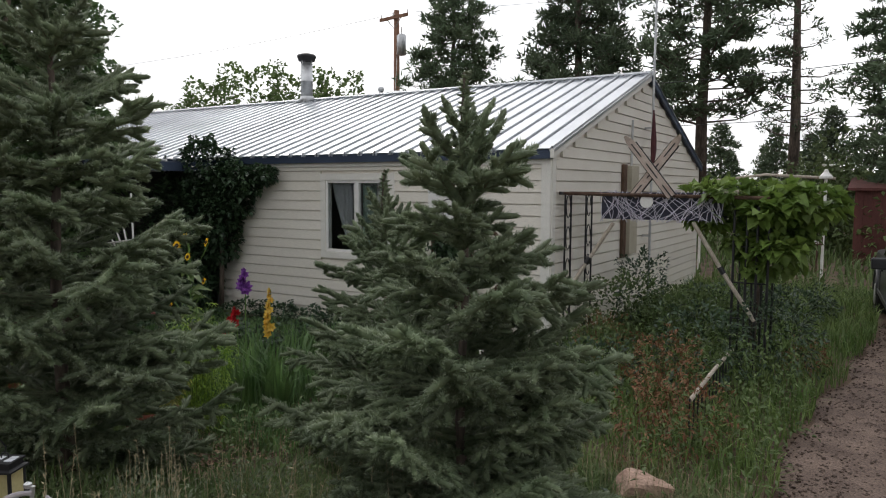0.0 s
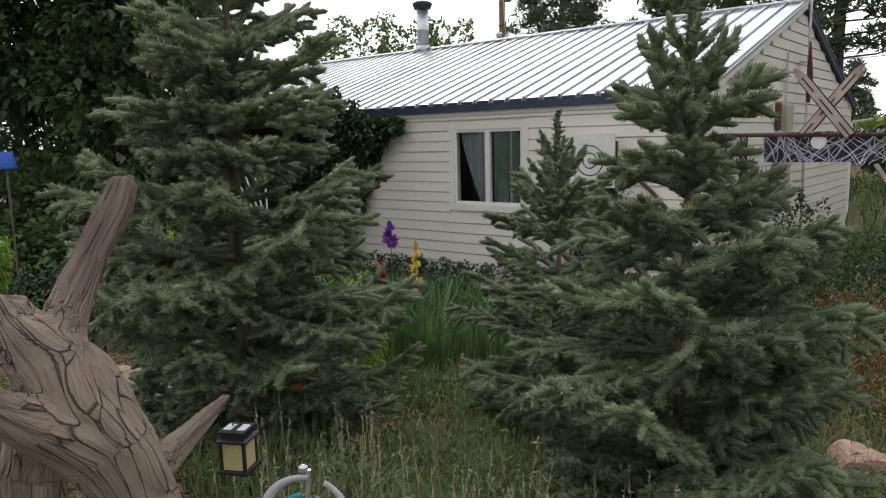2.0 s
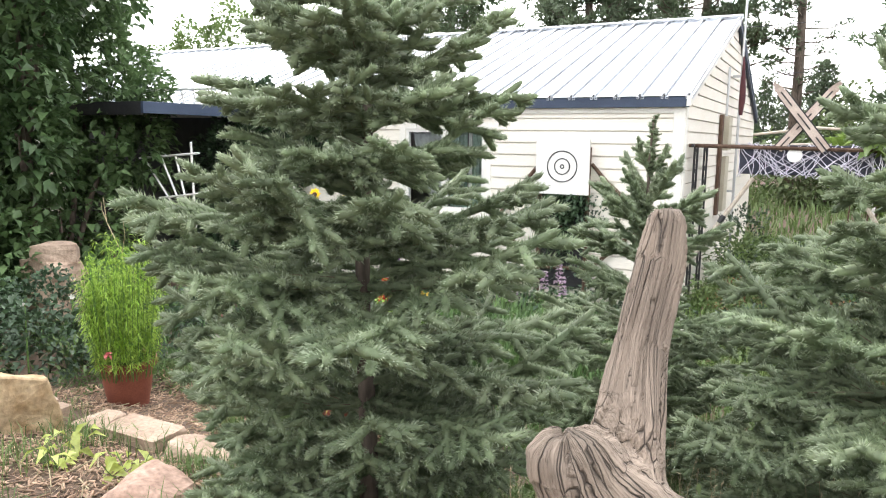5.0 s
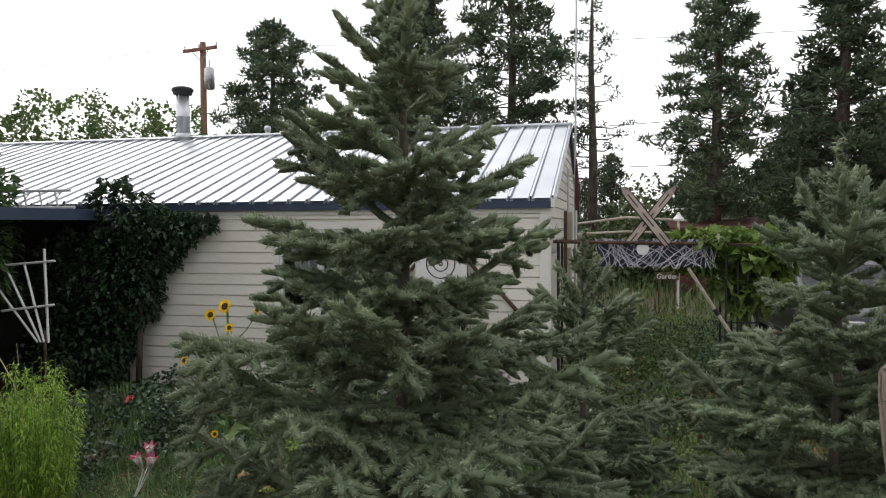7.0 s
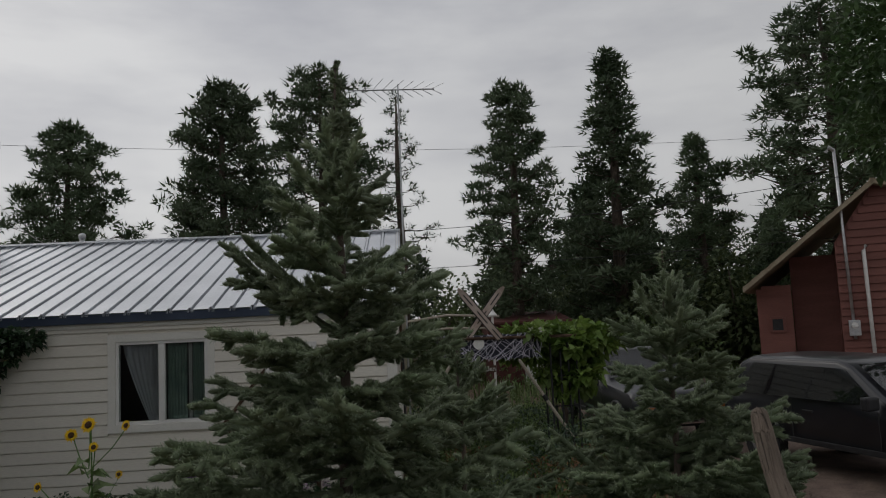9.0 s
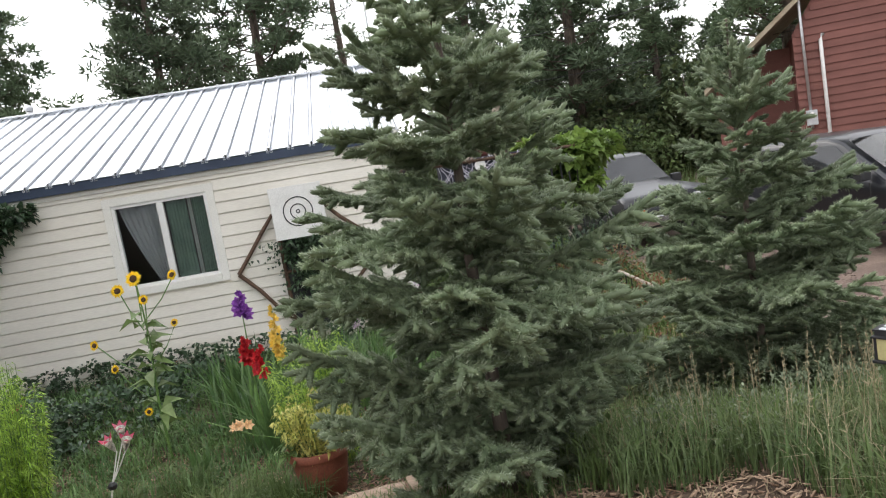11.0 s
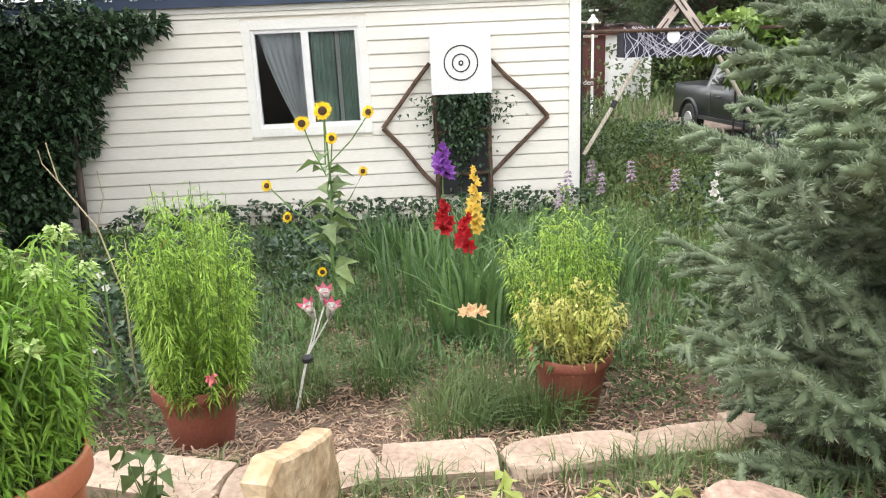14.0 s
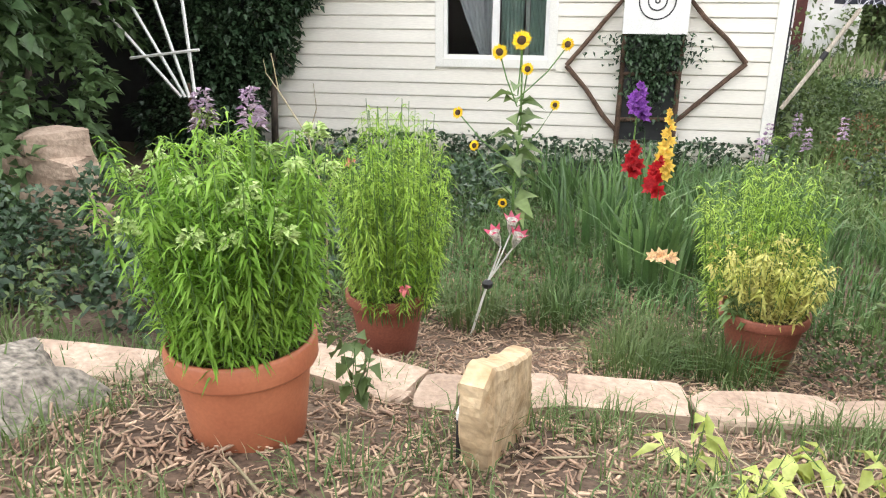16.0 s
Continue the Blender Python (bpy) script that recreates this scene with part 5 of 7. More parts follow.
def broad_tree(label, x, y, h, blobs, n, trunk=0.3, leaf=0.13, material=None):
    g = random.Random(int(x * 10))
    wood = [([(x, y, 0), (x - 0.15, y, h * 0.3), (x - 0.3, y + 0.1, h * 0.6)], [trunk, trunk * 0.8, trunk * 0.4])]
    for b in blobs:
        wood.append(([(x - 0.15, y, h * 0.3), (b[0] * 0.5 + x * 0.5, b[1] * 0.5 + y * 0.5, h * 0.2 + b[2] * 0.5), b[:3]], [trunk * 0.5, trunk * 0.3, 0.03]))
    t = leaf_cloud("leafy_tree", label, "tree", blobs, n, leaf, leaf * 0.7, material or M_TREE, wood=wood)
    return t


broad_tree("big dark leafy tree with a thick leaning trunk", -10.9, -5.4, 7, [(-10.5, -4.5, 5.2, 2.0, 1.8, 1.5), (-11.6, -6.0, 5.6, 1.8, 1.8, 1.4), (-9.6, -3.4, 4.4, 1.6, 1.4, 1.2), (-10.0, -2.0, 5.0, 1.8, 1.6, 1.5), (-11.2, -3.9, 6.6, 2.2, 2.2, 1.3), (-9.3, -4.2, 3.4, 1.0, 1.0, 0.6)], 26000, 0.3, 0.17)
M_HEDGE = mat("hedge leaves", (0.07, 0.125, 0.045), (0.12, 0.185, 0.075), 2, 0.5, bump=0, rand=0.4, speck=0.2, bscale=25, translucent=0.25)
for blobs in ([(-9.0, -4.0, 1.1, 1.2, 1.0, 1.2), (-7.6, -4.3, 0.7, 0.9, 0.8, 0.75), (-8.6, -5.4, 0.6, 0.9, 0.7, 0.6)],
              [(-8.0, -3.0, 1.2, 1.0, 0.9, 1.3), (-7.9, -2.0, 2.4, 0.8, 0.7, 1.1), (-9.0, -1.6, 3.2, 1.2, 0.9, 1.0), (-9.8, -2.4, 1.6, 1.2, 1.0, 1.6)],
              [(-10.2, -5.6, 1.0, 1.0, 0.9, 1.0), (-10.6, -4.1, 2.4, 1.0, 0.9, 1.0)],
              [(-13.0, -2.9, 2.2, 1.2, 1.1, 2.0), (-12.0, -2.6, 2.4, 1.4, 1.2, 2.2), (-14.5, -2.5, 3.0, 1.5, 1.3, 2.0)]):
    bx, by = blobs[0][:2]
    leaf_cloud("hedge_shrub", "tangled dark green shrub behind the garden bed", "shrub", blobs, 2300 * len(blobs), 0.15, 0.10, M_HEDGE, wood=[([(bx, by, 0), ((bx + b[0]) / 2, (by + b[1]) / 2, b[2] * 0.6), b[:3]], [0.05, 0.035, 0.015]) for b in blobs])
broad_tree("leafy deciduous tree beyond the roof", -17.0, 11.0, 6, [(-17.5, 11, 5.4, 2.4, 1.6, 1.5), (-15.0, 11.2, 5.2, 1.8, 1.4, 1.3), (-13.2, 11.5, 5.2, 1.2, 1.2, 1.2), (-19.5, 11, 5.0, 2.0, 1.6, 1.4)], 5000, 0.2, 0.2, M_WEED)
b = thing("blue_bucket", "bright blue plastic bucket upturned on a post", "bucket", (-6.6, -5.72, 0.1))
part("post", new_tube([(0, 0, 0), (0, 0, 1.97)], 0.014, 6), M_BARK, b)
part("bucket", lathe(bmesh.new(), [(0.115, 1.94), (0.12, 1.955), (0.118, 1.98), (0.09, 2.14), (0.085, 2.15), (0.02, 2.16)], 20), mat("blue plastic", (0.02, 0.09, 0.42), (0.03, 0.12, 0.5), 3, 0.4, bump=0), b, smooth=True)
broad_tree("leafy tree leaning over the parked cars", 13.2, 2.5, 8, [(8.3, 0.4, 6.6, 0.9, 0.9, 0.9), (9.4, 0.6, 7.2, 1.2, 1.0, 1.0), (9.8, 1.8, 6.2, 1.3, 1.2, 1.2), (8.6, 0.8, 5.3, 0.7, 0.7, 0.6)], 4500, 0.16, 0.16)
broad_tree("slim leafy tree beside the porch", -7.6, -3.6, 6.5, [(-6.3, -3.6, 6.1, 0.9, 0.8, 0.6), (-7.4, -3.4, 6.0, 1.2, 1.0, 0.9), (-8.2, -3.0, 5.0, 1.2, 1.0, 1.0), (-7.5, -3.8, 4.3, 0.8, 0.7, 0.9), (-7.6, -3.9, 3.2, 0.8, 0.7, 0.9), (-7.5, -3.9, 2.2, 0.8, 0.7, 0.8)], 9500, 0.1, 0.16)


# ---- forest behind ----
g = random.Random(31)
for k in range(36):
    x = -34 + k * 2.25 + g.uniform(-1.2, 1.2)
    y = g.uniform(30, 50) if x < 3 else g.uniform(23, 44)
    pine("dark pine in the far woods", x, y, g.uniform(4.5, 7.0) + (0.06 * max(0, x)), 4, g.uniform(0.9, 1.4))
for k in range(14):
    pine("dark pine in the woods behind the red building", 6 + k * 2.0 + g.uniform(-0.8, 0.8), g.uniform(20, 34), g.uniform(6.5, 9.5), 4, g.uniform(0.9, 1.2))
M_SCRUB = mat("olive scrub leaves", (0.085, 0.12, 0.05), (0.155, 0.195, 0.085), 0.8, 0.6, bump=0, rand=0.4, speck=0.2, bscale=8, translucent=0.2)
for k in range(17):
    x, y = 1.6 + 1.35 * k + g.uniform(-0.5, 0.5), g.uniform(17.5, 25)
    h, w = g.uniform(3.6, 5.2), g.uniform(1.0, 1.5)
    blobs = [(x + g.uniform(-0.5, 0.5) * w, y + g.uniform(-0.5, 0.5) * w, h * f, w * q, w * q, h * 0.2) for f, q in ((0.2, 1.0), (0.4, 1.1), (0.6, 0.9), (0.8, 0.6), (0.3, 1.0))]
    leaf_cloud("scrub_tree", "bushy olive green scrub tree at the wood's edge", "tree", blobs, 1700, 0.26, 0.17, M_SCRUB, wood=[([(x, y, 0), (x, y, h * 0.4), b_[:3]], [0.09, 0.06, 0.02]) for b_ in blobs])
leaf_cloud("undergrowth", "green shrubs and saplings at the wood's edge", "shrubs", [(-1 + 1.7 * k + g.uniform(-0.5, 0.5), g.uniform(15, 22), g.uniform(0.6, 1.6), g.uniform(1.0, 1.8), g.uniform(0.8, 1.4), g.uniform(1.0, 1.9)) for k in range(16)], 9000, 0.2, 0.12, M_WEED, kind="stuff")


# ---- driftwood stump ----
def grain_wood(name, c_light, c_dark):
    """Weathered grey wood with dark cracks that run along the limb (attributes: across, along)."""
    m = bpy.data.materials.new(name)
    m.use_nodes = True
    nt = m.node_tree
    N, L = nt.nodes.new, nt.links.new
    bsdf = nt.nodes["Principled BSDF"]
    across, along = N("ShaderNodeAttribute"), N("ShaderNodeAttribute")
    across.attribute_name, along.attribute_name = "across", "along"
    split, n0, n1, n2 = N("ShaderNodeTexVoronoi"), N("ShaderNodeTexNoise"), N("ShaderNodeTexNoise"), N("ShaderNodeTexNoise")
    split.voronoi_dimensions, split.feature = '4D', 'DISTANCE_TO_EDGE'
    n0.noise_dimensions = n1.noise_dimensions = '4D'
    for tex, fine, slow in ((split, 38.0, 0.7), (n0, 26.0, 3.5), (n1, 210.0, 4.0)):
        k = N("ShaderNodeMath"); k.operation = 'MULTIPLY'; k.inputs[1].default_value = slow
        tex.inputs["Scale"].default_value = 1.0
        mp = N("ShaderNodeMapping"); mp.inputs["Scale"].default_value = (fine, fine, fine)
        L(across.outputs["Vector"], mp.inputs["Vector"]); L(mp.outputs[0], tex.inputs["Vector"])
        L(along.outputs["Fac"], k.inputs[0]); L(k.outputs[0], tex.inputs["W"])
    # splits between the fibres, open in some stretches and closed in others, over fine grain
    gape = N("ShaderNodeMapRange")
    gape.inputs["From Min"].default_value, gape.inputs["From Max"].default_value = 0.42, 0.62
    gape.inputs["To Min"].default_value, gape.inputs["To Max"].default_value = 0.003, 0.045
    L(n0.outputs["Fac"], gape.inputs["Value"])
    thin = N("ShaderNodeMapRange")
    thin.inputs["From Min"].default_value = 0.0
    L(split.outputs["Distance"], thin.inputs["Value"]); L(gape.outputs[0], thin.inputs["From Max"])
    grain = N("ShaderNodeMapRange")
    grain.inputs["From Min"].default_value, grain.inputs["From Max"].default_value = 0.3, 0.62
    grain.inputs["To Min"].default_value, grain.inputs["To Max"].default_value = 0.6, 1.0
    L(n1.outputs["Fac"], grain.inputs["Value"])
    both = N("ShaderNodeMath"); both.operation = 'MULTIPLY'
    L(thin.outputs[0], both.inputs[0]); L(grain.outputs[0], both.inputs[1])
    geo = N("ShaderNodeNewGeometry")
    n2.inputs["Scale"].default_value = 6
    L(geo.outputs["Position"], n2.inputs["Vector"])
    ramp = N("ShaderNodeValToRGB")
    e = ramp.color_ramp.elements
    e[0].position, e[0].color = 0.05, (*c_dark, 1)
    e[1].position, e[1].color = 0.95, (*c_light, 1)
    x = ramp.color_ramp.elements.new(0.45); x.color = (*[0.62 * a + 0.38 * b for a, b in zip(c_light, c_dark)], 1)
    L(both.outputs[0], ramp.inputs[0])
    mr = N("ShaderNodeMapRange")
    mr.inputs["From Min"].default_value, mr.inputs["From Max"].default_value = 0.3, 0.7
    mr.inputs["To Min"].default_value, mr.inputs["To Max"].default_value = 0.78, 1.2
    L(n2.outputs["Fac"], mr.inputs["Value"])
    sc = N("ShaderNodeVectorMath"); sc.operation = 'SCALE'
    L(ramp.outputs[0], sc.inputs[0]); L(mr.outputs[0], sc.inputs["Scale"])
    L(sc.outputs[0], bsdf.inputs["Base Color"])
    bsdf.inputs["Roughness"].default_value = 0.85
    bp = N("ShaderNodeBump")
    bp.inputs["Strength"].default_value, bp.inputs["Distance"].default_value = 0.9, 0.012
    L(both.outputs[0], bp.inputs["Height"]); L(bp.outputs[0], bsdf.inputs["Normal"])
    return m


M_DRIFT = grain_wood("silver grey driftwood", (0.285, 0.225, 0.175), (0.055, 0.042, 0.032))


DEPTH = Vector((-0.64, 0.77, 0.0))     # the stump is flatter this way


def limb(bm, uvl, nodes, seed, n=44, per=14, ragged=False, grooves=0.05):
    """A furrowed limb through nodes of x, y, z, radius."""
    g = Vector((seed * 3.7, seed * 1.9, 0))
    P = [Vector(q[:3]) for q in nodes]; Rr = [q[3] for q in nodes]

    def at(s):
        k = min(int(s), len(P) - 2); f = s - k
        p0, p1, p2, p3 = P[max(k - 1, 0)], P[k], P[k + 1], P[min(k + 2, len(P) - 1)]
        c = 0.5 * ((2 * p1) + (p2 - p0) * f + (2 * p0 - 5 * p1 + 4 * p2 - p3) * f * f + (3 * p1 - p0 - 3 * p2 + p3) * f ** 3)
        ff = f * f * (3 - 2 * f)
        return c, Rr[k] * (1 - ff) + Rr[k + 1] * ff
    steps = per * (len(P) - 1)
    rings, ref, length = [], Vector((0.4, -0.7, 0.2)), 0.0
    prev = None
    for i in range(steps + 1):
        s = i * (len(P) - 1) / steps
        c, r = at(min(s, len(P) - 1 - 1e-6))
        d = (at(min(s + 0.05, len(P) - 1 - 1e-6))[0] - at(max(s - 0.05, 0))[0]).normalized()
        a = (ref - d * ref.dot(d)).normalized(); ref = a; b = d.cross(a)
        if prev:
            length += (c - prev).length
        prev = c
        row = []
        fade = min(1.0, (steps - i) / (0.22 * steps)) if ragged else 1.0
        gr = grooves * (0.25 + 0.75 * fade)
        for k in range(n + 1):
            th = (k % n) * math.tau / n
            tw = th + length * 1.1
            cth, sth = math.cos(tw), math.sin(tw)
            q = Vector((cth * 1.4, sth * 1.4, length * 1.8)) + g
            rr = r * (1 + 0.24 * noise.noise(q * 1.3) + 0.30 * (1 - fade) * noise.noise(Vector((cth * 2.4, sth * 2.4, length * 22)) + g) + gr * noise.noise(Vector((cth * 6, sth * 6, length * 2.0)) + g) - gr * 0.9 * max(0, noise.noise(Vector((cth * 11, sth * 11, length * 1.6)) - g)) ** 0.6)
            off = Vector((0, 0, 0))
            if ragged and i > steps * 0.9:
                off = d * 0.035 * noise.noise(Vector((cth * 2.2, sth * 2.2, 5)) + g)
            o_ = (a * math.cos(th) + b * math.sin(th)) * rr
            o_ -= DEPTH * (o_.dot(DEPTH) * 0.32)
            row.append((c + o_ + off, k / n, length))
        rings.append(row)
    V = [[bm.verts.new(q[0]) for q in row[:n]] for row in rings]
    for i in range(steps):
        for k in range(n):
            f = bm.faces.new((V[i][k], V[i][(k + 1) % n], V[i + 1][(k + 1) % n], V[i + 1][k]))
            f.smooth = True
            for lo, (ii, kk) in zip(f.loops, ((i, k), (i, k + 1), (i + 1, k + 1), (i + 1, k))):
                lo[uvl].uv = (rings[ii][kk][1], rings[ii][kk][2])
    for row, rev in ((V[0], True), (V[-1], False)):
        c = bm.verts.new(sum((v.co for v in row), Vector()) / n)
        for k in range(n):
            f = bm.faces.new((row[k], row[(k + 1) % n], c) if not rev else (row[(k + 1) % n], row[k], c))
            for lo, u in zip(f.loops, (k / n, (k + 1) / n, (k + 0.5) / n)):
                lo[uvl].uv = (u, 0.02 * k)


STUMP = (
    ("trunk", [(1.62, -8.35, 0.0, 0.125), (1.60, -8.356, 1.0, 0.112), (1.557, -8.382, 1.34, 0.098), (1.517, -8.422, 1.511, 0.108), (1.457, -8.489, 1.651, 0.118), (1.398, -8.555, 1.785, 0.092), (1.368, -8.580, 1.85, 0.072), (1.358, -8.588, 1.885, 0.066), (1.352, -8.592, 1.905, 0.030)], 1, True),
    ("limb", [(1.44, -8.50, 1.66, 0.085), (1.402, -8.478, 1.825, 0.058), (1.393, -8.384, 1.984, 0.043), (1.404, -8.315, 2.10, 0.043), (1.407, -8.287, 2.165, 0.036), (1.406, -8.28, 2.182, 0.014)], 2, True),
    ("limb", [(1.59, -8.37, 1.10, 0.060), (1.56, -8.405, 1.34, 0.080), (1.515, -8.475, 1.50, 0.088), (1.482, -8.584, 1.605, 0.072), (1.466, -8.70, 1.712, 0.050), (1.470, -8.765, 1.772, 0.040), (1.474, -8.800, 1.802, 0.031), (1.475, -8.808, 1.812, 0.012)], 3, True),
    ("leg", [(1.28, -8.61, 0.0, 0.118), (1.288, -8.595, 0.99, 0.106), (1.298, -8.545, 1.43, 0.09), (1.37, -8.52, 1.61, 0.1), (1.43, -8.49, 1.70, 0.085)], 4, False),
    ("stub", [(1.53, -8.38, 1.38, 0.062), (1.47, -8.30, 1.395, 0.046), (1.40, -8.12, 1.44, 0.026), (1.352, -7.995, 1.472, 0.014), (1.347, -7.985, 1.475, 0.006)], 5, True),
    ("root", [(1.38, -8.57, 0.98, 0.045), (1.385, -8.6, 0.1, 0.05), (1.38, -8.6, 0.0, 0.06)], 6, False))


def driftwood():
    """One worn body grown together out of trunk, limbs and legs, its grain flowing from one into the other."""
    gl = gz(1.5, -8.4) - 0.05
    bm = bmesh.new()
    uvl = bm.loops.layers.uv.new("UVMap")
    axes = []
    for nm, nodes, seed, rag in STUMP:
        nodes = [(x, y, z if z > 0.5 else gl + z, r) for x, y, z, r in nodes]
        limb(bm, uvl, nodes, seed, ragged=rag)
        q = np.array(nodes)
        seg = np.r_[0, np.cumsum(np.linalg.norm(np.diff(q[:, :3], axis=0), axis=1))]
        u = np.linspace(0, seg[-1], 70)
        axes.append([np.stack([np.interp(u, seg, q[:, k]) for k in range(4)], 1), u])
    bmesh.ops.recalc_face_normals(bm, faces=bm.faces)
    me = bpy.data.meshes.new("driftwood")
    bm.to_mesh(me); bm.free()
    ob = new("driftwood", me)
    mod = ob.modifiers.new("weld", 'REMESH')
    mod.mode, mod.voxel_size = 'VOXEL', 0.006
    mod = ob.modifiers.new("wear", 'SMOOTH')
    mod.factor, mod.iterations = 0.5, 16
    solid = bpy.data.meshes.new_from_object(ob.evaluated_get(bpy.context.evaluated_depsgraph_get()))
    bpy.data.objects.remove(ob)
    n = len(solid.vertices)
    P, Nn = np.empty(n * 3), np.empty(n * 3)
    solid.vertices.foreach_get("co", P); solid.vertices.foreach_get("normal", Nn)
    P, Nn = P.reshape(-1, 3), Nn.reshape(-1, 3)
    # lengths along each limb run on from where it leaves the trunk
    tq, tu = axes[0]
    for (nm, *_), ax in zip(STUMP[1:], axes[1:]):
        k = -1 if nm == "leg" else 0
        ax[1] = ax[1] + tu[np.argmin(np.linalg.norm(tq[:, :3] - ax[0][k, :3], axis=1))] - ax[1][k]
    W, X, S = [], [], []
    for q, u in axes:
        d = np.linalg.norm(P[:, None] - q[None, :, :3], axis=2)
        i = np.argmin(d, 1)
        T = unit(np.gradient(q[:, :3], axis=0))[i]
        x = P - q[i, :3]
        slip = np.einsum("nc,nc->n", x, T)
        W.append(np.exp(-np.clip((d[np.arange(n), i] - q[i, 3]) / 0.03, -8, 30))); X.append(unit(x - T * slip[:, None]) * 0.085); S.append(u[i] + slip)
    W = np.array(W); home = np.argmax(W, 0); W = W / W.sum(0)
    X = np.einsum("kn,knc->nc", W, np.array(X)); S = np.einsum("kn,kn->n", W, np.array(S))
    out = np.zeros(n)
    for i in range(n):
        p = Vector(P[i])
        x = Vector(X[i]) + noise.noise_vector(p * 3.0) * 0.009
        w = Vector((0.3, 0.5, 0.8)) * S[i]
        crack = abs(noise.noise(x * 24 + w * 0.8))
        out[i] = 0.012 * noise.noise(x * 12 + w * 2.5) + 0.005 * noise.noise(x * 40 + w * 2.0) - 0.006 * max(0.0, 1 - crack / 0.13)
        X[i] = x
    P = P + Nn * out[:, None]
    F = [tuple(f.vertices) for f in solid.polygons]
    solid.vertices.foreach_set("co", P.ravel()); solid.update()
    solid.vertices.foreach_get("normal", (Nf := np.empty(n * 3)))
    Nf = Nf.reshape(-1, 3)
    t = thing("driftwood_stump", "silver-grey weathered driftwood stump with two legs and limbs", "driftwood", (0, 0, 0))
    owner = np.array([home[f[0]] for f in F])
    for k, (nm, *_) in enumerate(STUMP):
        faces = [F[i] for i in np.nonzero(owner == k)[0]]
        if not faces:
            continue
        used = sorted({v for f in faces for v in f}); at = {v: i for i, v in enumerate(used)}
        me = bpy.data.meshes.new(nm)
        me.from_pydata([tuple(P[v]) for v in used], [], [tuple(at[v] for v in f) for f in faces])
        me.attributes.new("across", 'FLOAT_VECTOR', 'POINT').data.foreach_set("vector", X[used].ravel())
        me.attributes.new("along", 'FLOAT', 'POINT').data.foreach_set("value", S[used])
        me.polygons.foreach_set("use_smooth", [True] * len(faces))
        me.normals_split_custom_set_from_vertices([tuple(Nf[v]) for v in used])
        me.materials.append(M_DRIFT)
        o = new(nm, me); o.parent = t
    bpy.data.meshes.remove(solid)
    return t


driftwood()


# ---- lanterns, solar lily, spinner ----
M_CREAM = mat("cream lantern pane", (0.62, 0.54, 0.26), (0.72, 0.64, 0.36), 9, 0.5, bump=0.05, rand=0.02, speck=0.06, translucent=0.3)
M_SOLAR = mat("silver solar panel", (0.55, 0.57, 0.6), (0.75, 0.77, 0.8), 60, 0.25, bump=0, speck=0.1)


def lantern(label, top, turn, hook):
    """Square black solar lantern hung from a hook. top: the middle of its lid."""
    x, y, z = top
    t = thing("hanging_lantern", label, "lantern", (x, y, z - 0.185 * 0.78), group="lanterns on the driftwood")
    t.rotation_euler = (0, 0, radians(turn))
    t.scale = (0.78, 0.78, 0.78)
    w = 0.05
    part("base", new_box(-0.066, 0.066, -0.066, 0.066, 0, 0.016, bevel=0.004), M_BLACK, t)
    for sx in (-1, 1):
        for sy in (-1, 1):
            part("corner_post", new_box(sx * w - 0.006, sx * w + 0.006, sy * w - 0.006, sy * w + 0.006, 0.016, 0.135), M_BLACK, t)
    for k in range(4):
        p = part("pane", new_box(-w + 0.007, w - 0.007, -w - 0.002, -w + 0.002, 0.018, 0.133), M_CREAM, t, "cream frosted pane")
        p.rotation_euler = (0, 0, k * math.pi / 2)
    part("candle", lathe(bmesh.new(), [(0.022, 0.017), (0.022, 0.075), (0.018, 0.08), (0.003, 0.078)], 16), M_WHITE, t)
    bm = bmesh.new()
    rings = [[bm.verts.new((sx * r, sy * r, z_)) for sx, sy in ((-1, -1), (1, -1), (1, 1), (-1, 1))] for r, z_ in ((0.066, 0.135), (0.066, 0.143), (0.052, 0.15), (0.05, 0.168), (0.058, 0.17), (0.058, 0.181))]
    for r0, r1 in zip(rings, rings[1:]):
        for k in range(4):
            bm.faces.new((r0[k], r0[(k + 1) % 4], r1[(k + 1) % 4], r1[k]))
    bm.faces.new(rings[0][::-1]); bm.faces.new(rings[-1])
    lid = part("lid", bm, M_BLACK, t)
    for s in (-1, 1):
        part("solar_panel", new_box(s * 0.03 - 0.017, s * 0.03 + 0.017, -0.03, 0.03, 0.1815, 0.184), M_SOLAR, lid, "silver solar cell")
    part("handle", new_tube([(0.018 * math.cos(a), 0, 0.195 + 0.018 * math.sin(a)) for a in np.linspace(-0.5, 3.6, 10)], 0.003, 5), M_BLACK, t)
    h = (Vector(hook) - Vector((x, y, z - 0.185 * 0.78))) / 0.78
    h.rotate(Euler((0, 0, -radians(turn))))
    part("hook", new_tube([(0, 0, 0.21), (0.004, 0.003, 0.24), h * 0.75 + Vector((0.01, 0, 0.06)), h], 0.0035, 5), M_BLACK, t, "twisted wire hook")


lantern("black square solar lantern hanging from a limb", (1.446, -8.793, 1.625), 22, (1.47, -8.79, 1.775))
lantern("black square solar lantern hanging from the stub", (1.349, -7.955, 1.366), 28, (1.35, -7.995, 1.47))

M_TEAL = mat("teal enamel", (0.02, 0.26, 0.30), (0.05, 0.36, 0.40), 12, 0.35, bump=0.05, speck=0.1)
M_PALE = mat("pale lilac enamel", (0.46, 0.42, 0.45), (0.58, 0.54, 0.57), 10, 0.4, bump=0.05, speck=0.08)


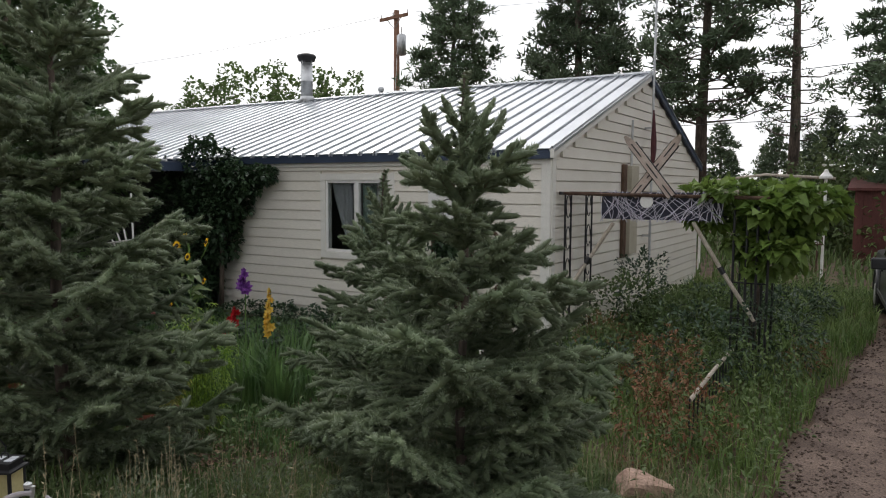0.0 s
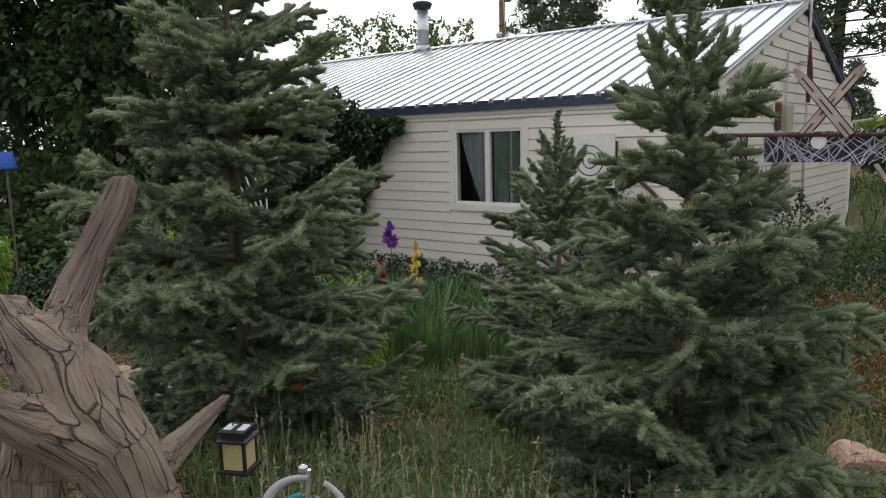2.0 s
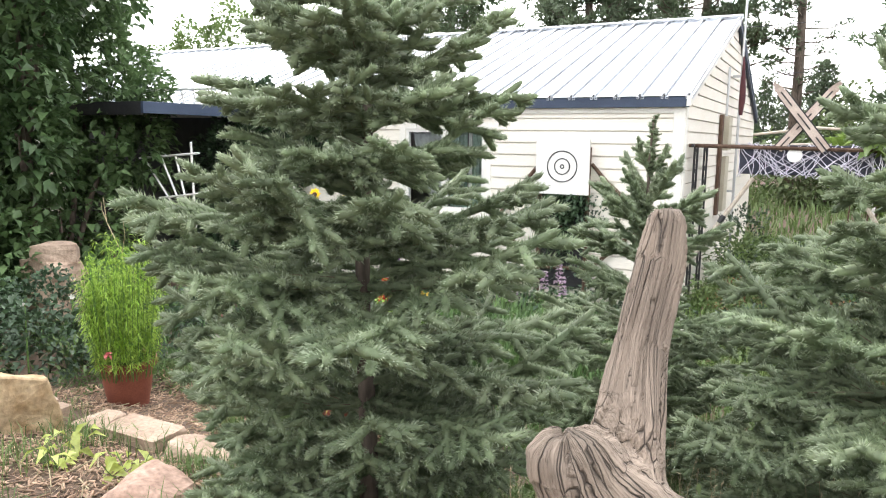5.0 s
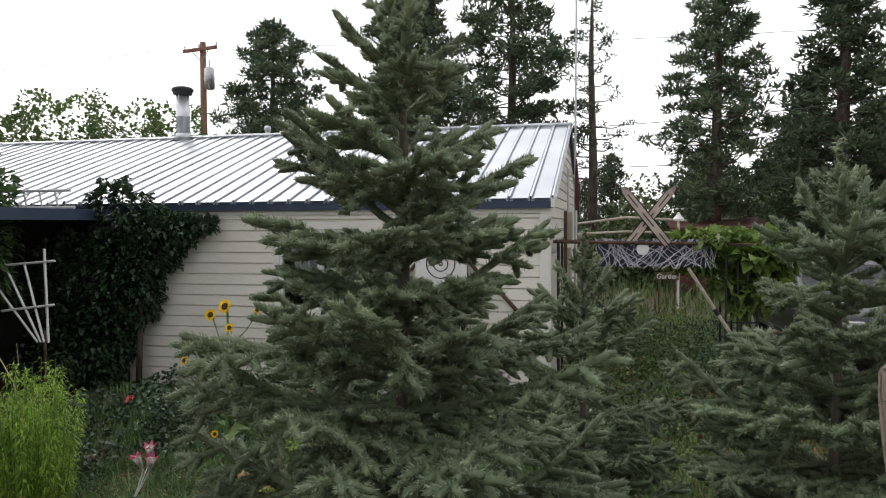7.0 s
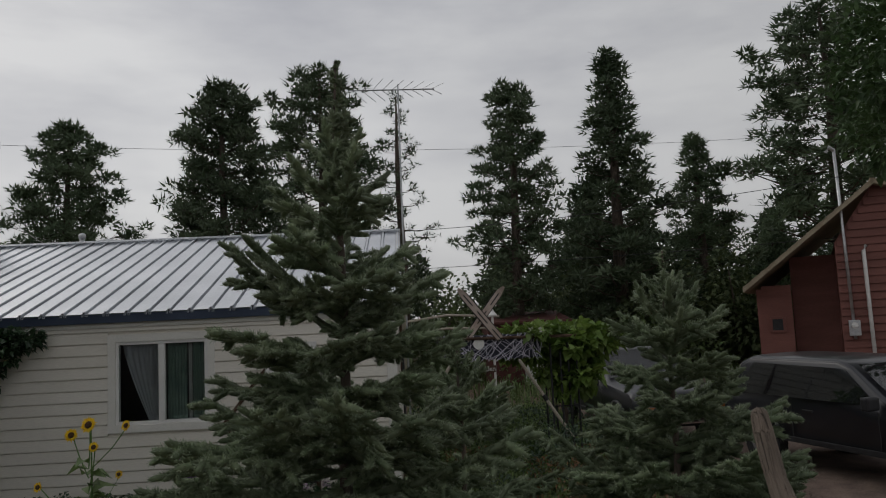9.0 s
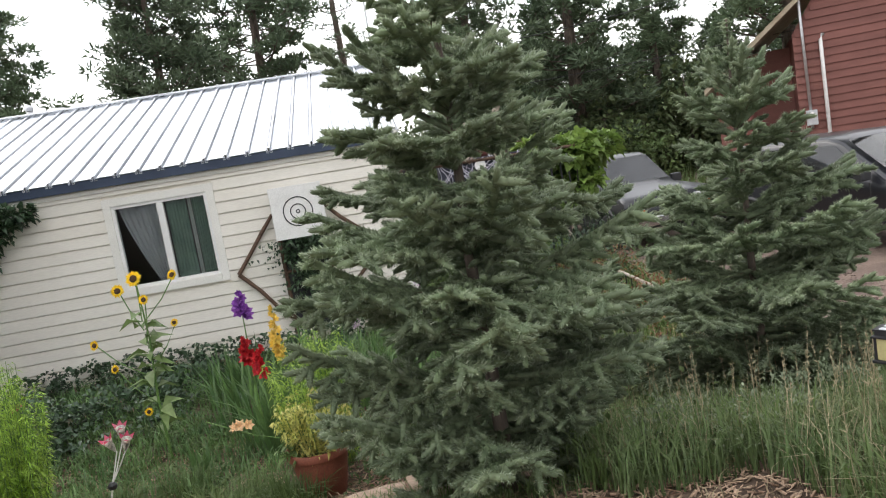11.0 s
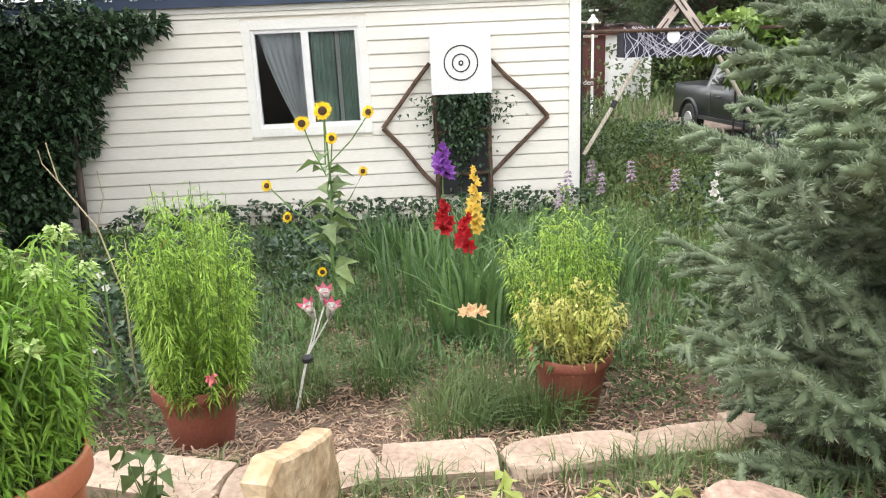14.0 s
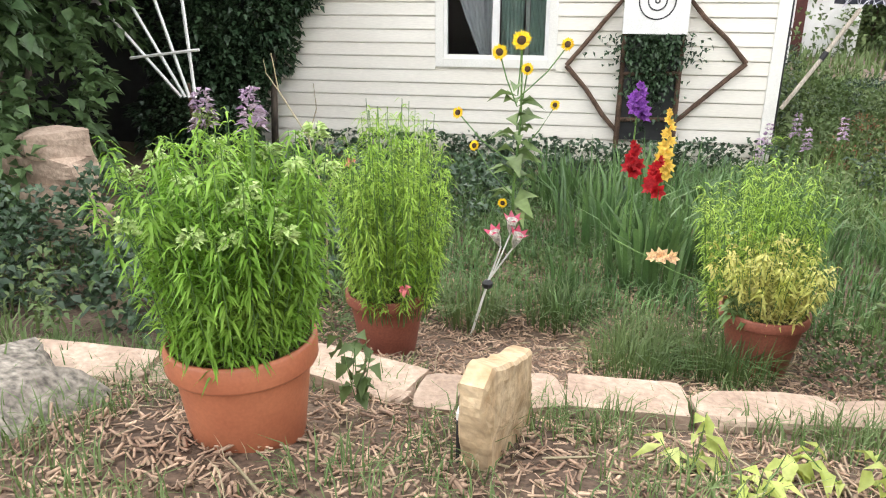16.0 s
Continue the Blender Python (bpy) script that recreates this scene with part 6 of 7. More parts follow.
def spinner():
    x, y, z = 2.025, -8.235, 1.405
    g0 = gz(x, y)
    t = thing("garden_spinner", "garden wind spinner with pale and teal metal rings", "garden ornament", (x, y, z))
    t.rotation_euler = (0, 0, radians(36))

    def hoop(r, w, a0, a1, m, lab):
        bm = bmesh.new()
        n = 36
        rows = []
        for k in range(n + 1):
            a = a0 + (a1 - a0) * k / n
            ww = w * (0.35 + 0.65 * math.sin(math.pi * min(max(k / n, 0.04), 0.96)) ** 0.5)
            rows.append([bm.verts.new((rr * math.cos(a), yy, rr * math.sin(a))) for rr, yy in ((r - ww / 2, -0.004), (r + ww / 2, -0.01), (r + ww / 2, -0.006), (r - ww / 2, 0.0))])
        for r0, r1 in zip(rows, rows[1:]):
            for k in range(4):
                bm.faces.new((r0[k], r0[(k + 1) % 4], r1[(k + 1) % 4], r1[k]))
        bm.faces.new(rows[0][::-1]); bm.faces.new(rows[-1])
        bmesh.ops.recalc_face_normals(bm, faces=bm.faces)
        part("hoop", bm, m, t, lab, smooth=True)
    hoop(0.098, 0.026, 1.45, 1.45 + 5.9, M_PALE, "pale lilac hoop")
    hoop(0.055, 0.026, 1.7, 1.7 + 5.7, M_TEAL, "teal hoop")
    part("hub", lathe(bmesh.new(), [(0.003, -0.012), (0.02, -0.008), (0.02, 0.008), (0.003, 0.012)], 16), M_GALV, t)
    part("spindle", new_tube([(0, 0, 0.0), (0.008, 0, 0.06), (0.012, 0, 0.115)], [0.005, 0.006, 0.007], 6), M_GALV, t)
    part("knob", lathe(bmesh.new(), [(0.004, 0.108), (0.011, 0.113), (0.011, 0.122), (0.004, 0.127)], 10), M_GALV, t)
    part("stake", new_tube([(0, 0.012, 0.0), (0, 0.012, g0 - z - 0.1)], 0.006, 6), M_GALV, t)


spinner()

M_PETALP = mat("white to pink fabric petal", (0.70, 0.08, 0.20), (0.80, 0.30, 0.40), 14, 0.6, bump=0, rand=0.2, speck=0.1, translucent=0.3)
M_WPETAL = mat("white petals", (0.72, 0.70, 0.66), (0.82, 0.80, 0.76), 20, 0.6, bump=0, rand=0.1, translucent=0.3)
M_GREENSTEM = mat("green stem", (0.08, 0.16, 0.04), (0.14, 0.24, 0.06), 6, 0.6, bump=0.1)


def trumpet(bm, base, d, length, r, throat=False):
    """A lily trumpet of six petals that open outwards."""
    d = Vector(d).normalized(); a = d.orthogonal().normalized(); b = d.cross(a)
    for k in range(6):
        th = k * math.tau / 6
        rad = a * math.cos(th) + b * math.sin(th); tan = d.cross(rad)
        pr = [(0, 0.006, 0.006), (0.45, 0.02, 0.5), (0.8, 0.6, 0.42), (1.0, 1.15, 0.02)]
        rows = [[bm.verts.new(Vector(base) + d * length * u + rad * r * o + tan * r * w * s) for s in (-1, 0, 1)] for u, o, w in pr]
        for j, (r0, r1) in enumerate(zip(rows, rows[1:])):
            for i in (0, 1):
                bm.faces.new((r0[i], r0[i + 1], r1[i + 1], r1[i])).material_index = int(throat and j < 2)


def solar_lily():
    bx, by = -2.9, -5.23
    t = thing("solar_lily_light", "pink and white solar lily stake light in the mulch", "garden light", (bx, by, gz(bx, by)))
    part("stake", new_tube([(0, 0, -0.05), (0.11, 0.01, 0.36)], 0.008, 8), M_WHITE, t, "silvery steel stake")
    part("solar_box", lathe(bmesh.new(), [(0.012, 0.33), (0.028, 0.335), (0.034, 0.35), (0.034, 0.365), (0.014, 0.385)], 14, 0.11, 0.01), M_BLACK, t, "black solar cell collar")
    for k, (x, y, z) in enumerate(((0.185, 0.03, 0.60), (0.235, 0.05, 0.67), (0.255, 0.0, 0.60))):
        part("stem", new_tube([(0.11, 0.01, 0.37), (0.145 + 0.015 * k, 0.02, 0.47), (x, y, z)], 0.005, 6), M_WHITE, t)
        bm = bmesh.new()
        trumpet(bm, (x, y, z - 0.01), ((-0.35, 0.1, 0.3)[k], -0.2, 0.9), 0.15, 0.052, True)
        bmesh.ops.solidify(bm, geom=bm.faces[:], thickness=0.002)
        part("flower", bm, M_PETALP, t).data.materials.append(M_WPETAL)


solar_lily()


# ---- rocks and stone edging ----
def rock(name, label, pts_seed, at, size, material, rot=(0, 0, 0), rough=0.12, category="rock", group="", cut=0.35, sub=4, far=(0.75, 1.15), taper=0.0, foot=0.0):
    """An angular stone: a lump cut by a few planes, then roughened."""
    g = random.Random(pts_seed)
    bm = bmesh.new()
    bmesh.ops.create_cube(bm, size=2)
    bmesh.ops.subdivide_edges(bm, edges=bm.edges[:], cuts=sub + 2, use_grid_fill=True)
    planes = [(Vector((g.gauss(0, 1), g.gauss(0, 1), g.gauss(0, 1))).normalized(), g.uniform(*far)) for _ in range(8)]
    off = Vector((pts_seed * 2.3, 0, 0))
    for v in bm.verts:
        p = v.co.copy()
        for n_, d_ in planes:
            e = p.dot(n_) - d_
            if e > 0:
                p -= n_ * e * (1 - cut * 0.4)
        p += p.normalized() * rough * (noise.noise(p * 1.7 + off) + 0.4 * noise.noise(p * 5 + off))
        if p.z > 0:
            p.z *= 1 - taper * (p.x + 1) / 2
        elif foot:
            p.x *= 1 + foot * p.z; p.y *= 1 + foot * p.z
        v.co = Vector((p.x * size[0] / 2, p.y * size[1] / 2, p.z * size[2] / 2))
    ob = part(name, bm, material)
    ob.matrix_basis = Matrix.Translation(at) @ Euler([radians(a) for a in rot]).to_matrix().to_4x4()
    return tagged(ob, label, category, group)


def edging():
    row = [((-3.54, -6.42), (-2.93, -6.6), 0.15), ((-2.9, -6.62), (-2.72, -6.63), 0.1), ((-2.5, -6.58), (-2.29, -6.5), 0.13), ((-2.27, -6.5), (-1.79, -6.5), 0.15), ((-1.76, -6.49), (-1.16, -6.36), 0.14), ((-1.13, -6.34), (-0.68, -6.3), 0.13), ((-0.66, -6.22), (-0.3, -6.2), 0.13), ((-4.75, -6.72), (-4.15, -6.66), 0.12), ((-4.12, -6.64), (-3.62, -6.48), 0.12)]
    for k, (a, b, h) in enumerate(row):
        dx, dy = b[0] - a[0], b[1] - a[1]
        l = math.hypot(dx, dy)
        x, y = (a[0] + b[0]) / 2, (a[1] + b[1]) / 2
        rock("edging_stone", "flat pale sandstone block edging the flower bed", 40 + k, (x, y - 0.06, gz(x, y) + h * 0.28), (l * 1.02, 0.26, h * 1.05), M_STONE, (R.uniform(-4, 4), R.uniform(-4, 4), math.degrees(math.atan2(dy, dx))), 0.045, "stone", "bed edging stones", far=(1.15, 1.5))


M_LICHEN = mat("lichened brown sandstone", (0.12, 0.10, 0.082), (0.28, 0.25, 0.205), 7, 0.9, bump=0.7, bscale=35, rand=0.15, speck=0.6)
edging()


def standing_slab():
    """A split plate of stone on edge: broad flat faces, chipped rim."""
    rim = [(-0.13, -0.12), (-0.24, 0.14), (-0.34, 0.43), (-0.335, 0.50), (-0.25, 0.53), (-0.05, 0.445), (0.14, 0.37), (0.25, 0.34), (0.31, 0.16), (0.34, -0.12)]
    bm = bmesh.new()
    pts = []
    for a, b in zip(rim, rim[1:] + rim[:1]):
        n = max(2, int(math.dist(a, b) / 0.035))
        pts += [(a[0] + (b[0] - a[0]) * k / n, a[1] + (b[1] - a[1]) * k / n) for k in range(n)]
    c = (0.02, 0.17)
    layers = []
    for side, f in ((-1, 0.0), (-1, 0.2), (-1, 0.4), (-1, 0.6), (-1, 0.8), (-1, 0.95), (-1, 1.0), (1, 1.0), (1, 0.95), (1, 0.8), (1, 0.6), (1, 0.4), (1, 0.2), (1, 0.0)):
        row = []
        for k, (u, z) in enumerate(pts):
            uu, zz = c[0] + (u - c[0]) * f, c[1] + (z - c[1]) * f
            q = noise.noise(Vector((uu * 6, zz * 6, side * 3))) * 0.014 + noise.noise(Vector((uu * 20, zz * 20, side))) * 0.005
            e = 1 + 0.05 * noise.noise(Vector((u * 14, z * 14, 5 + side * 0.4))) * f
            d = (0.055 - (0.012 if f == 1.0 else 0.0)) * (0.8 + 0.5 * min(0.4, max(0, z)))
            row.append(bm.verts.new((c[0] + (u - c[0]) * f * e, side * (d + q) * (1 - 0.25 * max(0, z)), c[1] + (z - c[1]) * f * e)))
        layers.append(row)
    n = len(pts)
    for r0, r1 in zip(layers, layers[1:]):
        for k in range(n):
            bm.faces.new((r0[k], r0[(k + 1) % n], r1[(k + 1) % n], r1[k]))
    bmesh.ops.remove_doubles(bm, verts=bm.verts, dist=0.0005)
    bmesh.ops.recalc_face_normals(bm, faces=bm.faces)
    ob = part("standing_slab", bm, M_SLAB)
    ob.matrix_basis = Matrix.Translation((-2.52, -7.14, gz(-2.5, -7.14) - 0.055)) @ Euler((radians(3), 0, radians(79))).to_matrix().to_4x4()
    tagged(ob, "upright golden sandstone slab set in the ground", "rock")
    t = thing("solar_path_light", "small black solar light tucked behind the slab", "garden light", (-2.60, -7.30, gz(-2.6, -7.3)))
    part("housing", new_box(-0.03, 0.03, -0.025, 0.025, -0.02, 0.17, bevel=0.006), M_BLACK, t)
    part("solar_panel", new_box(-0.03, 0.03, -0.025, 0.025, 0.172, 0.2, bevel=0.004), M_WHITE, t, "pale grey solar top")


standing_slab()
rock("round_boulder", "rounded pinkish boulder beside the path", 14, (-1.0, -7.36, 0.60), (0.38, 0.32, 0.28), M_PINKROCK, (3, 0, 10), 0.1)
rock("flat_rock", "flat lichened grey rock in the chips", 15, (-4.27, -7.38, 0.60), (0.62, 0.46, 0.26), M_LICHEN, (4, 14, 24), 0.05, cut=0.05, far=(0.6, 0.95))
rock("flat_rock", "flat lichened grey rock in the chips", 16, (-4.6, -7.1, 0.58), (0.5, 0.4, 0.22), M_LICHEN, (-4, 8, 70), 0.05, cut=0.05, far=(0.6, 0.95))
rock("red_rock", "reddish rock at the foot of the spruce", 17, (2.52, -4.2, 0.09), (0.36, 0.32, 0.34), M_PINKROCK, (0, 12, 30), 0.1)
for k, (w, d, h, z, a) in enumerate(((0.66, 0.55, 0.30, 0.16, 10), (0.58, 0.5, 0.26, 0.42, 35), (0.62, 0.46, 0.24, 0.65, 5), (0.5, 0.42, 0.22, 0.86, 50))):
    rock("stacked_stone", "flat pale stone in a stack beside the porch", 60 + k, (-6.68 + 0.03 * (k % 2), -4.0, z), (w, d, h), M_STONE, (0, 0, a), 0.06, "stone", "stones stacked by the porch", cut=0.1, far=(1.1, 1.4))


# ---- pots and plants ----
def pot(label, x, y, z, r, h, clay=M_TERRA):
    t = thing("flower_pot", label, "flower pot", (x, y, z), group="terracotta pots")
    part("body", lathe(bmesh.new(), [(r * 0.64, 0), (r * 0.66, 0.015), (r * 0.90, h * 0.85), (r * 0.905, h * 0.86), (r * 0.86, h * 0.87), (r * 0.84, h * 0.85)], 40), clay, t, smooth=True)
    bm = bmesh.new()
    prof = [(r * 0.90, h * 0.84), (r * 0.985, h * 0.845), (r * 1.0, h * 0.86), (r * 1.0, h * 0.98), (r * 0.98, h), (r * 0.94, h), (r * 0.92, h * 0.97), (r * 0.87, h * 0.8)]
    rings = [[bm.verts.new((q * math.cos(k * math.tau / 40), q * math.sin(k * math.tau / 40), zz)) for k in range(40)] for q, zz in prof]
    for r0, r1 in zip(rings, rings[1:] + rings[:1]):
        for k in range(40):
            bm.faces.new((r0[k], r0[(k + 1) % 40], r1[(k + 1) % 40], r1[k]))
    part("rim", bm, clay, t, "rolled rim", smooth=True)
    part("potting_soil", lathe(bmesh.new(), [(r * 0.86, h * 0.78), (r * 0.88, h * 0.9), (r * 0.4, h * 0.93), (0.01, h * 0.94)], 32), M_SOIL, t, "dark potting soil")
    return t


def herb(name, label, x, y, z, r0, r1, h, stems, leafn, ll, lw, material, heads=None, category="plant"):
    """Many leafy stems fanning up from a pot."""
    t = thing(name, label, category, (x, y, z))
    A, B, P, D, tips = [], [], [], [], []
    for k in range(stems):
        a, q = RG.uniform(0, 6.283), RG.uniform() ** 0.5
        p = np.array((math.cos(a) * q * r0, math.sin(a) * q * r0, 0.0))
        e = np.array((math.cos(a) * q * r1 + RG.normal(scale=0.03), math.sin(a) * q * r1 + RG.normal(scale=0.03), h * RG.uniform(0.72, 1.08) * (1 - 0.22 * q * q)))
        mid = (p + e) / 2 + np.array((p[0] - e[0], p[1] - e[1], 0)) * -0.12
        for s, u in ((p, mid), (mid, e)):
            A.append(s); B.append(u)
        tips.append(e)
        for i in range(leafn):
            f = RG.uniform(0.12, 1.0)
            c = p * (1 - f) ** 2 + 2 * mid * f * (1 - f) + e * f * f
            an = RG.uniform(0, 6.283)
            P.append(c); D.append((math.cos(an), math.sin(an), RG.uniform(-0.55, 0.6)))
    n = len(P)
    V, F = leaves(np.array(P), np.array(D), RG.uniform(0.6, 1.25, n) * ll, RG.uniform(0.7, 1.2, n) * lw, droop=0.45)
    o = new("leaves", raw_mesh("leaves", V, F, [material])); o.parent = t
    tagged(o, kind="stuff")
    for k in range(0, len(A), 2):
        V, F = sticks(np.array(A[k:k + 2]), np.array(B[k:k + 2]), 0.0028)
        o = new("stem", raw_mesh("stem", V, F, [M_GREENSTEM])); o.parent = t
    return t, tips


M_LAV = mat("lavender bee balm tiers", (0.28, 0.18, 0.29), (0.46, 0.38, 0.42), 25, 0.7, bump=0, rand=0.3, translucent=0.3)
M_PALEG = mat("pale green bracts", (0.32, 0.45, 0.13), (0.52, 0.63, 0.27), 25, 0.6, bump=0, rand=0.3, translucent=0.3)
M_RED = mat("crimson petals", (0.45, 0.01, 0.02), (0.62, 0.03, 0.04), 20, 0.55, bump=0, rand=0.3, speck=0.2, translucent=0.3)
M_YEL = mat("golden yellow petals", (0.80, 0.58, 0.10), (0.88, 0.72, 0.22), 20, 0.55, bump=0, rand=0.2, speck=0.15, translucent=0.3)
M_SUNY = mat("sunflower petals", (0.80, 0.52, 0.01), (0.88, 0.64, 0.03), 20, 0.55, bump=0, rand=0.2, speck=0.15, translucent=0.3)
M_SUNC = mat("brown sunflower disc", (0.035, 0.018, 0.008), (0.09, 0.05, 0.02), 90, 0.9, bump=0.8, bscale=200)
M_PURPLE = mat("purple petals", (0.22, 0.06, 0.34), (0.34, 0.12, 0.46), 20, 0.55, bump=0, rand=0.3, translucent=0.3)
M_PEACH = mat("peach daylily petals", (0.85, 0.60, 0.36), (0.92, 0.75, 0.52), 20, 0.55, bump=0, rand=0.2, translucent=0.3)
M_PINK = mat("coral pink petals", (0.70, 0.16, 0.18), (0.80, 0.28, 0.28), 20, 0.6, bump=0, rand=0.2, translucent=0.3)


def tiered_spike(t, p, h, material, nm="flower_spike", tiers=5, size=0.045):
    """Whorls of small florets and bracts one above another."""
    P, D = [], []
    for k in range(tiers):
        zz = h * k / tiers
        for i in range(16):
            a = RG.uniform(0, 6.283)
            P.append((p[0] + 0.012 * math.cos(a), p[1] + 0.012 * math.sin(a), p[2] + zz + RG.uniform(-0.008, 0.008)))
            D.append((math.cos(a), math.sin(a), RG.uniform(-0.1, 0.9)))
    V, F = leaves(np.array(P), np.array(D), np.linspace(size, size * 0.5, len(P)), size * 0.4)
    o = new(nm, raw_mesh(nm, V, F, [material])); o.parent = t
    return o


PA, PB, PC = (-3.39, -7.25), (-3.33, -5.66), (-1.25, -5.5)
pot("large terracotta pot of tall bright green herbs", PA[0], PA[1], 0.38, 0.258, 0.60)
pot("terracotta pot half hidden by feathery green plants", PB[0] + 0.02, PB[1], 0.08, 0.235, 0.41, M_TERRA_DARK)
pot("terracotta pot with yellowing bushy herbs", PC[0], PC[1], 0.09, 0.232, 0.38, M_TERRA_DARK)
hA, tipsA = herb("potted_herbs", "dense bright green leafy herbs filling the pot", PA[0], PA[1], 0.90, 0.21, 0.355, 0.80, 150, 76, 0.066, 0.0115, M_LEAF)
for k, (x, y, z, m) in enumerate(((-0.06, 0.02, 0.78, M_LAV), (0.13, -0.04, 0.80, M_LAV), (0.30, 0.03, 0.76, M_PALEG), (-0.33, 0.0, 0.6, M_PALEG), (-0.05, -0.15, 0.62, M_PALEG), (0.14, -0.12, 0.6, M_PALEG), (0.28, -0.2, 0.5, M_PALEG), (-0.22, -0.22, 0.5, M_PALEG))):
    part("stem", new_tube([(x * 0.5, y, 0.2), (x, y, z)], 0.004, 5), M_GREENSTEM, hA)
    tiered_spike(hA, (x, y, z), 0.13 if m is M_LAV else 0.05, m, "bee_balm_head", 5 if m is M_LAV else 3, 0.048)
for k in range(16):
    x, y, z = tipsA[5 * k]
    tiered_spike(hA, (x, y, z - 0.02), 0.035, M_PALEG, "pale_bract", 3, 0.04)
hB, _ = herb("potted_tall_plant", "tall narrow column of fine bright green foliage", PB[0] + 0.07, PB[1] - 0.03, 0.36, 0.22, 0.34, 1.14, 135, 66, 0.062, 0.009, M_FEATHER)
tr = part("pink_flower", bmesh.new(), M_PINK, hB)
P_, D_ = np.tile(np.array((0.13, -0.27, 0.26)), (14, 1)), unit(RG.normal(size=(14, 3)) + np.array((0, -0.6, 0.3)))
V_, F_ = leaves(P_, D_, 0.04, 0.03)
tr.data = raw_mesh("pink_flower", V_, F_, [M_PINK])
hC, _ = herb("potted_yellow_herbs", "bushy yellowing herbs spilling over the pot", PC[0], PC[1], 0.40, 0.17, 0.32, 0.46, 75, 38, 0.05, 0.016, M_LEAFY)
herb("tall_grassy_plant", "tall fine light green foliage behind the pot", PC[0] + 0.02, PC[1] + 0.45, 0.1, 0.2, 0.36, 1.15, 90, 52, 0.07, 0.010, M_FEATHER)
herb("dark_leaf_plant", "dark green leaves spilling over the pot rim", PC[0] - 0.12, PC[1] - 0.1, 0.42, 0.06, 0.16, 0.18, 12, 12, 0.09, 0.03, M_WEED)
herb("big_leaf_plant", "broad-leaved weed beside the large pot", PA[0] + 0.33, PA[1] + 0.24, 0.62, 0.05, 0.12, 0.3, 5, 5, 0.085, 0.07, M_WEED)
for k, (x, y) in enumerate(((-1.85, -7.15), (-1.52, -7.05), (-1.7, -7.33), (-1.35, -7.2))):
    herb("lime_green_plant", "low lime green leafy plant in the grass", x, y, gz(x, y), 0.03, 0.15, 0.19, 4, 4, 0.11, 0.045, M_LIME)


def sunflower():
    x, y = -2.76, -3.85
    t = thing("sunflower", "branching sunflower with several yellow heads", "flower", (x, y, 0))
    part("stem", new_tube([(0, 0, 0), (-0.01, 0, 0.6), (0.03, 0, 1.15), (0.02, 0.0, 1.7)], [0.014, 0.012, 0.009, 0.006], 7), M_GREENSTEM, t)
    heads = [((0.02, -0.05, 1.73), 0.085), ((-0.14, -0.04, 1.645), 0.07), ((0.35, -0.03, 1.705), 0.06), ((0.07, -0.06, 1.53), 0.055), ((0.28, -0.02, 1.27), 0.045), ((-0.45, 0.0, 1.19), 0.055), ((-0.32, 0, 0.94), 0.05), ((-0.08, -0.1, 0.52), 0.045)]
    for k, (p, r) in enumerate((p, 0.9 * r) for p, r in heads):
        z0 = max(0.1, p[2] - 0.4)
        part("branch", new_tube([(0.0, 0, z0), (p[0] * 0.6, 0, z0 + 0.2), (p[0], p[1] + 0.03, p[2] - 0.01)], 0.0055, 5), M_GREENSTEM, t)
        turn = Matrix.Translation(p) @ Euler((radians(72), 0, radians(R.uniform(-25, 25)))).to_matrix().to_4x4()
        n = 22
        an = np.arange(n) * 6.283 / n
        for lay, (rr, ll) in enumerate(((0.40, 0.62), (0.35, 0.55))):
            a2 = an + lay * 0.14
            P = np.stack([np.cos(a2) * r * rr, np.sin(a2) * r * rr, np.full(n, 0.004 * lay)], 1)
            D = np.stack([np.cos(a2), np.sin(a2), RG.uniform(-0.1, 0.35, n)], 1)
            V, F = leaves(P, D, r * ll * RG.uniform(0.85, 1.15, n), r * 0.24, droop=0.0)
            o = new("petals", raw_mesh("petals", V, F, [M_SUNY])); o.parent = t; o.matrix_basis = turn
        o = part("disc", lathe(bmesh.new(), [(r * 0.42, -0.006), (r * 0.45, 0.004), (r * 0.36, 0.016), (0.004, 0.012)], 18), M_SUNC, t, "brown seed disc", smooth=True)
        o.matrix_basis = turn
    n = 34
    zz = RG.uniform(0.2, 1.45, n); an = RG.uniform(0, 6.283, n)
    V, F = leaves(np.stack([np.zeros(n), np.zeros(n), zz], 1), np.stack([np.cos(an), np.sin(an) * 0.6, RG.uniform(0, 0.5, n)], 1), RG.uniform(0.15, 0.30, n), RG.uniform(0.08, 0.14, n), droop=0.35)
    o = new("leaves", raw_mesh("leaves", V, F, [M_WEED])); o.parent = t


sunflower()


def gladiolus(label, x, y, top, length, material, lean=0.0, dens=13, r=0.05):
    t = thing("gladiolus", label, "flower", (x, y, gz(x, y)))
    H = top - gz(x, y)
    part("stem", new_tube([(0, 0, 0), (lean * 0.4, 0, H * 0.6), (lean, 0, H)], [0.008, 0.007, 0.004], 6), M_GREENSTEM, t)
    bm = bmesh.new()
    for k in range(dens):
        f = k / dens
        zz = H - length * f
        s = 0.45 + 0.55 * min(1, f * 1.6)
        trumpet(bm, (lean * zz / H, 0, zz), (R.uniform(-0.7, 0.7), -0.8 + R.uniform(-0.3, 0.5), 0.35), r * 1.4 * s, r * s)
    bmesh.ops.solidify(bm, geom=bm.faces[:], thickness=0.0015)
    part("blossoms", bm, material, t)
    return t


